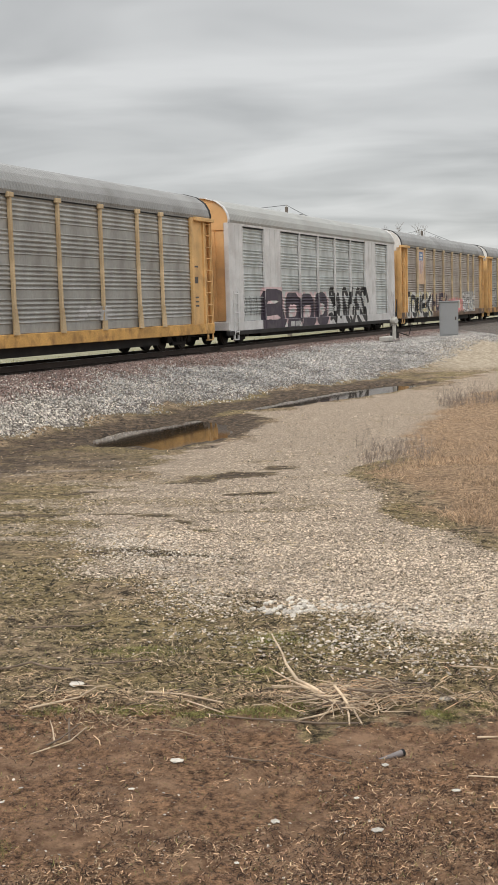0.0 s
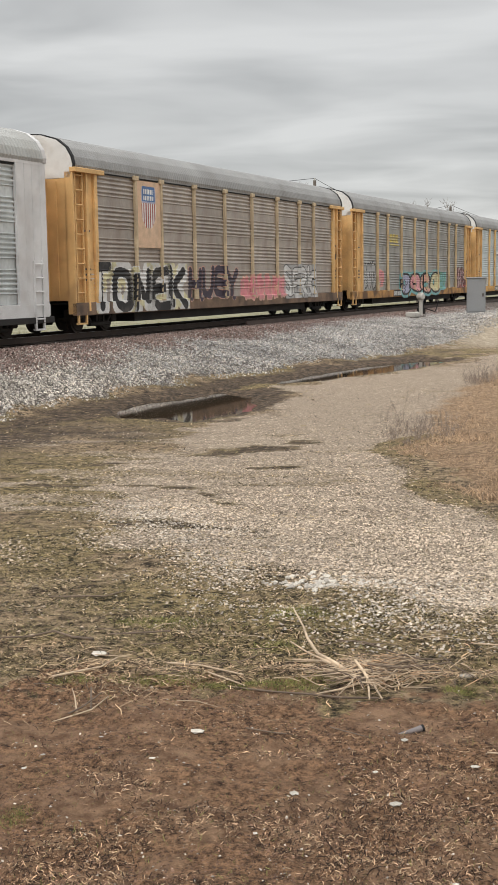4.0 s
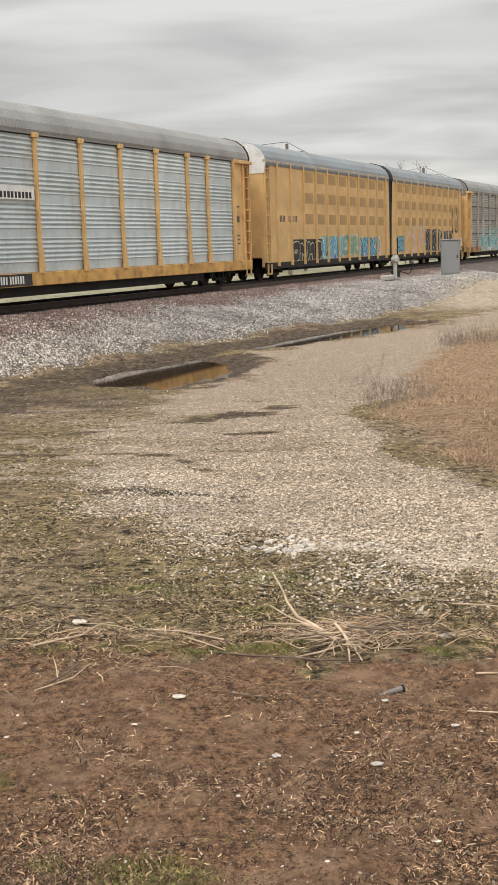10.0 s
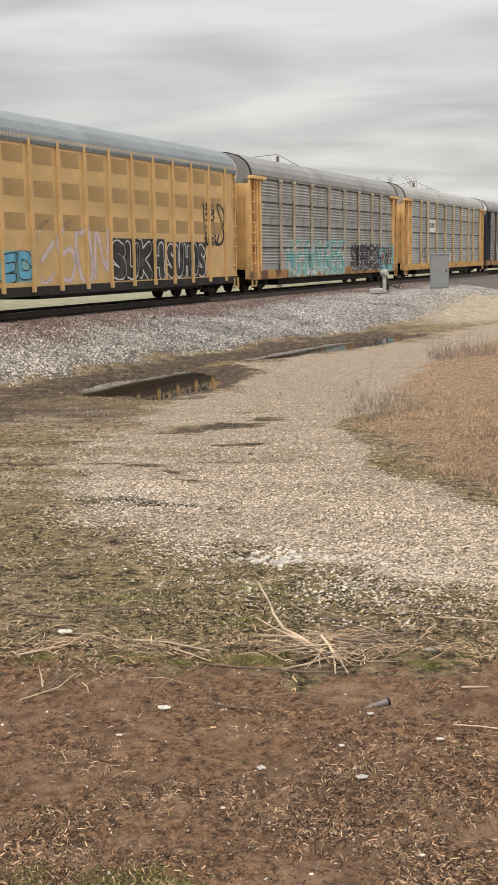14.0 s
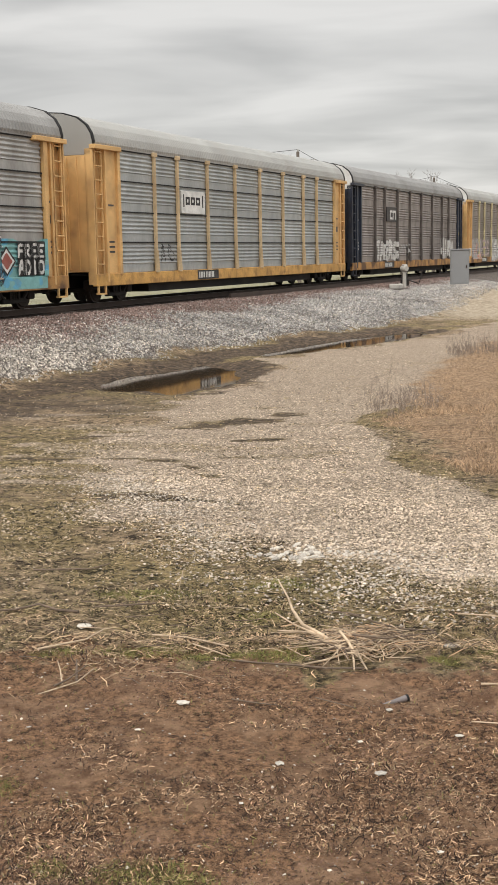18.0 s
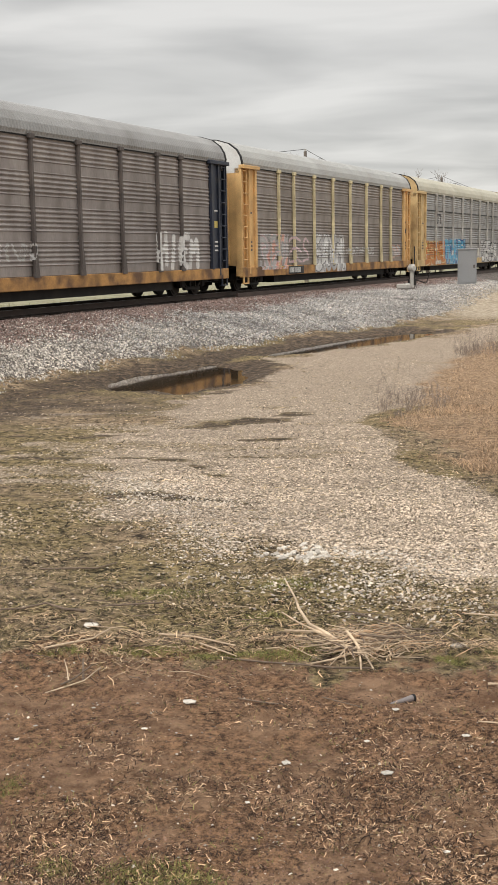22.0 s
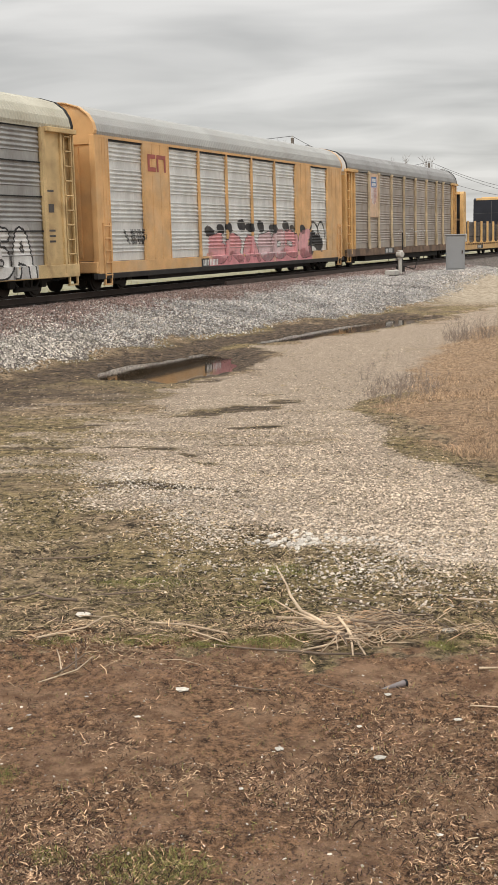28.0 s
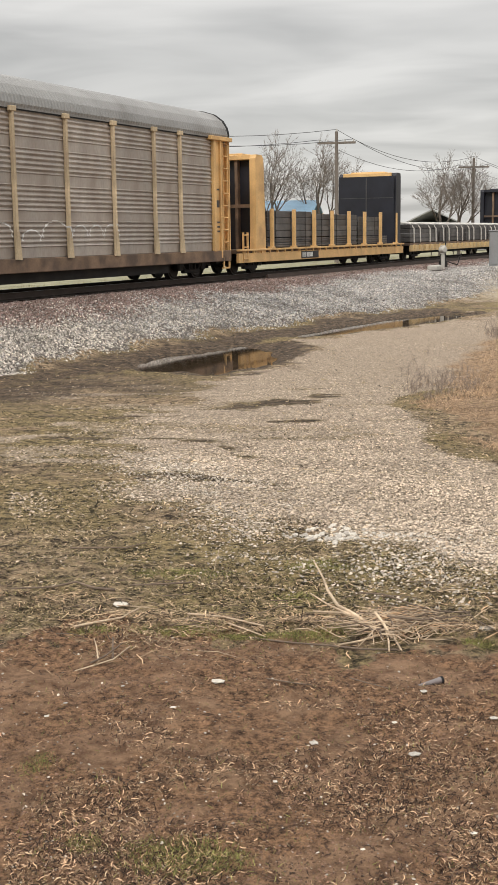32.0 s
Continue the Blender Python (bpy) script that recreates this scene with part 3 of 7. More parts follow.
def autorack(label, s, length, colour, panels, sill, roof, white_top=None, post=None, rows=4, seams=False, mark=None):
    """An enclosed car carrier with corrugated side panels between upright posts."""
    car = thing("autorack_car", label, "rail car", "cars of the freight train")
    half = length / 2
    white_top = white_top or WHITE_END
    underframe(car, half, sill)
    ribs = lambda z: corrugation(z, rows)
    mesh_by_w = {}
    for a, b in zip(POSTS, POSTS[1:]):
        w = round(b - a, 2)
        if w not in mesh_by_w:
            mesh_by_w[w] = panel_mesh("side_panel", w - 0.04, panels, ribs)
        for sy in (1, -1):
            ob = new("side_panel", mesh_by_w[w])
            ob.parent = car
            ob.matrix_basis = pose((a + b) / 2, 0, 0) if sy > 0 else pose((a + b) / 2, 0, 0, 0, 0, 180)
    base = part("post", post_bm(0), post or POST_PALE, car)
    base.matrix_basis = pose(POSTS[1], 0, 0)
    for x in POSTS[2:-1]:
        share("post", base, car, pose(x, 0, 0))
    for x in POSTS[1:-1]:
        share("post", base, car, pose(x, 0, 0, 0, 0, 180))
    if seams:
        for k in (1, 2, 3):
            z = P_LO + (P_HI - P_LO) * k / 4
            part("panel_seam", boxes((-10.8, 10.8, -1.615, -1.56, z - 0.02, z + 0.02)), RUBBER, car)
    part("top_rail", boxes((-half + 0.8, half - 0.8, -1.63, -1.52, 4.93, 5.04), (-half + 0.8, half - 0.8, 1.52, 1.63, 4.93, 5.04)), roof, car)
    part("eave_gap", boxes((-10.75, 10.75, -1.612, -1.53, 4.89, 4.932)), RUBBER, car)
    rf = new("roof", roof_mesh("roof", length - 0.1, roof))
    rf.parent = car
    for sd in (-1, 1):
        end_assembly(car, sd, half, colour, white_top)
    for a, b in ((-half + 0.5, -half + 3.9), (half - 3.9, half - 0.5)):
        part("wheel_guard", boxes((a, b, -1.40, -1.25, 0.62, 0.80)), BLACK, car)
    if mark is not None:
        part("mark_plate", boxes((mark, mark + 1.9, -1.666, -1.655, 0.60, 0.94)), P_BLACK, car)
        bars(car, mark + 0.12, 0.66, 10, 0.22, P_SIGN, -1.672, 0.3)
    CARS.append((car, s))
    return car


def framed_car(label, s, length, colour, panels, roof, door_end, plain_mark=None, shift=0.0):
    """A car carrier whose painted side frames sunken louvers."""
    car = thing("autorack_car", label, "rail car", "cars of the freight train")
    half = length / 2
    underframe(car, half, BLACK, 0.42, 0.60)
    bays = [(a + shift, b + shift) for a, b in [(-10.9, -8.4)] + [(-6.5 + 2.6 * i, -6.5 + 2.6 * (i + 1)) for i in range(5)] + [(8.4, 10.9)]]
    solids = [(-half + 0.5, -10.9 + shift), (-8.4 + shift, -6.5 + shift), (6.5 + shift, 8.4 + shift), (10.9 + shift, half - 0.5)]
    for a, b in solids:
        for sy in (-1, 1):
            y0, y1 = sorted((sy * 1.52, sy * 1.62))
            bm = boxes((a, b, y0, y1, 0.50, 4.97), bevel=0.012)
            for k in (0.33, 0.66):
                x = a + (b - a) * k
                box(bm, x - 0.012, x + 0.012, *sorted((sy * 1.61, sy * 1.632)), 0.96, 4.9)
            part("side_sheet", bm, colour, car)
    for a, b in bays:
        ob = new("louver_panel", panel_mesh("louver_panel", b - a - 0.06, panels, lambda z: 0.03 + louver(z), 0.98, 4.86))
        ob.parent = car
        ob.matrix_basis = pose((a + b) / 2, 0, 0)
        share("louver_panel", ob, car, pose((a + b) / 2, 0, 0, 0, 0, 180))
        for xf in (a, b - 0.05):
            part("louver_frame", boxes((xf, xf + 0.05, -1.635, -1.54, 0.95, 4.9)), colour, car)
    for sy in (-1, 1):
        y0, y1 = sorted((sy * 1.53, sy * 1.625))
        part("lower_sheet", boxes((-half + 0.5, half - 0.5, y0, y1, 0.50, 0.97), bevel=0.01), colour, car)
        part("upper_rail", boxes((-half + 0.3, half - 0.3, y0, y1, 4.87, 5.05), bevel=0.01), colour, car)
    part("eave_gap", boxes((-10.85 + shift, -8.45 + shift, -1.60, -1.55, 4.82, 4.872), (-6.45 + shift, 6.45 + shift, -1.60, -1.55, 4.82, 4.872), (8.45 + shift, 10.85 + shift, -1.60, -1.55, 4.82, 4.872)), RUBBER, car)
    rf = new("roof", roof_mesh("roof", length - 0.5, roof))
    rf.parent = car
    for sd in (-1, 1):
        a, b = sorted((sd * (half - 0.35), sd * (half - 0.25)))
        part("roof_end", cap_bm(a, b, 0.0), door_end, car)
        a, b = sorted((sd * (half - 0.34), sd * (half - 0.16)))
        part("roof_hoop", hoop_bm(a, b, 0.03), colour, car)
        for sy in (-1, 1):
            y0, y1 = sorted((sy * 0.02, sy * 1.45))
            part("end_door", boxes((*sorted((sd * (half - 0.42), sd * (half - 0.3))), y0, y1, 1.0, 4.68), (*sorted((sd * (half - 0.3), sd * (half - 0.24))), *sorted((sy * 0.3, sy * 0.4)), 1.1, 4.6), (*sorted((sd * (half - 0.3), sd * (half - 0.24))), *sorted((sy * 0.9, sy * 1.0)), 1.1, 4.6)), door_end, car)
            part("corner_post", boxes((*sorted((sd * (half - 0.5), sd * (half - 0.2))), *sorted((sy * 1.42, sy * 1.63)), 0.55, 4.95), bevel=0.015), colour, car)
        ladder(car, sd * (half - 0.75), -1.62, 0.45, 2.2, colour)
        part("end_sill", boxes((*sorted((sd * (half - 0.5), sd * (half - 0.1))), -1.6, 1.6, 0.62, 0.98), bevel=0.02), colour, car)
        part("stirrup_step", boxes((*sorted((sd * (half - 0.98), sd * (half - 0.92))), -1.66, -1.60, 0.25, 0.6), (*sorted((sd * (half - 0.56), sd * (half - 0.50))), -1.66, -1.60, 0.25, 0.6), (*sorted((sd * (half - 0.98), sd * (half - 0.50))), -1.66, -1.56, 0.22, 0.27)), colour, car)
    if plain_mark is not None:
        part("mark_plate", boxes((plain_mark, plain_mark + 2.3, -1.632, -1.624, 0.56, 0.90)), P_BLACK, car)
        bars(car, plain_mark + 0.15, 0.63, 10, 0.22, P_SIGN, -1.638, 0.3)
    CARS.append((car, s))
    return car


def plate_car(label, s, length, first):
    """One half of a yellow two-unit car carrier with flat plates and dark screens."""
    car = thing("autorack_car", label, "rail car", "cars of the freight train")
    half = length / 2
    n = 10
    x0 = -half + (1.35 if first else 0.9)
    x1 = half - (0.9 if first else 1.35)
    w = (x1 - x0) / n
    part("center_sill", boxes((-half, half, -0.4, 0.4, 0.45, 0.95), (-half + 3.4, half - 3.4, -1.30, 1.30, 0.38, 0.66)), BLACK, car)
    for sy in (-1, 1):
        y0, y1 = sorted((sy * 1.50, sy * 1.60))
        bm = boxes((-half, half, y0, y1, 0.50, 0.80), bevel=0.01)
        part("side_sill", bm, BLACK, car)
    plate = part("side_plate", boxes((-w / 2 + 0.01, w / 2 - 0.01, -1.60, -1.54, 0.78, 5.12)), PLATE_TAN, car)
    plate.matrix_basis = pose(x0 + w / 2, 0, 0)
    rib = part("rib", boxes((-0.035, 0.035, -1.69, -1.59, 0.74, 5.10), (-0.05, 0.05, -1.70, -1.58, 0.62, 0.80)), PLATE_TAN, car)
    rib.matrix_basis = pose(x0, 0, 0)
    scr = part("screen", boxes((-w * 0.33, w * 0.33, -1.606, -1.59, -0.24, 0.24)), PLATE_SCREEN, car)
    scr.matrix_basis = pose(x0 + w / 2 + (2 * w if first else 0), 0, 4.62)
    for i in range(n):
        xm = x0 + w * (i + 0.5)
        if i:
            share("side_plate", plate, car, pose(xm, 0, 0))
        share("side_plate", plate, car, pose(xm, 0, 0, 0, 0, 180))
        share("rib", rib, car, pose(x0 + w * (i + 1), 0, 0))
        share("rib", rib, car, pose(x0 + w * i, 0, 0, 0, 0, 180))
        if first and i < 2:
            continue
        for z in (4.62, 3.66, 2.70):
            if (i, z) != ((2 if first else 0), 4.62):
                share("screen", scr, car, pose(xm, 0, z))
    part("top_rail", boxes((-half, half, -1.63, -1.52, 5.06, 5.18), (-half, half, 1.52, 1.63, 5.06, 5.18)), PLATE_TAN, car)
    rf = new("roof", roof_mesh("roof", length - 0.1, ROOF_BLUE))
    rf.parent = car
    for sd in (-1, 1):
        joint = (sd > 0) == first
        a, b = sorted((sd * (half - 0.10), sd * half))
        part("roof_end", cap_bm(a, b, 0.0, 0.9 if joint else 4.6), RUBBER if joint else WHITE_END, car)
        for sy in (-1, 1):
            a, b = sorted((sd * (half - (0.9 if joint else 1.35)), sd * (half - (0.02 if joint else 0.55))))
            part("corner_sheet", boxes((a, b, *sorted((sy * 1.50, sy * 1.60)), 0.75, 5.10), bevel=0.01), PLATE_TAN, car)
        if joint:
            if first:
                part("gasket", hoop_bm(half - 0.06, half + 0.55, 0.05), RUBBER, car)
                for y0 in (-1.56, 1.44):
                    part("gasket_wall", boxes((half - 0.05, half + 0.5, y0, y0 + 0.12, 0.85, 5.0)), RUBBER, car)
                truck(car, half + 0.25)
        else:
            truck(car, sd * (half - 2.0))
            coupler(car, sd * (half - 0.35), sd)
            for sy in (-1, 1):
                part("end_door", boxes((*sorted((sd * (half - 0.14), sd * (half - 0.03))), *sorted((sy * 0.02, sy * 1.38)), 1.0, 4.62), (*sorted((sd * (half - 0.03), sd * half)), *sorted((sy * 0.5, sy * 0.6)), 1.0, 4.6), bevel=0.01), PLATE_TAN, car)
                part("corner_post", boxes((*sorted((sd * (half - 0.52), sd * (half - 0.02))), *sorted((sy * 1.36, sy * 1.52)), 0.6, 5.0), bevel=0.01), PLATE_TAN, car)
            ladder(car, sd * (half - 0.28), -1.53, 0.7, 4.9, PLATE_TAN, 0.36)
            part("stirrup_step", boxes((*sorted((sd * (half - 0.5), sd * (half - 0.45))), -1.66, -1.60, 0.3, 0.72), (*sorted((sd * (half - 0.1), sd * (half - 0.05))), -1.66, -1.60, 0.3, 0.72), (*sorted((sd * (half - 0.5), sd * (half - 0.05))), -1.66, -1.56, 0.28, 0.33)), PLATE_TAN, car)
    CARS.append((car, s))
    return car


CARS = []
LIVERY = [
    ("grey corrugated car carrier with yellow posts, ends and sill", 18.6, 44.1, YELLOW, PANEL_DARK, DECK_YELLOW, ROOF_GREY, ORANGE, None, 4, False, None),
    ("tan-grey car carrier with orange ends and graffiti", 71.95, 96.25, YELLOW, PANEL_BROWN, SILL_BROWN, ROOF_GREY, WHITE_END, POST_TAN, 4, False, None),
    ("dark grey car carrier with yellow ends and bubble graffiti", 97.75, 122.6, YELLOW, PANEL_DARK, SILL_WORN, ROOF_GREY, WHITE_END, None, 4, False, -5.5),
    ("pale blue car carrier with bright yellow posts and ends", 124.0, 149.2, YELLOW, PANEL_BLUE, DECK_YELLOW, ROOF_GREY, WHITE_END, YELLOW, 4, False, -6.4),
    ("grey car carrier with seamed panels and teal graffiti", 190.9, 214.9, YELLOW, PANEL_GREY, SILL_WORN, ROOF_GREY, ROOF_GREY, POST_DULL, 4, True, -5.0),
    ("light galvanised car carrier with a white sign and yellow ends", 216.6, 241.6, YELLOW, PANEL_LIGHT, DECK_YELLOW, ROOF_LIGHT, ROOF_LIGHT, None, 4, True, -5.0),
    ("sooty car carrier with navy ends and white graffiti", 242.8, 267.4, NAVY, PANEL_SOOT, SILL_WORN, ROOF_GREY, WHITE_END, POST_SOOT, 4, False, -6.6),
    ("brown-grey car carrier with yellow ends and white graffiti", 268.8, 293.4, YELLOW, PANEL_UMBER, SILL_WORN, ROOF_LIGHT, WHITE_END, POST_CREAM, 4, False, -7.3),
    ("grey seamed car carrier with cream roof and colourful graffiti", 294.9, 320.3, YELLOW_PALE, PANEL_GREY, YELLOW_PALE, ROOF_CREAM, YELLOW_PALE, POST_GREY, 4, True, -8.6),
    ("brown-grey car carrier with a shield sign and yellow ends", 347.1, 371.5, YELLOW, PANEL_BROWN, SILL_BROWN, ROOF_GREY, WHITE_END, POST_TAN, 4, False, -5.4),
]
made = {}
for key, (label, a_, b_, colour, panels, sill, roof, white, post, rows, seams, mark) in zip("ACDEHIJKLN", LIVERY):
    made[key] = autorack(label, (a_ + b_) / 2, b_ - a_, colour, panels, sill, roof, white, post, rows, seams, mark)
made["B"] = framed_car("pale silver car carrier with sunken louvers and black graffiti", 58.15, 25.1, SILVER_PAINT, PANEL_BRIGHT, ROOF_LIGHT, ORANGE, -5.5)
made["M"] = framed_car("orange car carrier with sunken louvers and pink graffiti", 334.0, 25.2, ORANGE, PANEL_WHITE, ROOF_LIGHT, ORANGE, -4.6, -0.65)
made["G1"] = plate_car("ochre plate car carrier, leading half of a joined pair", 160.7, 19.4, True)
made["G2"] = plate_car("ochre plate car carrier, trailing half of a joined pair", 180.2, 18.6, False)


# ---- bulkhead flat car with steel, and flat car with strapped bundles ----
def bulkhead_flat(label, s, length, front=None):
    car = thing("bulkhead_flat_car", label, "rail car", "cars of the freight train")
    half = length / 2
    part("deck", boxes((-half, half, -1.5, 1.5, 0.80, 0.95), bevel=0.01), SILL_BROWN, car)
    part("center_sill", boxes((-half, half, -0.3, 0.3, 0.40, 0.85), (-half + 4, half - 4, -0.9, 0.9, 0.30, 0.8)), BLACK, car)
    for sy in (-1, 1):
        bm = boxes((-half, half, *sorted((sy * 1.46, sy * 1.58)), 0.46, 0.82), (-half, half, *sorted((sy * 1.46, sy * 1.64)), 0.90, 0.97), bevel=0.01)
        for i in range(26):
            x = -half + 0.5 + i * (length - 1) / 25
            box(bm, x - 0.03, x + 0.03, *sorted((sy * 1.56, sy * 1.63)), 0.80, 0.92)
        part("side_sill", bm, YELLOW, car)
    for sd, x in ((-1, -half + 2.1), (1, half - 0.9)):
        for sy in (-1, 1):
            bm = bmesh.new()
            y0, y1 = sorted((sy * 1.30, sy * 1.56))
            prof = [(-0.55, 0.5), (0.45, 0.5), (0.45, 1.6), (0.30, 4.40), (0.15, 4.55), (-0.35, 4.55), (-0.45, 4.4), (-0.45, 1.6)]
            lo = [bm.verts.new((x - sd * a, y0, z)) for a, z in prof]
            hi = [bm.verts.new((x - sd * a, y1, z)) for a, z in prof]
            bm.faces.new(lo)
            bm.faces.new(hi[::-1])
            for i in range(len(prof)):
                bm.faces.new((lo[i], lo[(i + 1) % len(prof)], hi[(i + 1) % len(prof)], hi[i]))
            bmesh.ops.recalc_face_normals(bm, faces=bm.faces[:])
            part("bulkhead_post", bm, (front or YELLOW) if sd < 0 else TARP_BLACK, car)
        part("bulkhead_cap", boxes((x - 0.4, x + 0.4, -1.3, 1.3, 4.36, 4.56), (x - 0.3, x + 0.3, -0.9, 0.9, 4.54, 4.62), bevel=0.02), front or YELLOW, car)
        part("bulkhead_sheet", boxes((x - 0.05, x + 0.05, -1.3, 1.3, 0.95, 4.4) if sd < 0 else (x - 0.50, x - 0.44, -1.5, 1.5, 0.95, 4.38)), TARP_BLACK, car)
        if sd > 0:
            part("sheet_seam", boxes((x - 0.506, x - 0.498, -0.02, 0.02, 1.0, 4.3), (x - 0.506, x - 0.498, -1.45, 1.45, 3.28, 3.30)), STEEL_LOAD, car)
        for y in (-0.65, 0.0, 0.65):
            part("bulkhead_rib", boxes((x - 0.28, x - 0.05, y - 0.06, y + 0.06, 0.95, 4.36)), SILL_BROWN if sd < 0 else TARP_BLACK, car)
        part("bulkhead_rail", boxes((x - 0.30, x - 0.24, -1.3, 1.3, 2.55, 2.68)), SILL_BROWN if sd < 0 else TARP_BLACK, car)
    st = part("stake", boxes((-0.075, 0.075, -1.62, -1.48, 0.92, 2.52), (-0.24, 0.10, -1.66, -1.46, 0.92, 1.04), bevel=0.012), YELLOW, car)
    xs = [-half + v for v in (3.2, 5.5, 7.8, 10.0, 12.2, 14.4, 16.8, 19.3)]
    st.matrix_basis = pose(xs[0], 0, 0)
    for x in xs[1:]:
        share("stake", st, car, pose(x, 0, 0))
    for x in xs:
        share("stake", st, car, pose(x, 0, 0, 0, 0, 180))
    for x in (-half + 2.0, half - 2.0):
        truck(car, x)
    for sd in (-1, 1):
        coupler(car, sd * (half - 0.35), sd)
    ladder(car, -half + 0.6, -1.55, 0.5, 1.6, YELLOW, 0.4)
    part("mark_plate", boxes((-half + 6.2, -half + 8.2, -1.592, -1.585, 0.50, 0.80)), P_BLACK, car)
    bars(car, -half + 6.32, 0.56, 10, 0.19, P_SIGN, -1.598, 0.3)
    CARS.append((car, s))
    return car


def cargo_block(s, x0, x1, y0, y1, z0, z1, material, label, name="steel_bundle"):
    ob = thing(name, label, "cargo", "steel bundles on the flat cars")
    for k in range(4):
        za, zb = z0 + (z1 - z0) * k / 4, z0 + (z1 - z0) * (k + 1) / 4
        part("steel_layer", boxes((x0 + 0.01 * (k % 2), x1 - 0.01 * (k % 2), y0 + 0.008 * (k % 2), y1, za, zb - 0.012), bevel=0.012), material, ob)
    n = max(2, int((x1 - x0) / 1.6))
    for i in range(n):
        x = x0 + (x1 - x0) * (i + 0.5) / n
        part("band", boxes((x - 0.02, x + 0.02, y0 - 0.02, y0 - 0.012, z0, z1), (x - 0.02, x + 0.02, y0 - 0.02, y1 + 0.02, z1, z1 + 0.006)), BLACK, ob)
    CARS.append((ob, s))
    return ob


FLAT_O, FLAT_P, FLAT_Q = 382.6, 406.3, 430.5
made["O"] = bulkhead_flat("yellow bulkhead flat car with side stakes and steel cargo", FLAT_O, 20.5)
for r_, (z0, z1) in enumerate(((1.0, 1.38), (1.40, 2.46))):
    for i, (x0, x1) in enumerate(((-7.2, -2.4), (-2.2, 3.4), (3.6, 8.0 - 1.2 * r_))):
        for y0, y1 in ((-1.42, -0.05), (0.05, 1.42)):
            cargo_block(FLAT_O, x0, x1, y0, y1, z0, z1 - 0.08 * i * r_, STEEL_LOAD, "stacked dark steel bundle strapped on a flat car")


def strapped_flat(label, s, length):
    car = thing("flat_car", label, "rail car", "cars of the freight train")
    half = length / 2
    part("deck", boxes((-half, half, -1.5, 1.5, 0.80, 0.95), bevel=0.01), SILL_BROWN, car)
    part("center_sill", boxes((-half, half, -0.3, 0.3, 0.40, 0.85), (-half + 4, half - 4, -0.9, 0.9, 0.35, 0.8)), BLACK, car)
    for sy in (-1, 1):
        bm = boxes((-half, half, *sorted((sy * 1.46, sy * 1.58)), 0.50, 0.84), bevel=0.01)
        for i in range(24):
            x = -half + 0.5 + i * (length - 1) / 23
            box(bm, x - 0.05, x + 0.05, *sorted((sy * 1.56, sy * 1.66)), 0.62, 0.86)
        part("side_sill", bm, YELLOW_PALE, car)
    for x in (-half + 2.0, half - 2.0):
        truck(car, x)
    for sd in (-1, 1):
        coupler(car, sd * (half - 0.35), sd)
    CARS.append((car, s))
    for i, x in enumerate((-9.0, -3.1, 2.8, 8.7)):
        b = thing("strapped_bundle", "dark planks under pale straps on a flat car", "cargo", "strapped bundles on the flat car")
        for k in range(4):
            for q in range(3):
                y0 = -1.42 + q * 0.96
                part("plank", boxes((x - 2.7, x + 2.7, y0, y0 + 0.92, 1.0 + k * 0.24, 1.225 + k * 0.24), bevel=0.015), STEEL_LOAD, b)
        for dx in (-2.2, -1.0, 0.9, 2.1):
            bm = bmesh.new()
            pts = [Vector((x + dx, -1.49, 0.97)), Vector((x + dx - 0.1, -1.50, 1.72)), Vector((x + dx - 0.22, -1.36, 1.96)), Vector((x + dx - 0.3, -0.7, 2.05)), Vector((x + dx - 0.3, 0.7, 2.05)), Vector((x + dx, 1.5, 1.9))]
            for a_, b_ in zip(pts, pts[1:]):
                tube(bm, a_, b_, 0.035, seg=6)
            part("strap", bm, STRAP_WHITE, b)
        CARS.append((b, s))
    return car


made["P"] = strapped_flat("yellow flat car with strapped dark bundles", FLAT_P, 24.0)
made["Q"] = bulkhead_flat("bulkhead flat car with black bulkheads and yellow sills", FLAT_Q, 20.5, TARP_BLACK)


# ---- painted signs and graffiti, laid on the side's own relief ----
def skin(kind, x, z):
    """Outer face of a car's near side at (x, z)."""
    x, z = np.asarray(x), np.asarray(z)
    if kind == "flat":
        return np.full(np.broadcast(x, z).shape, -1.64)
    if kind == "plate":
        return np.full(np.broadcast(x, z).shape, -1.60)
    if kind in ("framed", "framed_shifted"):
        x = x + (0.65 if kind == "framed_shifted" else 0.0)
        d = -1.60 + 0.03 + louver(z)
        inside = (((x > -10.85) & (x < -8.45)) | (np.abs(x) < 6.45) | ((x > 8.45) & (x < 10.85))) & (z > 0.98)
        fr_ = np.zeros(np.broadcast(x, z).shape, bool)
        for xp in (-6.5, -3.9, -1.3, 1.3, 3.9, 6.5, 8.4, 10.9, -8.4, -10.9):
            fr_ |= np.abs(x - xp) < 0.06
        return np.where(fr_, -1.637, np.where(inside, d, -1.627))
    d = -1.60 + corrugation(z)
    onpost = np.zeros(np.broadcast(x, z).shape, bool)
    for xp in POSTS:
        onpost |= np.abs(x - xp) < 0.055 + 0.08 * np.clip((1.68 - z) / 0.75, 0, 1)
    d = np.where(onpost, -1.716, d)
    return np.where(z < 0.97, -1.662, d)


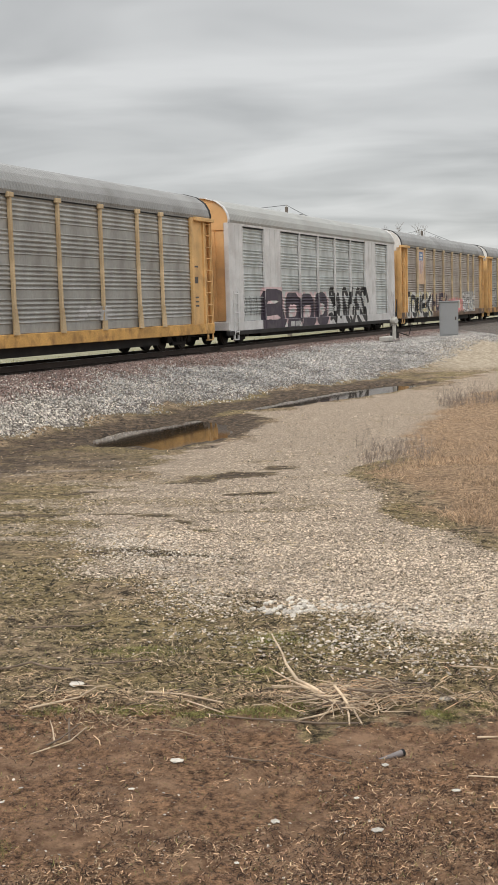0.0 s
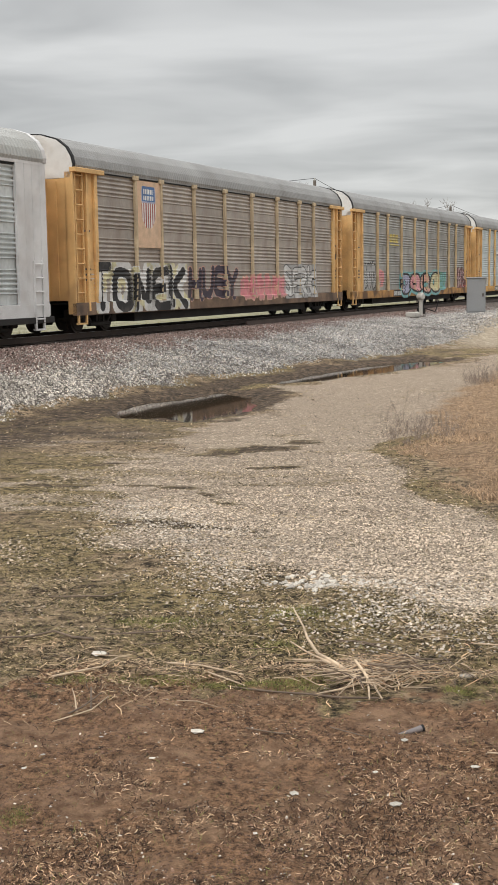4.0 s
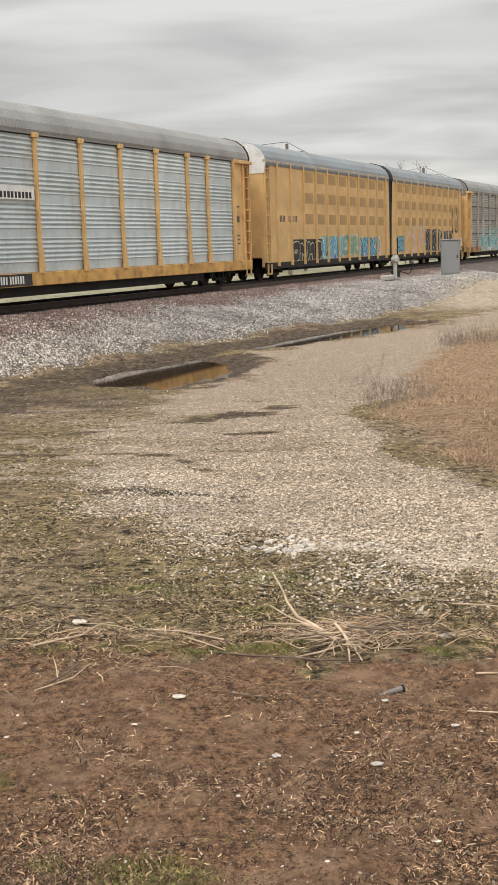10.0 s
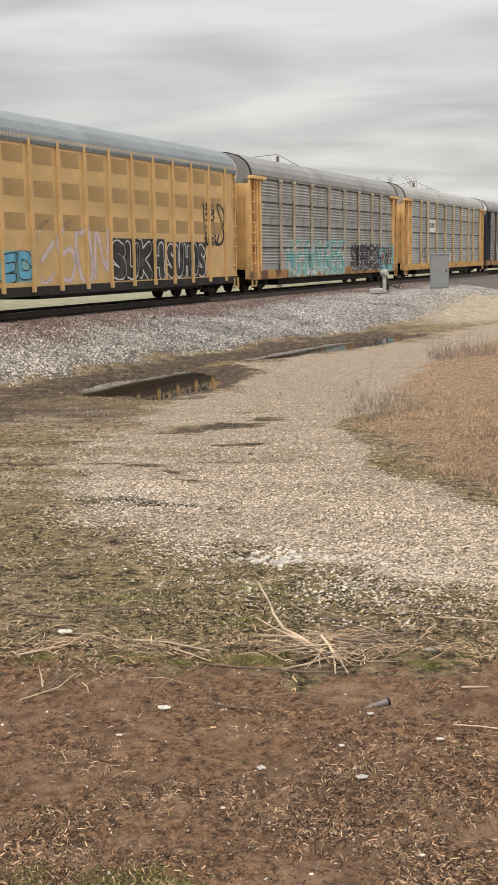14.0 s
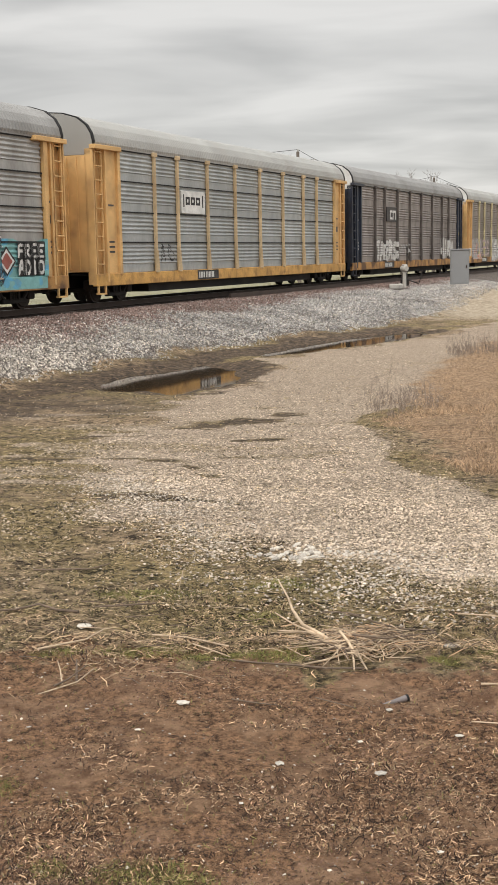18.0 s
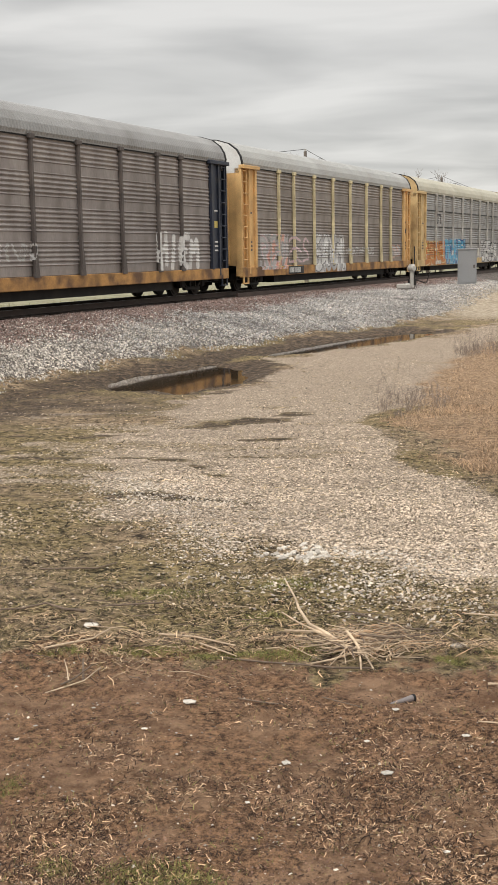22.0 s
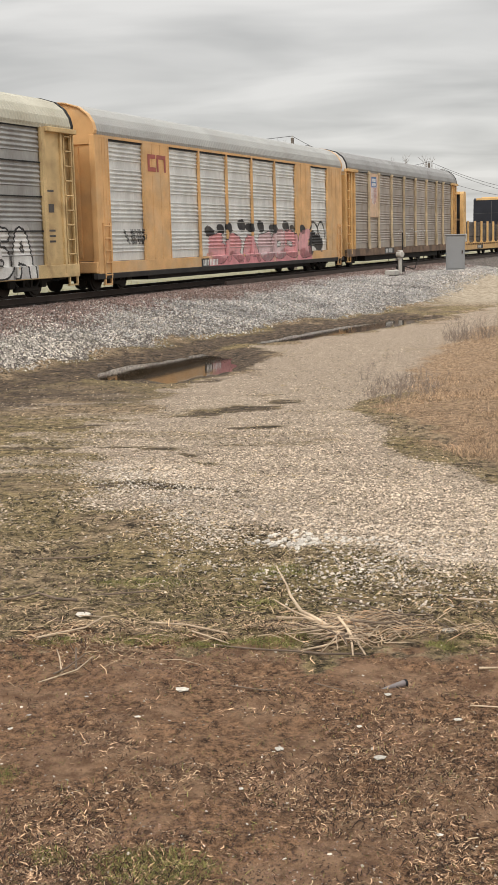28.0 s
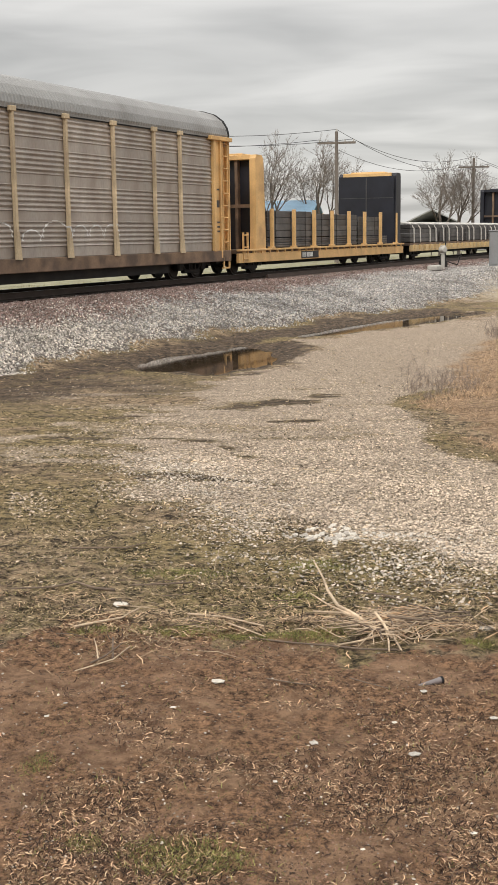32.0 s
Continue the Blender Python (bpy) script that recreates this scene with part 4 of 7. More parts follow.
def piece_mesh(car, kind, x0, x1, z0, z1, colour_of, paints, name, label, cell=0.035):
    nx, nz = int((x1 - x0) / cell), int((z1 - z0) / cell)
    xs, zs = np.linspace(x0, x1, nx + 1), np.linspace(z0, z1, nz + 1)
    xc, zc = np.meshgrid((xs[1:] + xs[:-1]) / 2, (zs[1:] + zs[:-1]) / 2, indexing="ij")
    idx = colour_of(xc, zc)
    i, j = np.nonzero(idx >= 0)
    if len(i) == 0:
        return None
    X, Z = np.meshgrid(xs, zs, indexing="ij")
    Y = skin(kind, X, Z) - 0.006
    v = np.stack([X, Y, Z], -1).reshape(-1, 3)
    k = nz + 1
    a = i * k + j
    f = np.stack([a, a + k, a + k + 1, a + 1], 1)
    used, inv = np.unique(f, return_inverse=True)
    me = grid_mesh(name, v[used], inv.reshape(f.shape), paints, idx[i, j])
    ob = new(name, me)
    ob.parent = car
    tagged(ob, label)
    return ob


def blob_letters(x0, x1, z0, z1, n, seed, style, outline=0.07, halo=0.0, fills=1, holes=True, jag=0.16):
    """Colour index per cell: rounded or blocky nonsense letters with outline, halo and holes."""
    rng = np.random.RandomState(seed)
    w = (x1 - x0 - 2 * halo) / n
    cz, hz = (z0 + z1) / 2, (z1 - z0) / 2 - halo
    letters = []
    for i in range(n):
        letters.append((x0 + halo + w * (i + 0.5), cz + rng.uniform(-0.06, 0.06) * hz, w * rng.uniform(0.50, 0.60), hz * rng.uniform(0.86, 1.0),
                        rng.uniform(0, 6.28, 3), rng.uniform(-0.25, 0.25, 2), rng.randint(0, 4)))

    def colour_of(x, z):
        idx = np.full(x.shape, -1)
        if halo:
            hal = np.zeros(x.shape, bool)
        fill = np.full(x.shape, -1)
        line = np.zeros(x.shape, bool)
        for i, (cx, cy, hw, hh, ph, hol, kind) in enumerate(letters):
            u, v = (x - cx) / hw, (z - cy) / hh
            th = np.arctan2(v, u)
            if style == "block":
                r = np.maximum(np.abs(u) ** 1.0, np.abs(v))
                rim = 1 + 0.05 * np.sin(3 * th + ph[0])
            else:
                r = (np.abs(u) ** 2.6 + np.abs(v) ** 2.6) ** (1 / 2.6)
                rim = 1 + jag * 0.6 * np.sin(2 * th + ph[0]) + jag * 0.5 * np.sin(3 * th + ph[1]) + (jag * 0.5 * np.sin(7 * th + ph[2]) if style == "wild" else 0)
            d = (rim - r) * min(hw, hh)          # about metres inside the rim
            ins = d > 0
            if halo:
                hal |= d > -halo
            lay = ins & (d > outline)
            fill = np.where(lay, i % fills, fill)
            line = np.where(ins, d <= outline, line)
            if holes:
                if style == "block":
                    ho = (np.abs(u - 0.05) < 0.34) & (np.abs(v - (0.36 if kind % 2 else 0.05)) < (0.2 if kind % 2 else 0.34))
                    if kind in (1, 3):
                        ho |= (np.abs(u - 0.05) < 0.30) & (v < -0.28) & (v > (-0.72 if kind == 1 else -2))
                else:
                    e = np.sqrt(((u - hol[0]) / 0.20) ** 2 + ((v - hol[1]) / 0.30) ** 2)
                    ho = e < 0.7
                    line = np.where(ins & (e >= 0.7) & (e < 0.7 + outline / min(hw, hh) * 1.6), True, line)
                    if kind >= 2:
                        sl = np.abs(u - 0.5 * np.sin(2.2 * v + ph[1])) < outline / hw * 0.6
                        line |= ins & sl & (v < 0.2)
                fill = np.where(ho & ins, -2, fill)
                line &= ~(ho & ins) if style == "block" else True
        if halo:
            idx = np.where(hal, fills + 1, idx)
        idx = np.where(fill >= 0, fill, idx)
        idx = np.where((fill == -2) & (idx < 0), fills + 1 if halo else fills, idx)
        idx = np.where(line, fills, idx)
        patchy = fields(x * 3, z * 3, 1.0, seed + 3)
        return np.where((patchy < 0.24) & (idx >= 0), -1, idx)

    return colour_of


def graffiti(key, kind, x0, x1, z0, z1, n, fills, outline_paint, halo_paint, style="bubble", seed=1, outline=0.07, halo=0.0, holes=True, label="spray-painted graffiti letters", jag=0.16):
    paints = list(fills) + [outline_paint] + ([halo_paint] if halo else [])
    colour_of = blob_letters(x0, x1, z0, z1, n, seed, style, outline, halo, len(fills), holes, jag)
    for i in range(n):
        piece_mesh(made[key], kind, x0 + (x1 - x0) * i / n, x0 + (x1 - x0) * (i + 1) / n, z0, z1, colour_of, paints, "graffiti_letter", label)


def scrawl(key, kind, x0, x1, z0, z1, n, col, seed=1, width=0.05, label="thin spray-painted scrawl"):
    """Loose looping strokes."""
    rng = np.random.RandomState(seed)
    curves = []
    for i in range(n):
        t_ = np.linspace(0, 1, 40)
        cx = x0 + (x1 - x0) * (i + 0.5) / n
        hw, hh = (x1 - x0) / n * 0.55, (z1 - z0) * 0.46
        a, b, c = rng.uniform(0, 6.28, 3)
        curves.append((cx + hw * np.sin(2 * np.pi * t_ * rng.choice([1, 1, 2]) + a) * (0.6 + 0.4 * np.cos(3 * t_ + b)), (z0 + z1) / 2 + hh * np.sin(2 * np.pi * t_ * rng.choice([1, 2]) + c)))

    for cx, cz in curves:
        def colour_of(x, z, cx=cx, cz=cz):
            m_ = np.zeros(x.shape, bool)
            for a, b in zip(cx, cz):
                m_ |= (x - a) ** 2 + (z - b) ** 2 < width ** 2
            return np.where(m_, 0, -1)

        piece_mesh(made[key], kind, max(x0, cx.min() - width), min(x1, cx.max() + width), max(z0, cz.min() - width), min(z1, cz.max() + width), colour_of, [col], "graffiti_stroke", label, 0.03)


def shape_sign(key, x0, x1, z0, z1, colour_of, paints, name="sign", label="", kind="panel", cell=0.02):
    if kind == "flat":
        part("sign_board", boxes((x0, x1, -1.639, -1.58, z0, z1), bevel=0.006), paints[0], made[key])
    return piece_mesh(made[key], kind, x0, x1, z0, z1, colour_of, paints, name, label, cell)


# ---- letters drawn with thick strokes ----
GLYPHS = {
    "a": [[(0, 0), (0.3, 1), (0.65, 1), (0.9, 0)], [(0.15, 0.4), (0.8, 0.4)]],
    "b": [[(0, 0), (0, 1), (0.7, 1), (0.85, 0.75), (0.6, 0.52), (0, 0.52)], [(0.6, 0.52), (0.95, 0.3), (0.8, 0), (0, 0)]],
    "c": [[(0.9, 0.75), (0.75, 1), (0.15, 1), (0, 0.5), (0.15, 0), (0.75, 0), (0.9, 0.25)]],
    "d": [[(0, 0), (0, 1), (0.6, 1), (0.95, 0.5), (0.6, 0), (0, 0)]],
    "e": [[(0.9, 1), (0, 1), (0, 0), (0.9, 0)], [(0, 0.5), (0.7, 0.5)]],
    "f": [[(0.9, 1), (0, 1), (0, 0)], [(0, 0.52), (0.7, 0.52)]],
    "h": [[(0, 0), (0, 1)], [(0.9, 0), (0.9, 1)], [(0, 0.5), (0.9, 0.5)]],
    "i": [[(0.45, 0), (0.45, 1)]],
    "j": [[(0.2, 1), (0.9, 1)], [(0.6, 1), (0.6, 0.2), (0.35, 0), (0, 0.15)]],
    "k": [[(0, 0), (0, 1)], [(0.9, 1), (0.1, 0.5), (0.9, 0)]],
    "m": [[(0, 0), (0.1, 1), (0.45, 0.35), (0.8, 1), (0.9, 0)]],
    "n": [[(0, 0), (0.05, 1), (0.8, 0.05), (0.9, 1)]],
    "o": [[(0.45, 0), (0.05, 0.1), (0, 0.5), (0.05, 0.9), (0.45, 1), (0.85, 0.9), (0.9, 0.5), (0.85, 0.1), (0.45, 0)]],
    "0": [[(0, 0), (0, 1), (0.9, 1), (0.9, 0), (0, 0)]],
    "p": [[(0, 0), (0, 1), (0.8, 1), (0.9, 0.7), (0.7, 0.45), (0, 0.45)]],
    "r": [[(0, 0), (0, 1), (0.75, 0.95), (0.8, 0.6), (0.1, 0.5), (0.9, 0)]],
    "s": [[(0.9, 0.9), (0.4, 1), (0.05, 0.8), (0.2, 0.55), (0.8, 0.45), (0.9, 0.15), (0.5, 0), (0, 0.1)]],
    "t": [[(0, 1), (0.95, 1)], [(0.45, 1), (0.45, 0)]],
    "u": [[(0, 1), (0.05, 0.15), (0.45, 0), (0.85, 0.15), (0.9, 1)]],
    "v": [[(0, 1), (0.4, 0), (0.9, 1)]],
    "y": [[(0, 1), (0.45, 0.5), (0.9, 1)], [(0.45, 0.5), (0.4, 0)]],
}


def rounded(line_, times=2):
    """Cuts a stroke's corners."""
    for _ in range(times):
        out = [line_[0]]
        for (ax, az), (bx, bz) in zip(line_, line_[1:]):
            out += [(0.78 * ax + 0.22 * bx, 0.78 * az + 0.22 * bz), (0.22 * ax + 0.78 * bx, 0.22 * az + 0.78 * bz)]
        line_ = out + [line_[-1]]
    return line_


def tag_letters(key, kind, x0, x1, z0, z1, text, fill, line, ground, thick=0.16, edge=0.05, seed=1, label="spray-painted graffiti letters", patch_share=0.2, lean=0.10, swirl=0.06):
    """Stroke letters: a thick painted stroke, a thin edge, and a ground colour that shows in the gaps."""
    rng = np.random.RandomState(seed)
    n = len(text)
    w = (x1 - x0) / n
    grounds = list(ground)
    for i, ch in enumerate(text):
        a = x0 + w * i
        segs = []
        tilt, dz = rng.uniform(-lean, lean), rng.uniform(-0.05, 0.05) * (z1 - z0)
        gw, gh = w - 1.15 * thick, z1 - z0 - 2.2 * thick
        ph = rng.uniform(0, 6.28)
        for line_ in GLYPHS[ch]:
            line_ = rounded([(u + swirl * math.sin(4.2 * v + ph), v + swirl * math.sin(4.6 * u + ph * 2)) for u, v in line_], 2 if swirl else 1)
            pts = [(a + thick * 0.7 + u * gw + tilt * v * w, z0 + thick * 1.1 + dz + v * gh) for u, v in line_]
            segs += list(zip(pts, pts[1:]))

        def colour_of(x, z, segs=segs, i=i):
            d = np.full(x.shape, 9.0)
            for (ax, az), (bx, bz) in segs:
                l2 = max((bx - ax) ** 2 + (bz - az) ** 2, 1e-6)
                t_ = np.clip(((x - ax) * (bx - ax) + (z - az) * (bz - az)) / l2, 0, 1)
                d = np.minimum(d, np.hypot(x - ax - t_ * (bx - ax), z - az - t_ * (bz - az)))
            d = d + 0.03 * (fields(x * 4, z * 4, 1.0, seed + i) - 0.5)
            idx = np.full(x.shape, -1)
            if grounds:
                g_ = (fields(x, z, 0.55, seed + 7) * len(grounds) * 0.999).astype(int)
                idx = np.where(d < thick + edge + 0.20, 2 + np.clip(g_, 0, len(grounds) - 1), idx)
            idx = np.where(d < thick + edge, 1, idx)
            idx = np.where(d < thick, 0, idx)
            worn = fields(x * 3, z * 3, 1.0, seed + 3)
            return np.where((worn < patch_share) & (idx >= 0), -1, idx)

        piece_mesh(made[key], kind, max(x0, a - 0.12), min(x1 + 0.15, a + w + 0.12), z0 - 0.02, z1 + 0.05, colour_of, [fill, line] + grounds, "graffiti_letter", label, 0.022)


def cloud_piece(key, kind, x0, x1, z0, base, seed, paint_, line, label):
    """A painted mass with a bumpy top and a few dark curved lines."""
    n = 6
    for i in range(n):
        a, b = x0 + (x1 - x0) * i / n, x0 + (x1 - x0) * (i + 1) / n

        def colour_of(x, z):
            top = base + 0.35 * (fields(x, x * 0, 1.1, seed) - 0.5) + 0.10 * np.sin(3.1 * x)
            lines = np.abs(fields(x, z, 0.75, seed + 4, 2) - 0.5) < 0.022
            lines &= fields(x, z, 1.3, seed + 8) > 0.46
            return np.where(z > top, -1, np.where(lines & (z > z0 + 0.35), 1, np.where(fields(x, z, 0.5, seed + 9) > 0.66, 2, 0)))

        piece_mesh(made[key], kind, a, b, z0, base + 0.5, colour_of, [paint_, line, P_PEACH], "graffiti_letter", label, 0.03)


def blots(key, kind, spots, paint_, label):
    """Dark oval blots with a tail."""
    for cx, cz, rx, rz in spots:
        def colour_of(x, z):
            u, v = (x - cx) / rx, (z - cz) / rz
            return np.where((u + 0.25 * v) ** 2 + v ** 2 + 0.5 * (fields(x, z, 0.18, 5) - 0.5) < 0.8, 0, -1)
        piece_mesh(made[key], kind, cx - rx, cx + rx, cz - rz, cz + rz, colour_of, [paint_], "graffiti_blot", label, 0.03)


def arcs(key, kind, curves, paint_, width, label):
    """Thin upper arcs."""
    for cx, cz, rx, rz in curves:
        def colour_of(x, z):
            u, v = (x - cx) / rx, (z - cz) / rz
            return np.where((np.abs(np.hypot(u, v) - 0.88) < width / min(rx, rz)) & (v > -0.25), 0, -1)
        piece_mesh(made[key], kind, cx - rx, cx + rx, cz - rz * 0.3, cz + rz, colour_of, [paint_], "graffiti_arc", label, 0.025)


# ---- graffiti and signs, car by car (x from the car's middle, z from the rail) ----
graffiti("A", "panel", 2.4, 4.6, 1.25, 1.75, 5, [P_GREYW], P_GREYW, None, "wild", 11, 0.03)
scrawl("A", "panel", -8.0, -6.7, 1.2, 1.9, 3, P_GREYW, 12, 0.03)
tag_letters("B", "framed", -8.8, -5.8, 0.50, 2.35, "b", P_PURPLE, P_BLACK, [P_WHITE, P_BLUSH, P_WHITE], 0.23, 0.03, 21, "huge black block-letter graffiti", 0.02, 0.0, 0.0)
tag_letters("B", "framed", -5.8, 0.2, 0.52, 2.15, "00c", P_PURPLE, P_BLACK, [P_WHITE, P_BLUSH, P_WHITE], 0.24, 0.03, 22, "huge black block-letter graffiti", 0.02, 0.0, 0.0)
tag_letters("B", "framed", 0.2, 6.9, 0.56, 2.40, "saeces", P_BLACK, P_WHITE, [], 0.17, 0.10, 24, "black graffiti letters with bold white edges", 0.03, 0.28, 0.24)
scrawl("B", "framed", -10.9, -8.4, 1.2, 2.0, 4, P_BLACK, 23, 0.03)
tag_letters("C", "panel", -11.2, -4.6, 0.62, 2.15, "tonek", P_BLACK, P_WHITE, [P_WHITE, P_CREAM], 0.16, 0.05, 31, "black graffiti letters edged in white", 0.06, 0.08, 0.04)
tag_letters("C", "panel", -4.4, 0.0, 0.85, 2.1, "huey", P_PURPLE, P_PEACH, [], 0.15, 0.03, 32, "dark graffiti letters", 0.15, 0.06, 0.03)
graffiti("C", "panel", 0.2, 5.0, 0.75, 1.85, 6, [P_PINK], P_PEACH, None, "wild", 33, 0.06, label="pink graffiti letters")
tag_letters("C", "panel", 4.8, 8.6, 0.8, 2.2, "serk", P_WHITE, P_BLACK, [P_GREYW], 0.13, 0.04, 34, "white graffiti letters with black lines", 0.12)
graffiti("D", "panel", -4.2, 4.5, 0.50, 2.08, 4, [P_LIL, P_ROSE, P_PEACH, P_CREAM], P_BLACK, P_CYAN, "bubble", 41, 0.11, 0.14, label="pastel bubble-letter graffiti on a cyan cloud", jag=0.08)
tag_letters("D", "panel", 4.4, 5.9, 0.85, 1.9, "ev", P_GRN, P_CYAN, [P_CYAN], 0.08, 0.04, 46, "thin green graffiti letters", 0.1, 0.2, 0.12)
graffiti("D", "panel", -10.7, -8.4, 1.0, 2.5, 3, [P_GREYW], P_BLACK, None, "wild", 42, 0.05, label="black and white spray-painted head")
graffiti("D", "panel", -8.2, -7.0, 1.0, 2.2, 1, [P_PINK], P_PEACH, None, "bubble", 43, 0.05)
piece_mesh(made["D"], "panel", 8.42, 10.72, 0.92, 2.35, lambda x, z: np.where(z < 2.18 + 0.10 * np.sin(7 * x), np.where(fields(x, z, 0.35, 47) > 0.68, 1, 0), -1), [P_MAROON, P_RED], "graffiti_block", "maroon painted graffiti block", 0.03)
for row_, z_, sd_ in (("uons", 1.52, 44), ("onus", 0.94, 45)):
    tag_letters("D", "flat", 8.5, 10.7, z_, z_ + 0.68, row_, P_BLUSH, P_BLUSH, [], 0.028, 0.0, sd_, "thin pale looping graffiti lines", 0.0, 0.15, 0.12)
shape_sign("D", -6.0, -4.3, 3.35, 3.95, lambda x, z: np.where((z < 3.42) | ((np.floor((x + 6.0) / 0.57) * 0.57 + 0.46 > x + 6.0) & (z > 3.5) & (np.hypot(((x + 6.0) % 0.57) - 0.25, z - 3.72) > 0.10)), 0, -1), [P_YEL], label="worn yellow company mark")
shape_sign("E", -5.9, -4.1, 3.05, 3.45, lambda x, z: np.where((np.abs(z - 3.18) < 0.085) & (((x + 5.9) % 0.19) < 0.13) & (x < -4.2), 1, 0), [P_SIGN, P_BLACK], label="white sign with dark plain bars", kind="flat")
tag_letters("G1", "plate", -6.5, -2.4, 0.82, 1.72, "onms", P_BLACK, P_CREAM, [P_BLACK], 0.17, 0.05, 51, "black graffiti letters edged in yellow", 0.08)
bars(made["G1"], -8.0, 2.55, 4, 0.28, P_MARK, -1.605)
bars(made["G1"], -6.9, 2.55, 6, 0.28, P_MARK, -1.605)
tag_letters("G1", "plate", -2.4, 0.9, 0.82, 1.85, "vkan", P_SKY, P_WHITE, [P_BLUE, P_CYAN, P_BLACK], 0.13, 0.05, 52, "blue graffiti letters", 0.08)
tag_letters("G1", "plate", 0.9, 3.4, 0.92, 1.95, "esr", P_GRN, P_GREYW, [P_CREAM], 0.12, 0.05, 53, "faded green graffiti letters", 0.15)
tag_letters("G1", "plate", 3.5, 7.6, 0.82, 1.78, "casko", P_SKY, P_BLACK, [P_CYAN, P_WHITE], 0.13, 0.05, 54, "sky-blue graffiti letters", 0.08)
tag_letters("G2", "plate", -8.5, -6.7, 0.95, 1.8, "ec", P_SKY, P_BLACK, [P_CYAN], 0.12, 0.04, 61, "sky-blue graffiti letters", 0.08)
tag_letters("G2", "plate", -6.3, -1.9, 0.86, 2.75, "eson", P_BLUSH, P_GREYW, [], 0.055, 0.04, 62, "thin pale pink graffiti letters", 0.22, 0.2, 0.15)
tag_letters("G2", "plate", -1.8, 2.2, 0.85, 2.2, "sukh", P_BLACK, P_WHITE, [P_BLACK], 0.19, 0.05, 63, "black graffiti letters with thin white lines", 0.03)
tag_letters("G2", "plate", 2.5, 5.9, 0.85, 2.1, "suhos", P_BLACK, P_WHITE, [P_BLACK], 0.15, 0.05, 64, "black graffiti letters with thin white lines", 0.03)
scrawl("G2", "plate", 5.7, 7.9, 2.0, 3.7, 3, P_BLACK, 65, 0.07)
tag_letters("H", "panel", -7.4, 1.2, 0.62, 2.3, "mesavres", P_CYAN, P_WHITE, [P_GRN, P_GREYW, P_CYAN], 0.15, 0.05, 71, "pale green interlocking graffiti", 0.15, 0.25, 0.2)
tag_letters("H", "panel", 2.6, 8.5, 0.75, 2.1, "sences", P_PURPLE, P_WHITE, [P_PURPLE], 0.17, 0.05, 72, "dark purple graffiti letters edged in white", 0.05, 0.2, 0.12)
piece_mesh(made["H"], "panel", 7.9, 10.78, 0.62, 2.05, lambda x, z: np.where((z < 1.98 + 0.1 * np.sin(3 * x)) & (x > 8.0 + 0.2 * np.sin(5 * z)), np.where(fields(x, z, 0.4, 77) > 0.6, 1, 0), -1), [P_CYAN, P_SKY], "graffiti_block", "turquoise painted graffiti block", 0.03)
for row_, z_ in (("free", 1.48), ("adio", 1.02)):
    tag_letters("H", "flat", 9.3, 10.68, z_, z_ + 0.44, row_, P_WHITE, P_BLACK, [P_BLACK], 0.045, 0.03, 73, "white graffiti letters with black edges", 0.0, 0.05, 0.02)
for k_, pt_ in ((0.42, P_BLACK), (0.34, P_SIGN), (0.25, P_RED)):
    piece_mesh(made["H"], "flat", 8.2, 9.2, 0.9, 1.9, lambda x, z: np.where(np.abs(x - 8.72) * 0.9 + np.abs(z - 1.42) < k_, 0, -1), [pt_], "graffiti_diamond", "painted diamond outline", 0.02).location.y = -0.003 * (0.5 - k_) * 10
shape_sign("I", -6.2, -4.2, 3.0, 3.8, lambda x, z: np.where((np.abs(x + 5.2) < 0.86) & (np.abs(x + 5.2) > 0.76) & (np.abs(z - 3.45) < 0.22), 1, np.where((np.abs(z - 3.45) < 0.15) & (np.abs(x + 5.2) < 0.66) & (((x + 5.86) % 0.44) < 0.36) & (np.hypot(((x + 5.86) % 0.44) - 0.18, z - 3.45) > 0.07), 1, 0)), [P_SIGN, P_BLACK], label="white sign with a dark company mark in brackets", kind="flat")
scrawl("I", "panel", -8.0, -6.8, 1.3, 1.9, 2, P_BLACK, 81, 0.03)


def worm(cx, cz, w, h, t_):
    """A company mark as one thick bent line."""
    def colour_of(x, z):
        u, v = (x - cx) / w, (z - cz) / h
        k = t_ / h
        a = (np.abs(u + 0.5) < 0.42) & (np.abs(v) < 0.5) & ~((np.abs(v) < 0.5 - k) & (u > -0.92 + k * h / w) & (u < 0.2))
        b = (np.abs(v) < 0.5) & (((u > 0.02) & (u < 0.02 + k * h / w)) | ((u > 0.80) & (u < 0.80 + k * h / w)) | (v > 0.5 - k) & (u > 0.02) & (u < 0.82))
        return a | b
    return colour_of


w1, w2, w3 = worm(-4.95, 3.52, 0.62, 0.50, 0.12), worm(-6.5 - 0.95, 3.45, 0.75, 0.62, 0.13), worm(-8.1, 4.25, 0.72, 0.58, 0.15)
shape_sign("J", -6.1, -4.1, 3.15, 3.95, lambda x, z: np.where(w1(x, z), 1, 0), [P_MARK, P_SIGN], label="dark sign with a white bent-line mark", kind="flat")
tag_letters("J", "panel", -8.0, -3.9, 0.98, 2.15, "jaers", P_WHITE, P_MARK, [], 0.15, 0.03, 91, "white rounded graffiti letters", 0.10, 0.12, 0.05)
scrawl("J", "panel", -3.6, -1.2, 1.4, 1.9, 6, P_GREYW, 92, 0.03)
tag_letters("J", "panel", 6.4, 9.8, 1.0, 2.3, "hiem", P_WHITE, P_GREYW, [], 0.12, 0.03, 93, "white graffiti letters", 0.2)

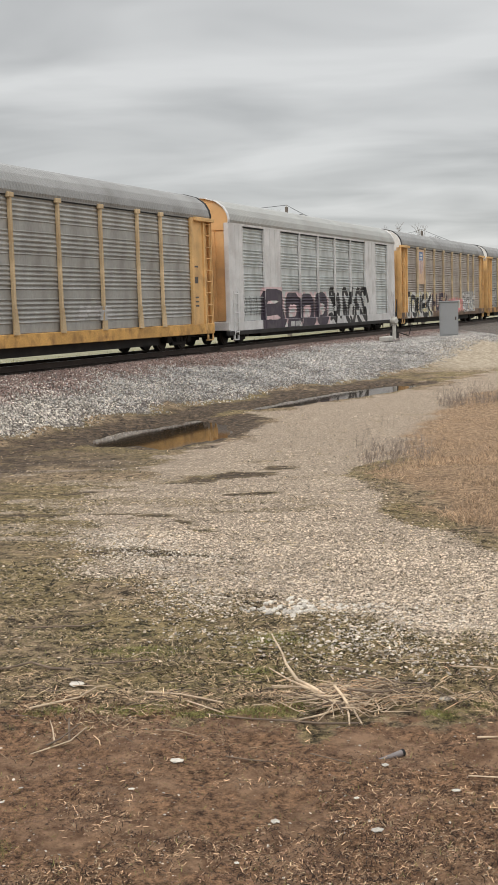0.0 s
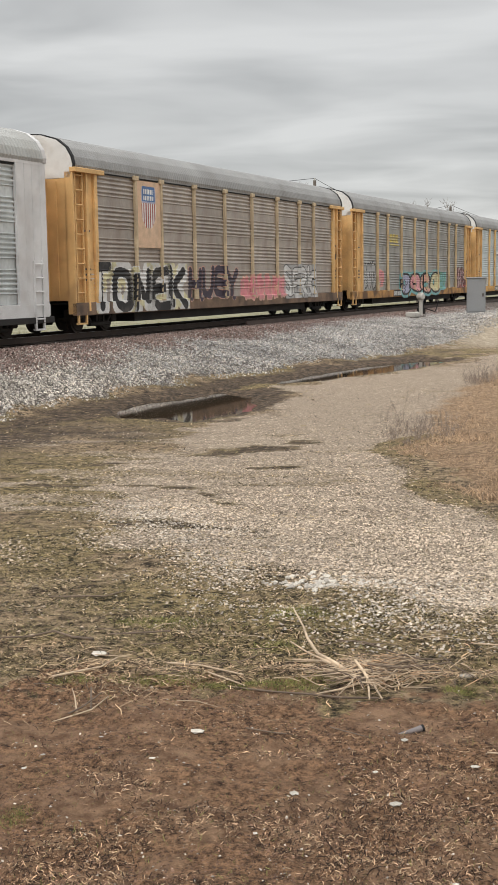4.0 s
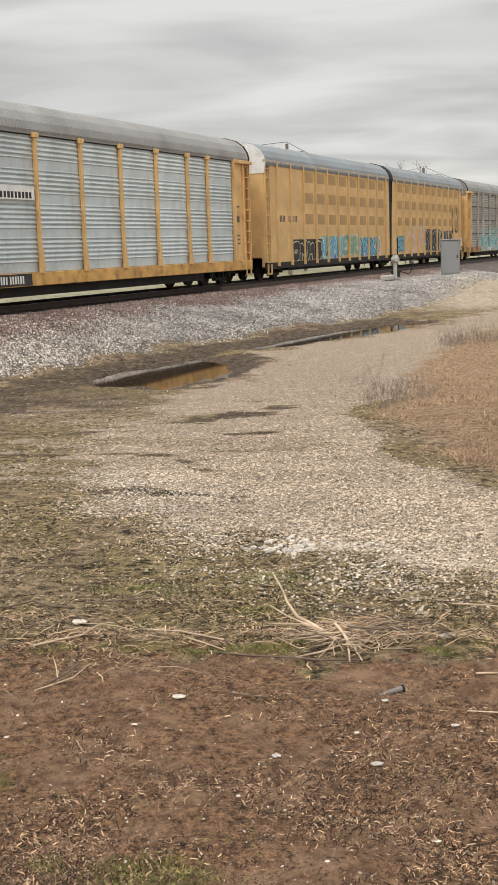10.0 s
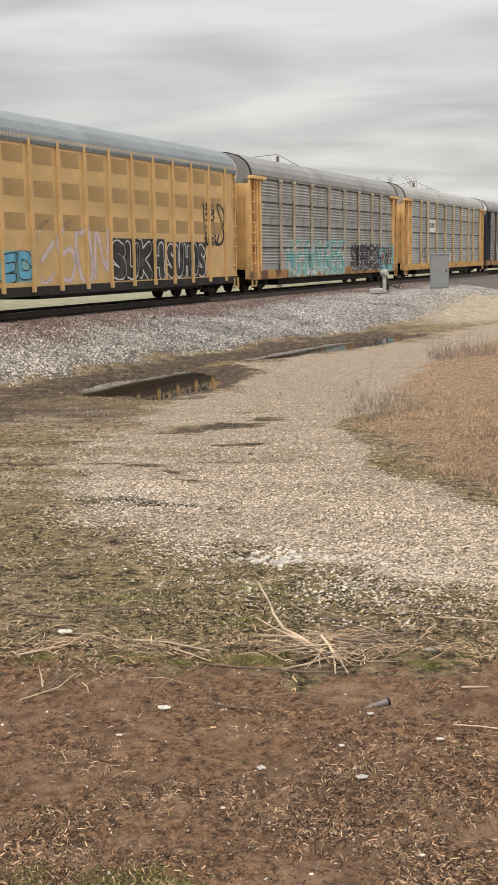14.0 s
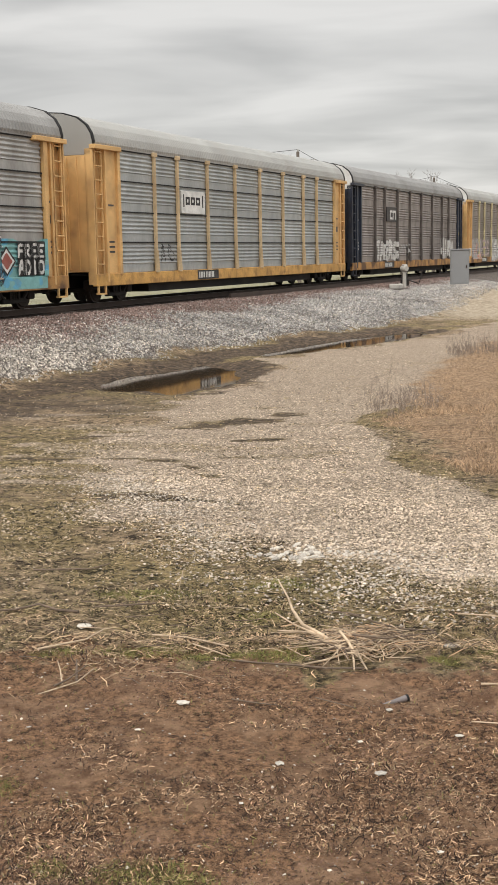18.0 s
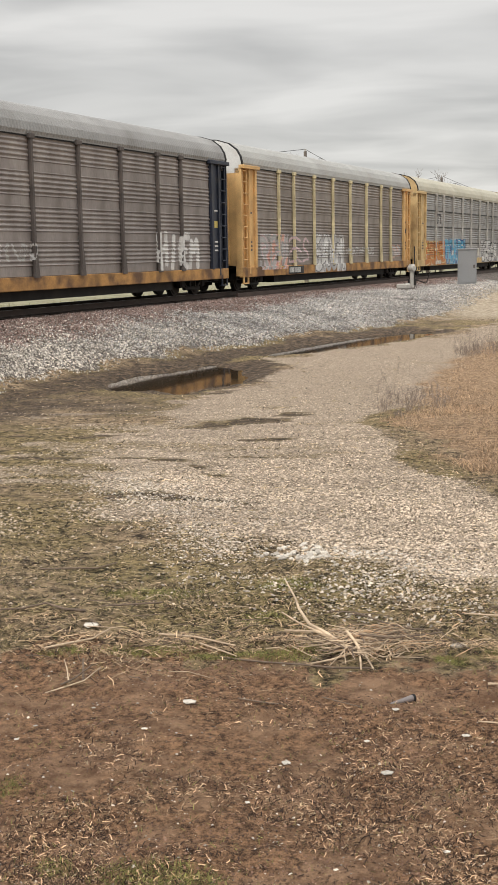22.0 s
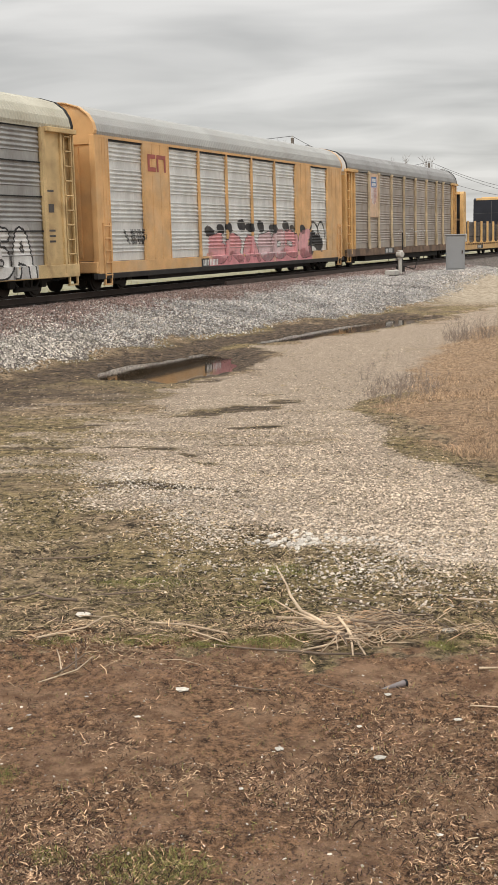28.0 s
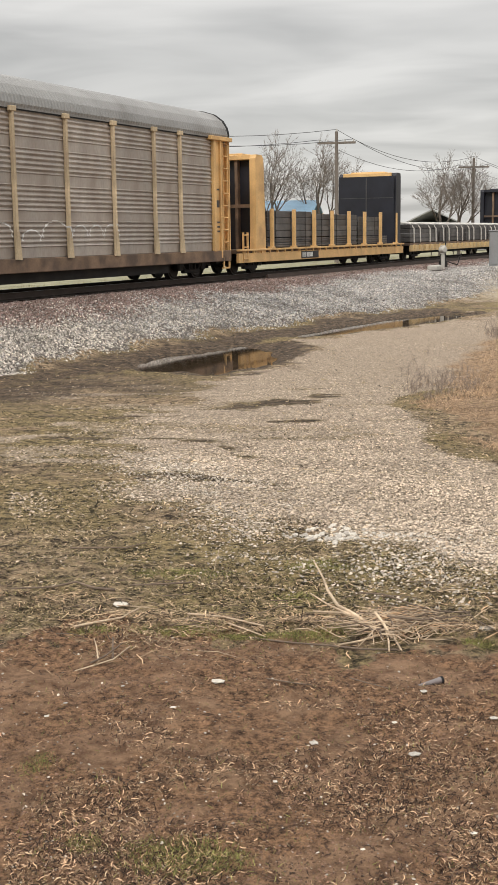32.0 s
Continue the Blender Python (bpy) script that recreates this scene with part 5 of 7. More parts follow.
tag_letters("K", "panel", -10.3, -7.2, 0.85, 2.25, "rcu", P_GREYW, P_BLUSH, [P_PEACH, P_GREYW], 0.13, 0.05, 101, "faded pink and white graffiti letters", 0.34, 0.2, 0.12)
tag_letters("K", "panel", -7.0, -4.4, 1.1, 2.2, "ees", P_BLUSH, P_GREYW, [], 0.05, 0.02, 105, "thin faded graffiti letters", 0.30, 0.2, 0.12)
tag_letters("K", "panel", -3.9, 0.4, 0.62, 2.3, "savm", P_WHITE, P_MARK, [P_WHITE, P_GREYW, P_WHITE], 0.16, 0.035, 102, "white and grey angular graffiti letters", 0.10, 0.25, 0.15)
tag_letters("K", "panel", 0.8, 5.4, 1.35, 1.72, "nosktinforjc", P_WHITE, P_WHITE, [], 0.028, 0.0, 103, "small white hand-painted letters", 0.0)
graffiti("K", "panel", 8.7, 10.4, 1.1, 1.9, 2, [P_GREYW], P_PEACH, None, "wild", 104, 0.05)
shape_sign("L", -8.3, -6.0, 3.0, 3.95, lambda x, z: np.where(w2(x + 0.25, z), 1, 0), [P_GREYW, P_BLACK], label="grey panel with a black bent-line mark")
tag_letters("L", "panel", -11.0, -6.1, 0.62, 2.05, "sere", P_ORG, P_CREAM, [P_PEACH, P_ORG, P_YEL], 0.18, 0.05, 111, "orange graffiti letters", 0.14, 0.2, 0.1)
tag_letters("L", "panel", -5.9, -0.2, 0.62, 2.2, "torce", P_SKY, P_WHITE, [P_BLUE, P_BLUE, P_SKY], 0.17, 0.045, 112, "bright blue graffiti letters", 0.05, 0.12, 0.05)
graffiti("L", "panel", 0.2, 3.8, 0.95, 1.95, 3, [P_GREYW], P_GREYW, None, "wild", 113, 0.06)
tag_letters("L", "panel", 4.6, 10.2, 0.62, 2.1, "cresa", P_WHITE, P_BLACK, [P_GREYW], 0.15, 0.07, 114, "black and white graffiti letters", 0.12)
cloud_piece("M", "framed_shifted", -3.9, 7.8, 0.56, 0.95, 121, P_PINK, P_PINK, "pink painted base of large graffiti")
for k_, (text_, paint_) in enumerate((("sra", P_ROSE), ("sc", P_BLUSH), ("oe", P_ROSE))):
    tag_letters("M", "framed_shifted", (-3.7, 1.3, 4.5)[k_], (1.3, 4.5, 7.7)[k_], 0.66, (1.85, 1.95, 1.95)[k_], text_, paint_, P_MARK, [], 0.24, 0.035, 122 + k_, "large pink graffiti letters with dark lines", 0.0, 0.2, 0.12)
blots("M", "framed_shifted", [(-3.6, 1.90, 0.5, 0.24), (-2.5, 2.0, 0.42, 0.22), (-1.7, 2.05, 0.40, 0.26), (-0.4, 2.15, 0.46, 0.28), (0.5, 2.05, 0.55, 0.20), (1.7, 2.1, 0.40, 0.28), (3.2, 2.0, 0.60, 0.22), (4.7, 2.12, 0.46, 0.28), (5.5, 2.02, 0.35, 0.18), (6.6, 1.98, 0.40, 0.24)], P_BLACK, "black spray-painted blot")
blots("M", "framed_shifted", [(8.2, 1.55, 0.75, 0.42), (9.0, 1.35, 0.7, 0.45), (7.7, 1.1, 0.4, 0.35)], P_BLACK, "black spray-painted blot")
arcs("M", "framed_shifted", [(8.3, 1.6, 0.9, 0.8), (9.4, 1.7, 0.6, 0.7)], P_BLACK, 0.05, "black looping graffiti line")
scrawl("M", "framed_shifted", -10.5, -9.0, 1.5, 2.0, 4, P_BLACK, 124, 0.03)
shape_sign("M", -8.95, -7.2, 3.9, 4.6, lambda x, z: np.where(w3(x, z), 0, -1), [P_RED], label="faded red bent-line mark", kind="framed_shifted")


def shield(key, cx, cz, w, h, faded=False):
    """A shield sign: blue head, red and white stripes."""
    made_paints = [P_BUFF, P_BLUE, P_SIGN, P_RED, P_LIL]

    def colour_of(x, z):
        u, v = (x - cx) / (w / 2), (z - cz) / (h / 2)
        edge = np.where(v > 0.15, 0.86 + 0.10 * np.abs(np.sin(3.1 * v)), 0.94 - 0.55 * np.clip(-v - 0.25, 0, 1) ** 2 * 2.0)
        ins = (np.abs(u) < edge) & (np.abs(v) < 0.96)
        head = ins & (v > 0.22)
        words = head & (np.abs(u) < 0.66) & (((np.abs(v - 0.72) < 0.11)) | (np.abs(v - 0.42) < 0.11)) & ((((u + 2) / 0.22) % 1) < 0.7)
        rim = ins & ((np.abs(u) > edge - 0.10) | (np.abs(v - 0.22) < 0.05))
        stripe = ins & (v < 0.2)
        idx = np.where(stripe, np.where((((u + 1) / 0.29) % 1) < 0.5, 3, 2), np.where(head, 1, 0))
        idx = np.where(words, 2, idx)
        return np.where(rim & ~stripe, 4, idx)

    return shape_sign(key, cx - 0.84, cx + 0.84, cz - h * 0.95, cz + h * 0.60, colour_of, made_paints, "shield_sign", "peach panel with a blue, red and white shield", "flat", 0.018)


shield("N", -7.4, 4.02, 1.10, 1.50)
shield("C", -7.4, 4.02, 1.05, 1.40)
arcs("N", "panel", [(-1.9, 1.62, 0.55, 0.35), (-0.5, 1.5, 0.5, 0.25), (0.7, 1.6, 0.75, 0.42), (2.0, 1.6, 0.45, 0.28), (2.9, 1.6, 0.42, 0.3), (3.8, 1.55, 0.5, 0.38)], P_WHITE, 0.02, "thin white graffiti arc")
# stencilled data on end sheets
for key in "ACDEHIJKLN":
    hl = made[key]
    ink = P_SIGN if key == "J" else P_MARK
    for sd in (-1, 1):
        for z in (1.62, 1.78, 1.94, 3.1):
            part("stencil", boxes((sd * 11.32 - 0.20, sd * 11.32 + 0.15, -1.606, -1.602, z, z + 0.06)), ink, hl)
    part("stencil_plate", boxes((11.15, 11.45, -1.606, -1.602, 2.5, 2.75)), P_YEL if key == "J" else ink, hl)


# ---- ground ----
def covers(x, y):
    """Shares of the ground's covers at a place: gravel, moss, soil, ballast, dry grass, wet, tan."""
    s, p = x * US[0] + y * US[1], x * UP_[0] + y * UP_[1]
    n1, n2, n3 = fields(x, y, 1.6, 21) - 0.5, fields(x, y, 0.45, 22) - 0.5, fields(x * 0.45, y, 0.9, 23) - 0.5
    left = np.interp(y, [5.9, 6.45, 6.75, 7.4, 8.2, 9.3, 11.8, 14.4, 18.4, 22, 24.5, 27, 31.8, 34, 38, 46, 60], [1.0, 0.5, -0.05, -0.45, -0.85, -1.15, -1.4, -1.65, -1.8, -1.5, -0.9, -0.1, 0.4, 1.8, 4.8, 8.6, 15])
    right = np.interp(y, [5.9, 7.5, 8.65, 9.7, 11.3, 13.8, 16.5, 19.7, 24.9, 29.9, 33, 35.9, 37.7, 46, 60], [3.2, 2.3, 1.64, 1.36, 1.18, 1.2, 1.3, 1.54, 2.5, 4.0, 5.0, 5.8, 7.1, 11.0, 18.0])
    soft = 1.6 * step(17.5, 22.0, y)
    gravel = step(-0.6, 0.6, x - left + (0.6 + 1.1 * step(6.5, 9.0, y)) * n1 + 1.3 * n2) * step(0.15, -0.15, x - right + 0.5 * n1 - soft) * step(5.35, 6.75, y + 0.06 * (1.0 - x) + 0.8 * n1 + 1.3 * n2)
    patch = step(0.06, 0.20, n3 + 0.35 * n2) * step(5.6, 7.0, y) * step(-9, -7.5, x) * step(14.4, 13.0, p)
    gravel = np.maximum(gravel, (0.3 + 0.5 * step(8.0, 10.0, y)) * patch * step(1.0, -0.6, x - left))

    def seg(x0, y0, x1, y1, w):
        t_ = np.clip(((x - x0) * (x1 - x0) + (y - y0) * (y1 - y0)) / ((x1 - x0) ** 2 + (y1 - y0) ** 2), 0, 1)
        return step(1.0, 0.3, np.hypot(x - x0 - t_ * (x1 - x0), (y - y0 - t_ * (y1 - y0)) * 0.6) / w + 1.8 * n2)

    ruts = np.clip(0.6 + 2.4 * (fields(x, y, 0.25, 29, 3) - 0.38), 0, 1) * np.maximum.reduce([seg(-0.9, 15.8, -0.3, 16.9, 0.45), seg(-0.3, 16.9, 0.4, 18.4, 0.35), seg(-0.3, 13.7, 0.2, 13.75, 0.18), seg(-2.7, 12.1, -1.24, 11.8, 0.16),
                              seg(-1.24, 11.8, -0.82, 11.3, 0.2), seg(-0.82, 11.3, -0.43, 10.2, 0.2), seg(-3.2, 14.5, -1.6, 14.6, 0.25), seg(-1.2, 9.1, -0.2, 8.6, 0.12)])
    streak = step(0.13, 0.24, n3 + 0.2 * n1) * step(7, 12, y)
    gravel = gravel * (1 - 0.45 * streak) * (1 - 0.9 * ruts)
    ballast = step(0.0, 0.7, p - toe(s) + 1.3 * n1 + 0.7 * n2)
    far = step(24.2, 25.5, p + 0.6 * n1)
    grey = np.exp(-((x - 2.0 - 0.10 * (y - 19.5)) / 0.7) ** 2 - ((y - 19.6) / 2.8) ** 2)
    dry = step(-0.10 - 0.25 * soft, 0.25 + 0.35 * soft, x - right + 0.7 * n1 + 0.6 * n2 - 0.30) * (1 - 0.75 * grey) * step(8.0, 9.0, y) * step(62, 50, y) * step(11.0, 8.5, p)
    soil = step(5.02, 4.66, y + 0.05 * x + 0.10 * np.sin(5.0 * x + 1.0) + 0.5 * n1 + 0.7 * n2 + 1.1 * (fields(x, y, 0.17, 26) - 0.5))
    moss = np.clip(0.55 + 1.6 * n1 + 1.0 * n2, 0, 1) * (1 - soil)
    wet = step(0.22, -0.15, np.abs(puddle(s, p) - 0.1) - 0.18 + 0.5 * n2) * step(15.4, 14.4, p)
    wet = np.maximum(wet, 0.95 * np.exp(-((x + 3.9) / 2.3) ** 2 - ((y - 20.2) / 4.2) ** 2) * np.clip(0.9 + 1.5 * n1 + 1.0 * n2, 0, 1))
    wet = np.maximum(wet, 0.9 * np.clip(0.9 + 2.2 * n2, 0, 1) * step(1.2, 0.4, np.abs(p - toe(s) + 0.7 + 0.9 * n1)) * step(52, 40, s) * step(8, 16, s))
    wet = np.maximum(wet, 0.75 * ruts)
    tan = np.exp(-((s - 57) / 9.0) ** 2 - ((p - 10.8) / 2.6) ** 2) * 1.3
    return gravel, moss, soil, ballast * (1 - far), dry, np.clip(wet, 0, 1), np.clip(tan, 0, 1), far


ang = np.unique(np.concatenate([np.linspace(-180, -24, 40), np.linspace(-24, 24, 400), np.linspace(24, 180, 40)]))[1:]
rad = np.concatenate([[0.003, 0.6, 1.2], 1.9 * 1.0042 ** np.arange(0, 385), 9.55 * 1.0085 ** np.arange(0, 320), 145 * 1.25 ** np.arange(0, 15)])
RR, AA = np.meshgrid(rad, np.radians(ang), indexing="ij")
GX, GY = RR * np.sin(AA), RR * np.cos(AA) - 0.4
GZ = height(GX, GY)
na, nr = len(ang), len(rad)
gv = np.concatenate([[[0, 0, 0.0]], np.stack([GX, GY, GZ], -1).reshape(-1, 3)])
ii, jj = np.meshgrid(np.arange(nr - 1), np.arange(na), indexing="ij")
j2 = (jj + 1) % na
quads = np.stack([1 + ii * na + jj, 1 + ii * na + j2, 1 + (ii + 1) * na + j2, 1 + (ii + 1) * na + jj], -1).reshape(-1, 4)[:, ::-1]


def ground_material():
    m = bpy.data.materials.new("ground_cover")
    m.use_nodes = True
    nd, ln = m.node_tree.nodes, m.node_tree.links
    bsdf = nd["Principled BSDF"]
    bsdf.inputs["Specular IOR Level"].default_value = 0.25
    co = nd.new("ShaderNodeTexCoord").outputs["Object"]

    def nz(scale, detail=3.0, rough=0.6):
        n_ = nd.new("ShaderNodeTexNoise")
        n_.inputs["Scale"].default_value, n_.inputs["Detail"].default_value, n_.inputs["Roughness"].default_value = scale, detail, rough
        ln.new(co, n_.inputs["Vector"])
        return n_.outputs["Fac"]

    def ramp2(fac, c0, c1, a=0.35, b=0.65):
        r_ = nd.new("ShaderNodeValToRGB")
        r_.color_ramp.elements[0].position, r_.color_ramp.elements[0].color = a, (*c0, 1)
        r_.color_ramp.elements[1].position, r_.color_ramp.elements[1].color = b, (*c1, 1)
        ln.new(fac, r_.inputs[0])
        return r_.outputs[0]

    def mixc(fac, a, b, amount=1.0):
        mx = nd.new("ShaderNodeMix")
        mx.data_type = "RGBA"
        ln.new(fac, mx.inputs[0])
        ln.new(a, mx.inputs[6])
        ln.new(b, mx.inputs[7])
        return mx.outputs[2]

    def sharpen(fac, noise_out, width=0.22):
        a_ = nd.new("ShaderNodeMath")
        a_.operation = "ADD"
        ln.new(fac, a_.inputs[0])
        b_ = nd.new("ShaderNodeMath")
        b_.operation = "MULTIPLY_ADD"
        b_.inputs[1].default_value, b_.inputs[2].default_value = 0.9, -0.45
        ln.new(noise_out, b_.inputs[0])
        ln.new(b_.outputs[0], a_.inputs[1])
        r_ = nd.new("ShaderNodeMapRange")
        r_.interpolation_type = "SMOOTHSTEP"
        r_.inputs["From Min"].default_value, r_.inputs["From Max"].default_value = 0.5 - width, 0.5 + width
        ln.new(a_.outputs[0], r_.inputs[0])
        return r_.outputs[0]

    def attr(name):
        a_ = nd.new("ShaderNodeAttribute")
        a_.attribute_name = name
        s_ = nd.new("ShaderNodeSeparateColor")
        ln.new(a_.outputs["Color"], s_.inputs[0])
        return s_.outputs

    c1, c2, c3 = attr("cover_a"), attr("cover_b"), attr("cover_c")
    fine, mid, coarse = nz(38, 6, 0.75), nz(9, 6, 0.7), nz(1.3, 4)
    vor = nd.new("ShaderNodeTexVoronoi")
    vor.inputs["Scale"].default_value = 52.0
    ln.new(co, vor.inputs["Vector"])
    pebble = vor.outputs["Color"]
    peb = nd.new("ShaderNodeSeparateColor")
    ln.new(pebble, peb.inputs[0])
    # Near-black lows paint the shade of crumbs and small relief into the tone.
    earth = ramp2(nz(9, 9, 0.85), (0.028, 0.018, 0.010), (0.46, 0.335, 0.21), 0.43, 0.57)
    moss = ramp2(nz(12, 9, 0.85), (0.018, 0.014, 0.005), (0.38, 0.285, 0.140), 0.43, 0.57)
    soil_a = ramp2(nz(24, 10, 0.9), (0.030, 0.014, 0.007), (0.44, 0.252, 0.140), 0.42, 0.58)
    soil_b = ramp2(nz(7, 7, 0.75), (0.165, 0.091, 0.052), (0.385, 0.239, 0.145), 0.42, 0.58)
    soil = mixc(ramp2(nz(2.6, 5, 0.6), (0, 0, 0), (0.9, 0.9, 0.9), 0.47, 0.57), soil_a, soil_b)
    # The dark ends put shade and soil between loose stones into the colour.
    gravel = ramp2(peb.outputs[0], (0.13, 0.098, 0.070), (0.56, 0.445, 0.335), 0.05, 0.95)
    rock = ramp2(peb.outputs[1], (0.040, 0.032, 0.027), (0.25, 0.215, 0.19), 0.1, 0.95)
    dry = ramp2(nz(14, 9, 0.8), (0.13, 0.080, 0.046), (0.47, 0.320, 0.195), 0.42, 0.58)
    wet = ramp2(nz(7, 9, 0.82), (0.020, 0.013, 0.008), (0.21, 0.145, 0.092), 0.44, 0.62)
    tan = ramp2(nz(5, 8, 0.75), (0.28, 0.225, 0.16), (0.48, 0.40, 0.30), 0.42, 0.58)
    verge = ramp2(coarse, (0.20, 0.19, 0.12), (0.34, 0.32, 0.22))
    col = mixc(sharpen(c1[1], fine), earth, moss)
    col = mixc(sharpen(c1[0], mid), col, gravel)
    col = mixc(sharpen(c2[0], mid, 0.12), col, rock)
    col = mixc(sharpen(c2[1], fine), col, dry)
    col = mixc(sharpen(c3[0], mid), col, tan)
    col = mixc(sharpen(c2[2], mid, 0.3), col, wet)
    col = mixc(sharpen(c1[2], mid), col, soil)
    col = mixc(c3[1], col, verge)
    ln.new(col, bsdf.inputs["Base Color"])
    r_ = nd.new("ShaderNodeMapRange")
    r_.inputs["To Min"].default_value, r_.inputs["To Max"].default_value = 0.95, 0.8
    ln.new(c2[2], r_.inputs[0])
    ln.new(r_.outputs[0], bsdf.inputs["Roughness"])
    bp = nd.new("ShaderNodeBump")
    bp.inputs["Strength"].default_value, bp.inputs["Distance"].default_value = 1.0, 0.045
    ln.new(fine, bp.inputs["Height"])
    ln.new(bp.outputs[0], bsdf.inputs["Normal"])
    return m


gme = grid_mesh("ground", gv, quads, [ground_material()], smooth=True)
cov = [np.concatenate([[0.0], c.ravel()]) for c in covers(GX, GY)]
for nm, tri in (("cover_a", (cov[0], cov[1], cov[2])), ("cover_b", (cov[3], cov[4], cov[5])), ("cover_c", (cov[6], cov[7], cov[7] * 0))):
    at_ = gme.attributes.new(nm, "FLOAT_COLOR", "POINT")
    at_.data.foreach_set("color", np.stack([*tri, np.ones_like(tri[0])], 1).astype(np.float32).ravel())
ground = new("ground", gme)
tagged(ground, "soil, moss and gravel ground sloping down to a ditch", "ground", kind="structure")

WATER = mat("muddy_water", (0.045, 0.031, 0.019), 0.04, vary=0.1, bump=0.0, spec=0.5)
for nm, s0, s1, p0, p1 in (("puddle", 21.0, 29.5, 9.6, 14.2), ("puddle", 30.0, 43.2, 10.0, 14.0)):
    c = [at(s0, p0, WATER_Z), at(s1, p0, WATER_Z), at(s1, p1, WATER_Z), at(s0, p1, WATER_Z)]
    me = bpy.data.meshes.new("water")
    me.from_pydata(c, [], [(0, 1, 2, 3)])
    me.materials.append(WATER)
    tagged(new("water", me), "still muddy puddle in the ditch beside the track", "puddle", kind="structure")


# ---- scatter of small loose pieces, many in one mesh ----
def turned(n, rng, flat=0.0):
    a, b, c = rng.uniform(0, 6.283, n), rng.normal(0, 1.0 - flat, n), rng.normal(0, 1.0 - flat, n)
    ca, sa, cb, sb, cc, sc = np.cos(a), np.sin(a), np.cos(b), np.sin(b), np.cos(c), np.sin(c)
    R = np.zeros((n, 3, 3))
    R[:, 0, 0], R[:, 0, 1], R[:, 0, 2] = ca * cc, ca * sc * sb - sa * cb, ca * sc * cb + sa * sb
    R[:, 1, 0], R[:, 1, 1], R[:, 1, 2] = sa * cc, sa * sc * sb + ca * cb, sa * sc * cb - ca * sb
    R[:, 2, 0], R[:, 2, 1], R[:, 2, 2] = -sc, cc * sb, cc * cb
    return R


def scatter(name, x, y, z, size, material, rng, label, category, shape="stone", flat=0.6, kind="stuff", thin=1.0):
    n = len(x)
    if shape == "stone":
        tv = np.array([[1, 0, -0.1], [0.25, 0.9, 0.1], [-0.85, 0.5, -0.1], [-0.75, -0.6, 0.1], [0.3, -0.95, -0.1], [0.15, 0.05, 0.75], [-0.1, -0.05, -0.7]])
        tf = np.array([[0, 1, 5], [1, 2, 5], [2, 3, 5], [3, 4, 5], [4, 0, 5], [1, 0, 6], [4, 3, 6]])
        v = tv[None] * (1 + rng.uniform(-0.28, 0.28, (n, 7, 3)))
        v = v * np.stack([np.ones(n), rng.uniform(0.6, 0.95, n), rng.uniform(0.45, 0.8, n)], 1)[:, None, :]
    elif shape == "straw":
        tv = np.array([[-1, -0.10, 0], [0, -0.01, 0.08], [1, -0.08, 0.0], [1, 0.08, 0.0], [0, 0.22, 0.08], [-1, 0.10, 0.0]])
        tf = np.array([[0, 1, 4], [0, 4, 5], [1, 2, 3], [1, 3, 4]])
        v = np.repeat(tv[None], n, 0)
        v[:, :, 1] *= thin
        v[:, 1:5:3, 1] += (rng.uniform(-0.30, 0.30, n) - 0.10 * thin)[:, None]
        v[:, 2:4, 0] *= rng.uniform(0.5, 1.0, n)[:, None]
    else:       # upright blade with a bend
        tv = np.array([[-0.05, 0, 0], [0.05, 0, 0], [0.03, 0.12, 0.55], [-0.03, 0.12, 0.55], [0.0, 0.4, 1.0]])
        tf = np.array([[0, 1, 2], [0, 2, 3], [3, 2, 4]])
        v = np.repeat(tv[None], n, 0)
        v[:, 2:, 1] *= rng.uniform(0.2, 1.6, n)[:, None]
    R = turned(n, rng, flat)
    v = np.einsum("nij,nkj->nki", R, v) * np.asarray(size)[:, None, None]
    v += np.stack([x, y, z], 1)[:, None, :]
    k = v.shape[1]
    f = tf[None] + (np.arange(n) * k)[:, None, None]
    ob = new(name, grid_mesh(name, v.reshape(-1, 3), f.reshape(-1, 3), [material]))
    return tagged(ob, label, category, kind=kind)


rng = np.random.RandomState(7)


def spread(n, s0, s1, p0, p1, power=1.0):
    s = s0 + (s1 - s0) * rng.uniform(0, 1, n) ** power
    p = rng.uniform(p0, p1, n)
    return s * US[0] + p * UP_[0], s * US[1] + p * UP_[1], s, p


def fan(n, y0, y1, half=0.24, power=2.0):
    """Places before the camera, thinning with distance."""
    y = 1.0 / (1.0 / y1 + rng.uniform(0, 1, n) * (1.0 / y0 - 1.0 / y1))
    return y * rng.uniform(-half, half, n), y


BALLAST = mat("ballast_stone", (0.53, 0.48, 0.42), 0.9, vary=0.25, scale=0.6, island=0.5, bump=0.0)
BALLAST_GREY = mat("grey_ballast_stone", (0.40, 0.385, 0.37), 0.9, vary=0.25, scale=0.6, island=0.55, bump=0.0)
CHIP = mat("pale_stone_chip", (0.48, 0.415, 0.34), 0.85, vary=0.15, scale=0.7, island=0.5, bump=0.0)
BALLAST_BROWN = mat("rusty_ballast", (0.25, 0.175, 0.15), 0.9, vary=0.2, scale=0.6, island=0.55, bump=0.0)
PEBBLE = mat("pale_pebble", (0.47, 0.38, 0.29), 0.85, vary=0.15, scale=0.7, island=0.58, bump=0.0)
WHITE_ROCK = mat("white_rock", (0.40, 0.365, 0.315), 0.85, vary=0.25, scale=2.0, island=0.25, objrand=0.3, bump=0.1)
STRAW = mat("dry_straw", (0.44, 0.285, 0.17), 0.8, vary=0.25, scale=3.0, island=0.75, bump=0.0)
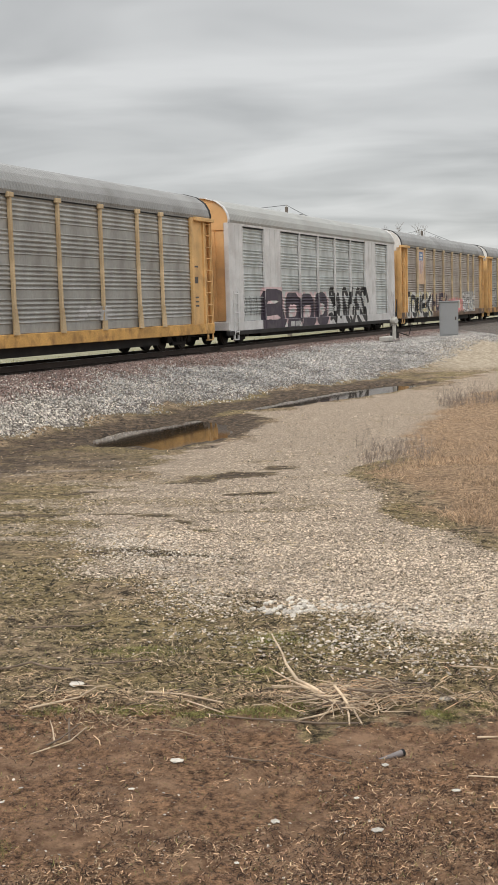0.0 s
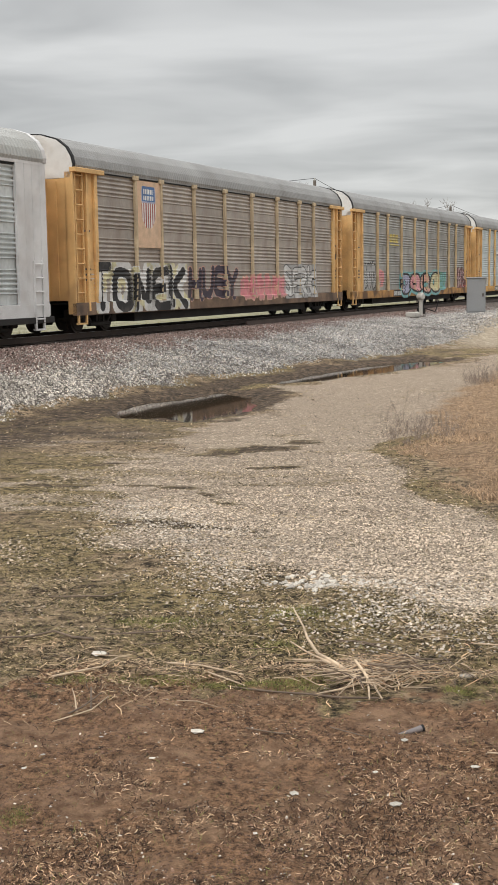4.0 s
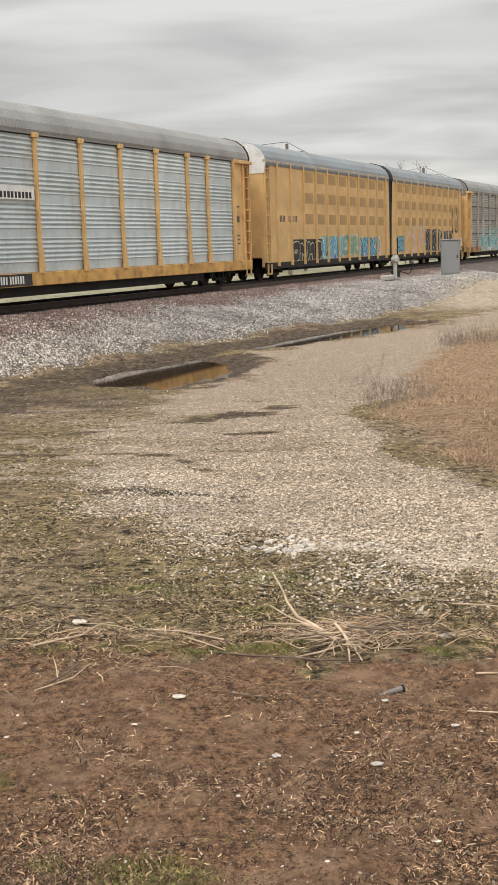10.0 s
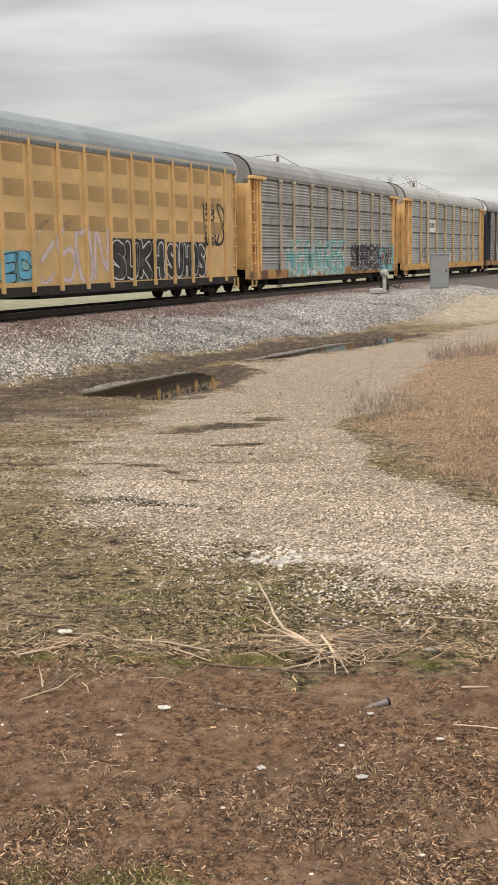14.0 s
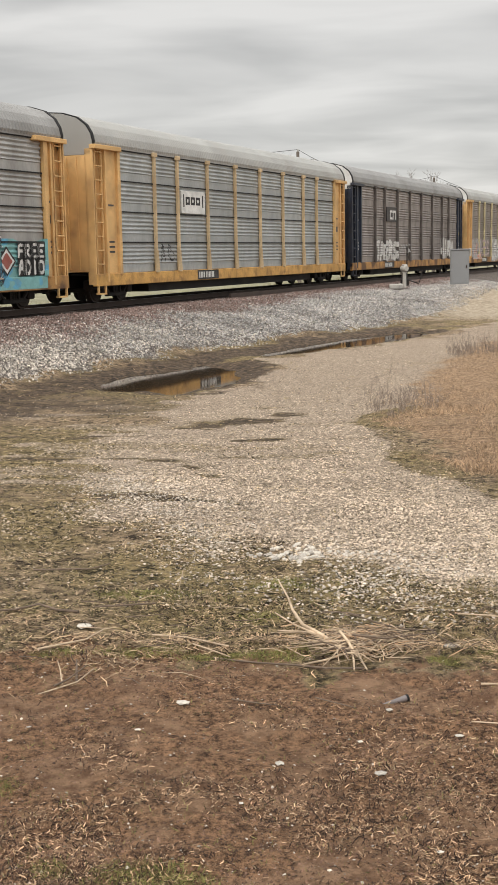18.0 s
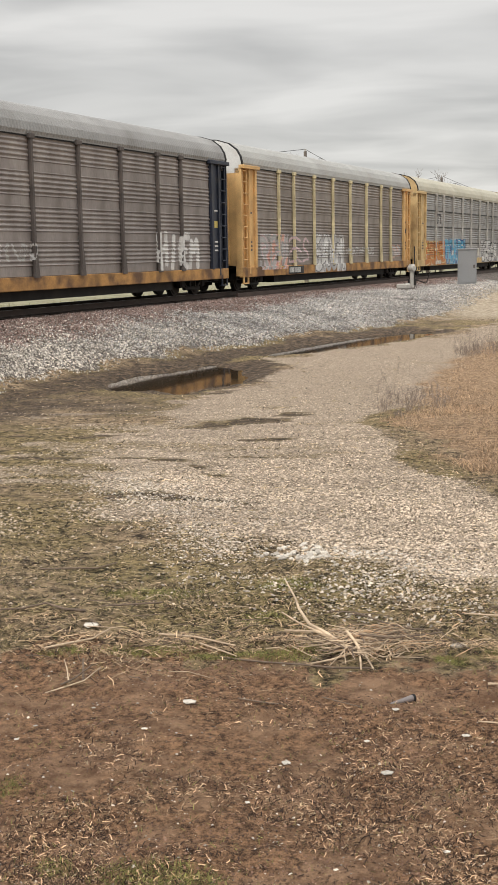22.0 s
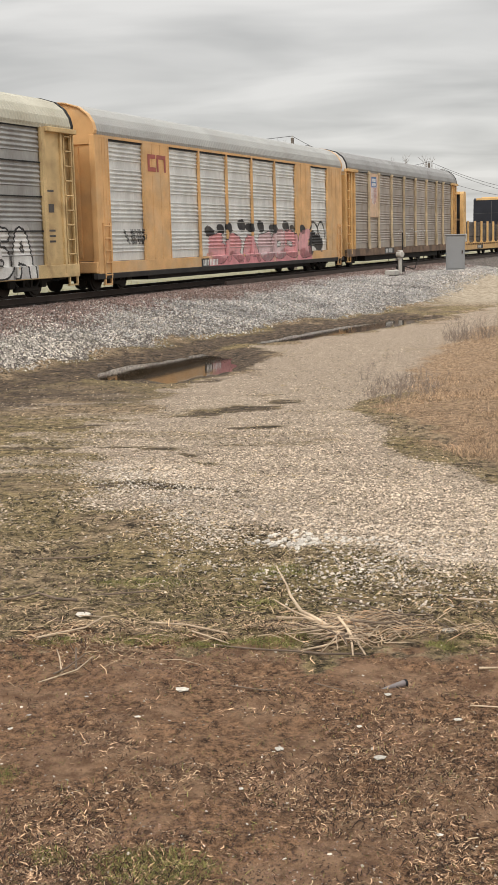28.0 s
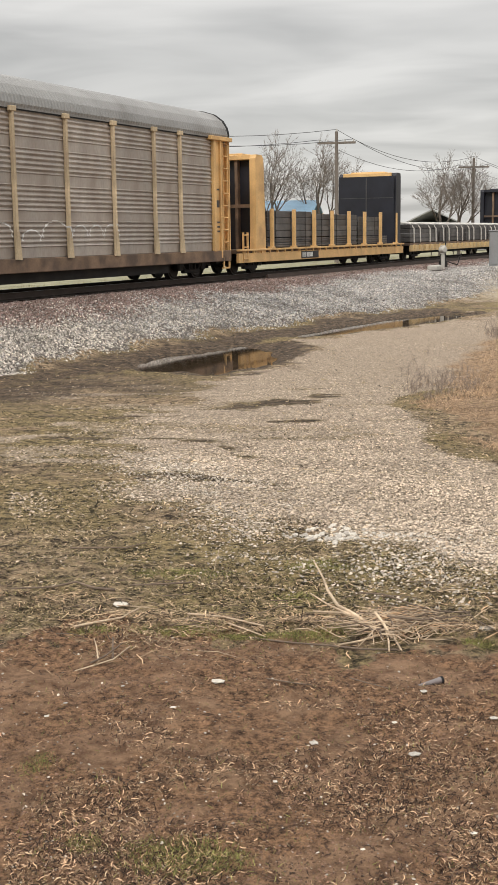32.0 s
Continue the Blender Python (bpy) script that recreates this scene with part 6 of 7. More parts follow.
GRASS_DRY = mat("dry_grass", (0.41, 0.285, 0.18), 0.85, vary=0.35, scale=2.2, island=0.55, bump=0.0)
GRASS_GREEN = mat("short_green_grass", (0.205, 0.20, 0.062), 0.8, vary=0.4, scale=7.0, island=0.75, bump=0.0)
TWIG = mat("grey_twig", (0.15, 0.11, 0.08), 0.85, vary=0.2, island=0.3, bump=0.0)
SHRUB_TWIG = mat("grey_brown_twig", (0.27, 0.215, 0.175), 0.9, vary=0.3, island=0.4, bump=0.0)
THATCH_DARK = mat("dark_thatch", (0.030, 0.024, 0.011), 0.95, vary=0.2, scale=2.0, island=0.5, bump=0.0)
THATCH_OLIVE = mat("olive_thatch", (0.235, 0.18, 0.082), 0.9, vary=0.3, scale=2.0, island=0.5, bump=0.0)
THATCH_PALE = mat("pale_thatch", (0.50, 0.37, 0.23), 0.9, vary=0.2, scale=2.0, island=0.5, bump=0.0)
STICK = mat("pale_dead_stick", (0.44, 0.335, 0.23), 0.8, vary=0.35, scale=9.0, objrand=0.2)
STRAW_RED = mat("reddish_straw", (0.36, 0.245, 0.145), 0.8, vary=0.3, scale=3.0, island=0.85, bump=0.0)
# Near-black bits: plant scraps that also put shade beside pale straw into colour.
BIT_DARK = mat("shade_and_plant_bit", (0.032, 0.017, 0.010), 0.95, vary=0.2, scale=2.0, island=0.5, bump=0.0)
CLOD = mat("soil_clod", (0.16, 0.092, 0.060), 0.95, vary=0.4, scale=6.0, island=0.7, bump=0.0)

# ballast on the bank: brown near the rails, then grey, pale at the foot
x, y, s, p = spread(210000, 14.0, 78.0, 11.4, 19.9, 1.5)
ok = rng.uniform(0, 1, len(x)) < step(-0.1, 0.8, p - toe(s) + 1.3 * (fields(x, y, 1.6, 21) - 0.5)) * (0.55 + 0.8 * fields(x, y, 0.5, 33))
x, y, s, p = x[ok], y[ok], s[ok], p[ok]
wave = 2.6 * (fields(x, y, 2.5, 31) - 0.5)
pick = rng.uniform(0, 1, len(x))
brown = pick < step(16.4, 18.2, p + wave) * 0.9
pale = ~brown & (rng.uniform(0, 1, len(x)) < 0.30 + 0.65 * step(36.0, 24.0, s + 2.5 * wave))
for sel, m_, nm in ((~brown & ~pale, BALLAST_GREY, "blue-grey crushed ballast stones on the bank"), (pale, BALLAST, "pale crushed ballast stones on the bank"), (brown, BALLAST_BROWN, "rust-brown ballast stones along the rails")):
    xs_, ys_ = x[sel], y[sel]
    scatter("ballast", xs_, ys_, height(xs_, ys_) + 0.014, rng.uniform(0.014, 0.035, len(xs_)) * (1 + 0.004 * s[sel]), m_, rng, nm, "ballast", flat=0.2)
# gravel of the lane
x, y = fan(250000, 5.6, 44.0, 0.25)
gr = covers(x, y)
ok = rng.uniform(0, 1, len(x)) < np.clip(gr[0] * 0.98 + 0.02 - gr[2] - gr[4] - 0.5 * gr[5], 0, 1)
x, y = x[ok], y[ok]
ok = puddle(x * US[0] + y * US[1], x * UP_[0] + y * UP_[1]) < 0.05
x, y = x[ok], y[ok]
scatter("gravel", x, y, height(x, y) + 0.003, (0.0026 + 0.0075 * rng.uniform(0, 1, len(x)) ** 4) * (1 + 0.05 * y), PEBBLE, rng, "pale loose gravel on the lane", "gravel", flat=0.75)
# paler broken stone along the lane's worn edge
n_ = 16000
u_ = rng.uniform(0, 1, n_)
x = np.interp(u_, [0, 0.2, 0.4, 0.55, 0.75, 1.0], [-1.35, -0.85, -0.42, -0.1, 0.45, 1.15]) + rng.normal(0.05, 0.26, n_)
y = np.interp(u_, [0, 0.2, 0.4, 0.55, 0.75, 1.0], [10.2, 8.7, 7.5, 6.7, 6.05, 5.95]) + rng.normal(0, 0.42, n_)
ok = (y > 5.3) & (rng.uniform(0, 1, n_) < np.clip(fields(x, y, 0.5, 37) * 3.0 - 0.95, 0.05, 1))
x, y = x[ok], y[ok]
scatter("stone_chips", x, y, height(x, y) + 0.004, 0.003 + 0.012 * rng.uniform(0, 1, len(x)) ** 3, CHIP, rng, "pale broken stone thinning out over the moss", "gravel", flat=0.7)
x, y = fan(2600, 2.3, 4.9, 0.27)
scatter("soil_pebbles", x, y, height(x, y) + 0.002, 0.0015 + 0.006 * rng.uniform(0, 1, len(x)) ** 5, CHIP, rng, "small pale pebbles on bare soil", "gravel", flat=0.7)
# soil crumbs and straw scraps before the camera
x, y = fan(90000, 2.3, 5.0, 0.27)
ok = rng.uniform(0, 1, len(x)) < np.clip(fields(x, y, 0.32, 43) * 3.2 - 1.15, 0.08, 1)
x, y = x[ok], y[ok]
scatter("soil_crumbs", x, y, height(x, y), (0.0015 + 0.006 * rng.uniform(0, 1, len(x)) ** 4), CLOD, rng, "brown soil crumbs", "soil", flat=0.4)
x, y = fan(150000, 2.3, 7.0, 0.27)
den = np.clip(fields(x, y, 0.30, 41) * 4.4 - 1.75, 0.04, 1) * (0.95 - 0.6 * step(3.8, 4.4, y) + 0.35 * step(4.75, 4.95, y)) * step(6.2, 5.3, y)
ok = rng.uniform(0, 1, len(x)) < den
x, y = x[ok], y[ok]
pick = rng.uniform(0, 1, len(x))
# The dark bits also paint the shade that straw casts on soil.
for lo_, hi_, m_, lb_ in ((0.0, 0.38, STRAW, "small tan straw scraps on bare soil"), (0.38, 0.94, BIT_DARK, "dark plant bits that also paint shade between straw on soil"), (0.94, 1.0, THATCH_PALE, "pale straw scraps on bare soil")):
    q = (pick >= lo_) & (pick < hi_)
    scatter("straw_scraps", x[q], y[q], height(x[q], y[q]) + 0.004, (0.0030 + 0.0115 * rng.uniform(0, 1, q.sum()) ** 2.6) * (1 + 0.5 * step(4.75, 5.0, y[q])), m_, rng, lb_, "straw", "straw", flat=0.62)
n_ = 60000                    # loose straw along the soil's edge, thick in a few mats
x = rng.uniform(-1.25, 1.25, n_)
y = 5.10 + 0.10 * np.sin(2.3 * x) + rng.normal(0, 0.24, n_)
MATS = [(-0.28, 5.06, 0.30, 0.12), (0.45, 5.05, 0.30, 0.12), (0.50, 4.92, 0.28, 0.07), (-0.95, 5.42, 0.30, 0.13), (0.98, 4.96, 0.20, 0.10), (-0.75, 5.15, 0.20, 0.08)]
mats = np.max([np.exp(-((x - a_) / rx_) ** 2 - ((y - b_) / ry_) ** 2) for a_, b_, rx_, ry_ in MATS], axis=0)
ok = rng.uniform(0, 1, n_) < np.clip(fields(x * 0.6, y, 0.20, 45) * 4.2 - 2.1, 0.02, 1) * 0.12 + 0.55 * mats * np.clip(fields(x * 0.5, y, 0.10, 46) * 4.6 - 1.9, 0.0, 1)
x, y = x[ok], y[ok]
pick = rng.uniform(0, 1, len(x))
# The dark share paints the shade beneath and between the straw stalks.
for lo_, hi_, m_, lb_ in ((0.0, 0.5, STRAW_RED, "loose reddish straw along the edge of the soil"), (0.5, 0.72, THATCH_PALE, "pale straw matted along the edge of the soil"), (0.72, 1.0, BIT_DARK, "dark stalks painted as shade in the matted straw")):
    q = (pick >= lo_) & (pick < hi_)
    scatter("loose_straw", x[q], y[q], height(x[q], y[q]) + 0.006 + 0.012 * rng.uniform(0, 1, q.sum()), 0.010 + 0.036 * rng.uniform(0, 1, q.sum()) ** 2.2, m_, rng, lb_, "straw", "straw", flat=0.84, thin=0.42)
# matted dead grass and litter over the mossy ground
x, y = fan(190000, 4.9, 34.0, 0.27)
gr = covers(x, y)
ok = (rng.uniform(0, 1, len(x)) < np.clip(1.0 - 0.85 * gr[0] - gr[2] - gr[3] - gr[4] - 0.85 * gr[5], 0, 1) * np.clip(fields(x, y, 0.35, 71) * 2.4 - 0.55, 0.1, 1)) & (puddle(x * US[0] + y * US[1], x * UP_[0] + y * UP_[1]) < 0.12)
x, y = x[ok], y[ok]
pick = rng.uniform(0, 1, len(x))
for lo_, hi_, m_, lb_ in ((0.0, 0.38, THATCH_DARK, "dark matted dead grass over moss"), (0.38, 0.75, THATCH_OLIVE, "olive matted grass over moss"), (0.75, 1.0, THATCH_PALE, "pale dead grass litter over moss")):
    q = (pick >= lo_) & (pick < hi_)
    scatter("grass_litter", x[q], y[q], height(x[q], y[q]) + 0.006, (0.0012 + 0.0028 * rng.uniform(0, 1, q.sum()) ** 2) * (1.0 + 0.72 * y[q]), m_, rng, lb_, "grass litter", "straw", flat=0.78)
# short green grass in patches
TUFTS = [(-0.34, 3.03, 0.16, 0.10), (-0.85, 3.6, 0.05, 0.06), (-0.62, 3.1, 0.05, 0.05), (-0.52, 4.98, 0.20, 0.08), (-0.25, 4.86, 0.14, 0.06), (0.02, 4.86, 0.13, 0.07), (0.2, 4.95, 0.10, 0.06), (-0.9, 4.95, 0.10, 0.05),
         (0.95, 4.95, 0.10, 0.06), (0.70, 4.80, 0.08, 0.05), (-0.05, 5.5, 0.10, 0.07), (0.05, 6.05, 0.16, 0.10), (-0.6, 5.9, 0.25, 0.10)]
x, y = fan(200000, 2.4, 14.0, 0.26)
x2, y2 = fan(110000, 4.65, 6.3, 0.26)
x, y = np.concatenate([x, x2]), np.concatenate([y, y2])
gr = covers(x, y)
tuft = np.max([np.exp(-((x - a_) / rx_) ** 2 - ((y - b_) / ry_) ** 2) for a_, b_, rx_, ry_ in TUFTS], axis=0)
rim = np.exp(-((x - np.interp(y, [8.6, 9.7, 11.3, 13.0, 15.0], [1.95, 1.55, 1.38, 1.36, 1.32])) / 0.20) ** 2) * step(8.3, 9.0, y)
den = 0.5 * rim + np.clip(gr[1] - 0.40, 0, 1) * (1 - 0.9 * gr[0]) * 0.12 * step(5.2, 5.8, y) + 2.6 * np.clip(tuft * (0.35 + 1.2 * fields(x, y, 0.12, 53)) - 0.18, 0, 1) + 0.02
ok = rng.uniform(0, 1, len(x)) < den * (1 - gr[4])
x, y = x[ok], y[ok]
scatter("green_grass", x, y, height(x, y), rng.uniform(0.009, 0.024, len(x)), GRASS_GREEN, rng, "short green grass in thin patches", "grass", "blade", flat=0.45)
# dry grass field, matted in clumps, with dark gaps
x, y = fan(300000, 8.4, 56.0, 0.34)
gr = covers(x, y)
clump = fields(x, y * 0.6, 0.45, 61)
ok = rng.uniform(0, 1, len(x)) < gr[4] * np.clip(clump * 3.2 - 1.0, 0.06, 1)
x, y, clump = x[ok], y[ok], clump[ok]
size = rng.uniform(0.02, 0.06, len(x)) * (0.35 + 1.1 * clump) * (1 + 0.02 * y)
dark = rng.uniform(0, 1, len(x)) < 0.16
scatter("dry_grass", x[~dark], y[~dark], height(x[~dark], y[~dark]), size[~dark], GRASS_DRY, rng, "tawny dry grass beside the lane", "grass", "blade", flat=0.25)
scatter("dry_grass", x[dark], y[dark], height(x[dark], y[dark]), size[dark] * 0.9, TWIG, rng, "brown dead stems in the dry grass", "grass", "blade", flat=0.25)
# pale grass behind the track
x, y, s, p = spread(14000, 20, 110, 25.0, 31.0)
scatter("verge_grass", x, y, height(x, y), rng.uniform(0.10, 0.28, len(x)), mat("verge_grass", (0.34, 0.31, 0.17), 0.9, vary=0.2, island=0.4, bump=0.0), rng, "pale grass behind the track", "grass", "blade", flat=0.7)

# ---- track ----
RAIL_STEEL = mat("rail_steel", (0.055, 0.038, 0.030), 0.7, vary=0.2)
RAIL_TOP = mat("worn_rail_head", (0.42, 0.41, 0.40), 0.3, metal=0.8, vary=0.1)
TIE = mat("creosoted_tie", (0.045, 0.036, 0.030), 0.9, vary=0.3, objrand=0.3, stretch=(1, 6, 6))
TRACK_M = Matrix.Translation(at(0, TRACK_P, RAIL_Z)) @ pose(0, 0, 0, 0, 0, CAR_ROT)
track = thing("railway_track", "steel rails on dark wooden ties in ballast", "railway track", kind="structure", m=TRACK_M)
for yy in (-0.7525, 0.7525):
    part("rail", boxes((-60, 420, yy - 0.075, yy + 0.075, -0.175, -0.155), (-60, 420, yy - 0.012, yy + 0.012, -0.155, -0.045), (-60, 420, yy - 0.036, yy + 0.036, -0.045, -0.002)), RAIL_STEEL, track)
    part("rail_head", boxes((-60, 420, yy - 0.030, yy + 0.030, -0.003, 0.0)), RAIL_TOP, track, "polished rail top")
tie = part("tie", boxes((-0.115, 0.115, -1.3, 1.3, -0.36, -0.178), bevel=0.01), TIE, track)
tie.matrix_basis = pose(10, 0, 0)
for i in range(1, 170):
    share("tie", tie, track, pose(10 + i * 0.52, random.uniform(-0.03, 0.03), random.uniform(-0.01, 0.0), 0, 0, random.uniform(-0.8, 0.8)))
siding = thing("rail_siding_edge", "dark steel rail of a joining track beside the ballast", "rail", kind="structure", m=TRACK_M)
part("rail", boxes((44, 100, -1.98, -1.90, -0.17, -0.02)), RAIL_STEEL, siding)


# ---- signal cabinet, switch post ----
GREY_BOX = mat("grey_cabinet_paint", (0.26, 0.265, 0.27), 0.55, metal=0.2, vary=0.06, scale=0.8, dirt=(0.2, 0.19, 0.17), dirt_amount=0.3)
CONCRETE = mat("pale_concrete", (0.46, 0.44, 0.40), 0.85, vary=0.15, dirt=(0.25, 0.22, 0.19), dirt_amount=0.4)
cz = ground_z(9.67, 61.56)
cab = thing("signal_cabinet", "grey steel trackside cabinet on a gravel mound", "cabinet", m=Matrix.Translation((9.67, 61.56, cz)) @ pose(0, 0, 0, 0, 0, -8))
part("body", boxes((-0.46, 0.46, -0.4, 0.4, 0.0, 1.70), bevel=0.02), GREY_BOX, cab)
part("lid", boxes((-0.50, 0.50, -0.44, 0.44, 1.70, 1.77), bevel=0.02), GREY_BOX, cab)
part("door", boxes((-0.40, 0.40, -0.425, -0.40, 0.10, 1.62), bevel=0.008), GREY_BOX, cab)
part("side_box", boxes((0.46, 0.56, -0.25, 0.15, 1.40, 1.78), bevel=0.015), CONCRETE, cab, "pale small box")
part("hasp", boxes((0.30, 0.36, -0.45, -0.425, 0.82, 0.98)), RAIL_STEEL, cab)
part("base", boxes((-0.50, 0.50, -0.45, 0.45, -0.3, 0.03)), CONCRETE, cab)
sx, sy_ = at(61.0, 17.0).x, at(61.0, 17.0).y
sz = ground_z(sx, sy_)
post_ = thing("track_signal_post", "short white post with a round hooded head", "signal post", m=Matrix.Translation((sx, sy_, sz)) @ pose(0, 0, 0, 0, 0, 30) @ Matrix.Scale(0.87, 4))
part("pole", tubes(((0, 0, -0.1), (0, 0, 0.9), 0.11), ((0, 0, 0.88), (0, 0, 0.94), 0.15), seg=14), CONCRETE, post_)
part("head", tubes(((0, -0.14, 1.12), (0, 0.16, 1.12), 0.20), ((0, -0.22, 1.12), (0, -0.14, 1.12), 0.15, 0.20), ((0, 0, 0.94), (0, 0, 1.0), 0.08), seg=16), CONCRETE, post_)
part("cap", boxes((-0.13, 0.13, -0.12, 0.12, 1.28, 1.36), bevel=0.02), CONCRETE, post_)
swm = thing("switch_machine", "low pale switch machine beside the rail", "switch machine", m=Matrix.Translation((*at(58.6, 16.7).xy, ground_z(*at(58.6, 16.7).xy))) @ pose(0, 0, 0, 0, 0, CAR_ROT))
part("casing", boxes((-0.55, 0.25, -0.25, 0.25, 0.02, 0.26), bevel=0.04), CONCRETE, swm)
part("motor", tubes(((0.25, 0, 0.15), (0.7, 0, 0.15), 0.12), seg=12), CONCRETE, swm)
part("base_plate", boxes((-0.7, 0.9, -0.4, 0.9, -0.02, 0.03)), RAIL_STEEL, swm)
st_ = thing("switch_stand", "dark iron switch stand with a tall rod", "switch stand", m=Matrix.Translation((*at(63.2, 17.6).xy, ground_z(*at(63.2, 17.6).xy))))
part("frame", boxes((-0.22, 0.22, -0.15, 0.15, 0, 0.35), (-0.14, 0.14, -0.1, 0.1, 0.35, 0.8), bevel=0.02), BLACK, st_)
part("rod", tubes(((0.12, 0, 0.5), (0.12, 0, 2.05), 0.03), seg=8), BLACK, st_)
part("lever", tubes(((-0.1, 0, 0.4), (0.75, 0, 0.12), 0.03), ((0.75, 0, 0.12), (0.95, 0, 0.75), 0.025), seg=8), BLACK, st_)

# ---- utility poles and wires behind the track ----
POLE_WOOD = mat("weathered_pole_wood", (0.17, 0.145, 0.125), 0.9, vary=0.25, stretch=(6, 6, 0.6))
WIRE = mat("wire", (0.06, 0.06, 0.065), 0.6, vary=0.1)


def utility_pole(az, dist, top, label):
    a_ = radians(az)
    px0, py0 = dist * math.sin(a_), dist * math.cos(a_)
    gz = ground_z(px0, py0)
    ob = thing("utility_pole", label, "utility pole", "poles behind the track", m=Matrix.Translation((px0, py0, gz)) @ pose(0, 0, 0, 0, 0, -10))
    h_ = top - gz
    part("pole", tubes(((0, 0, -0.5), (0, 0, h_), 0.17, 0.11), seg=12), POLE_WOOD, ob)
    part("crossarm", boxes((-1.35, 1.35, -0.06, 0.06, h_ - 0.85, h_ - 0.70), bevel=0.01), POLE_WOOD, ob)
    ins = part("insulator", tubes(((0, 0, 0), (0, 0, 0.16), 0.05, 0.035), seg=8), CONCRETE, ob)
    ins.matrix_basis = pose(-1.2, 0, h_ - 0.70)
    for xx in (-0.6, 0.6, 1.2):
        share("insulator", ins, ob, pose(xx, 0, h_ - 0.70))
    share("insulator", ins, ob, pose(0, 0, h_))
    return [Vector((px0, py0, top + 0.14))] + [Vector((px0, py0, gz)) + pose(0, 0, 0, 0, 0, -10).to_3x3() @ Vector((xx, 0, h_ - 0.54)) for xx in (-1.2, 1.2)]


POLE_A = utility_pole(1.58, 88.0, 1.65 + 88.0 * math.tan(radians(4.55)), "weathered wooden utility pole with one crossarm")
POLE_B = utility_pole(7.75, 112.0, 1.65 + 112.0 * math.tan(radians(3.25)), "weathered wooden utility pole beyond the trees")
POLE_C = utility_pole(-16.0, 84.0, 1.65 + 84.0 * math.tan(radians(5.9)), "weathered wooden utility pole out along the line")
for k in range(3):
    for e0, e1 in ((POLE_C[k], POLE_A[k]), (POLE_A[k], POLE_B[k]), (POLE_B[k], POLE_B[k] + (POLE_B[k] - POLE_A[k]) * 2)):
        bm = bmesh.new()
        last = e0
        for i in range(1, 15):
            t_ = i / 14
            q = e0.lerp(e1, t_) - Vector((0, 0, 1.2 * 4 * t_ * (1 - t_)))
            tube(bm, last, q, 0.018, seg=4, caps=False)
            last = q
        tagged(part("power_line", bm, WIRE), "thin dark overhead wire sagging between poles", "wire", "overhead wires")

# ---- bare trees ----
BARK = mat("grey_bark", (0.13, 0.11, 0.095), 0.9, vary=0.2, bump=0.2)
TWIGS_FAR = mat("bare_twigs", (0.22, 0.19, 0.165), 0.9, vary=0.15, island=0.3, bump=0.0)


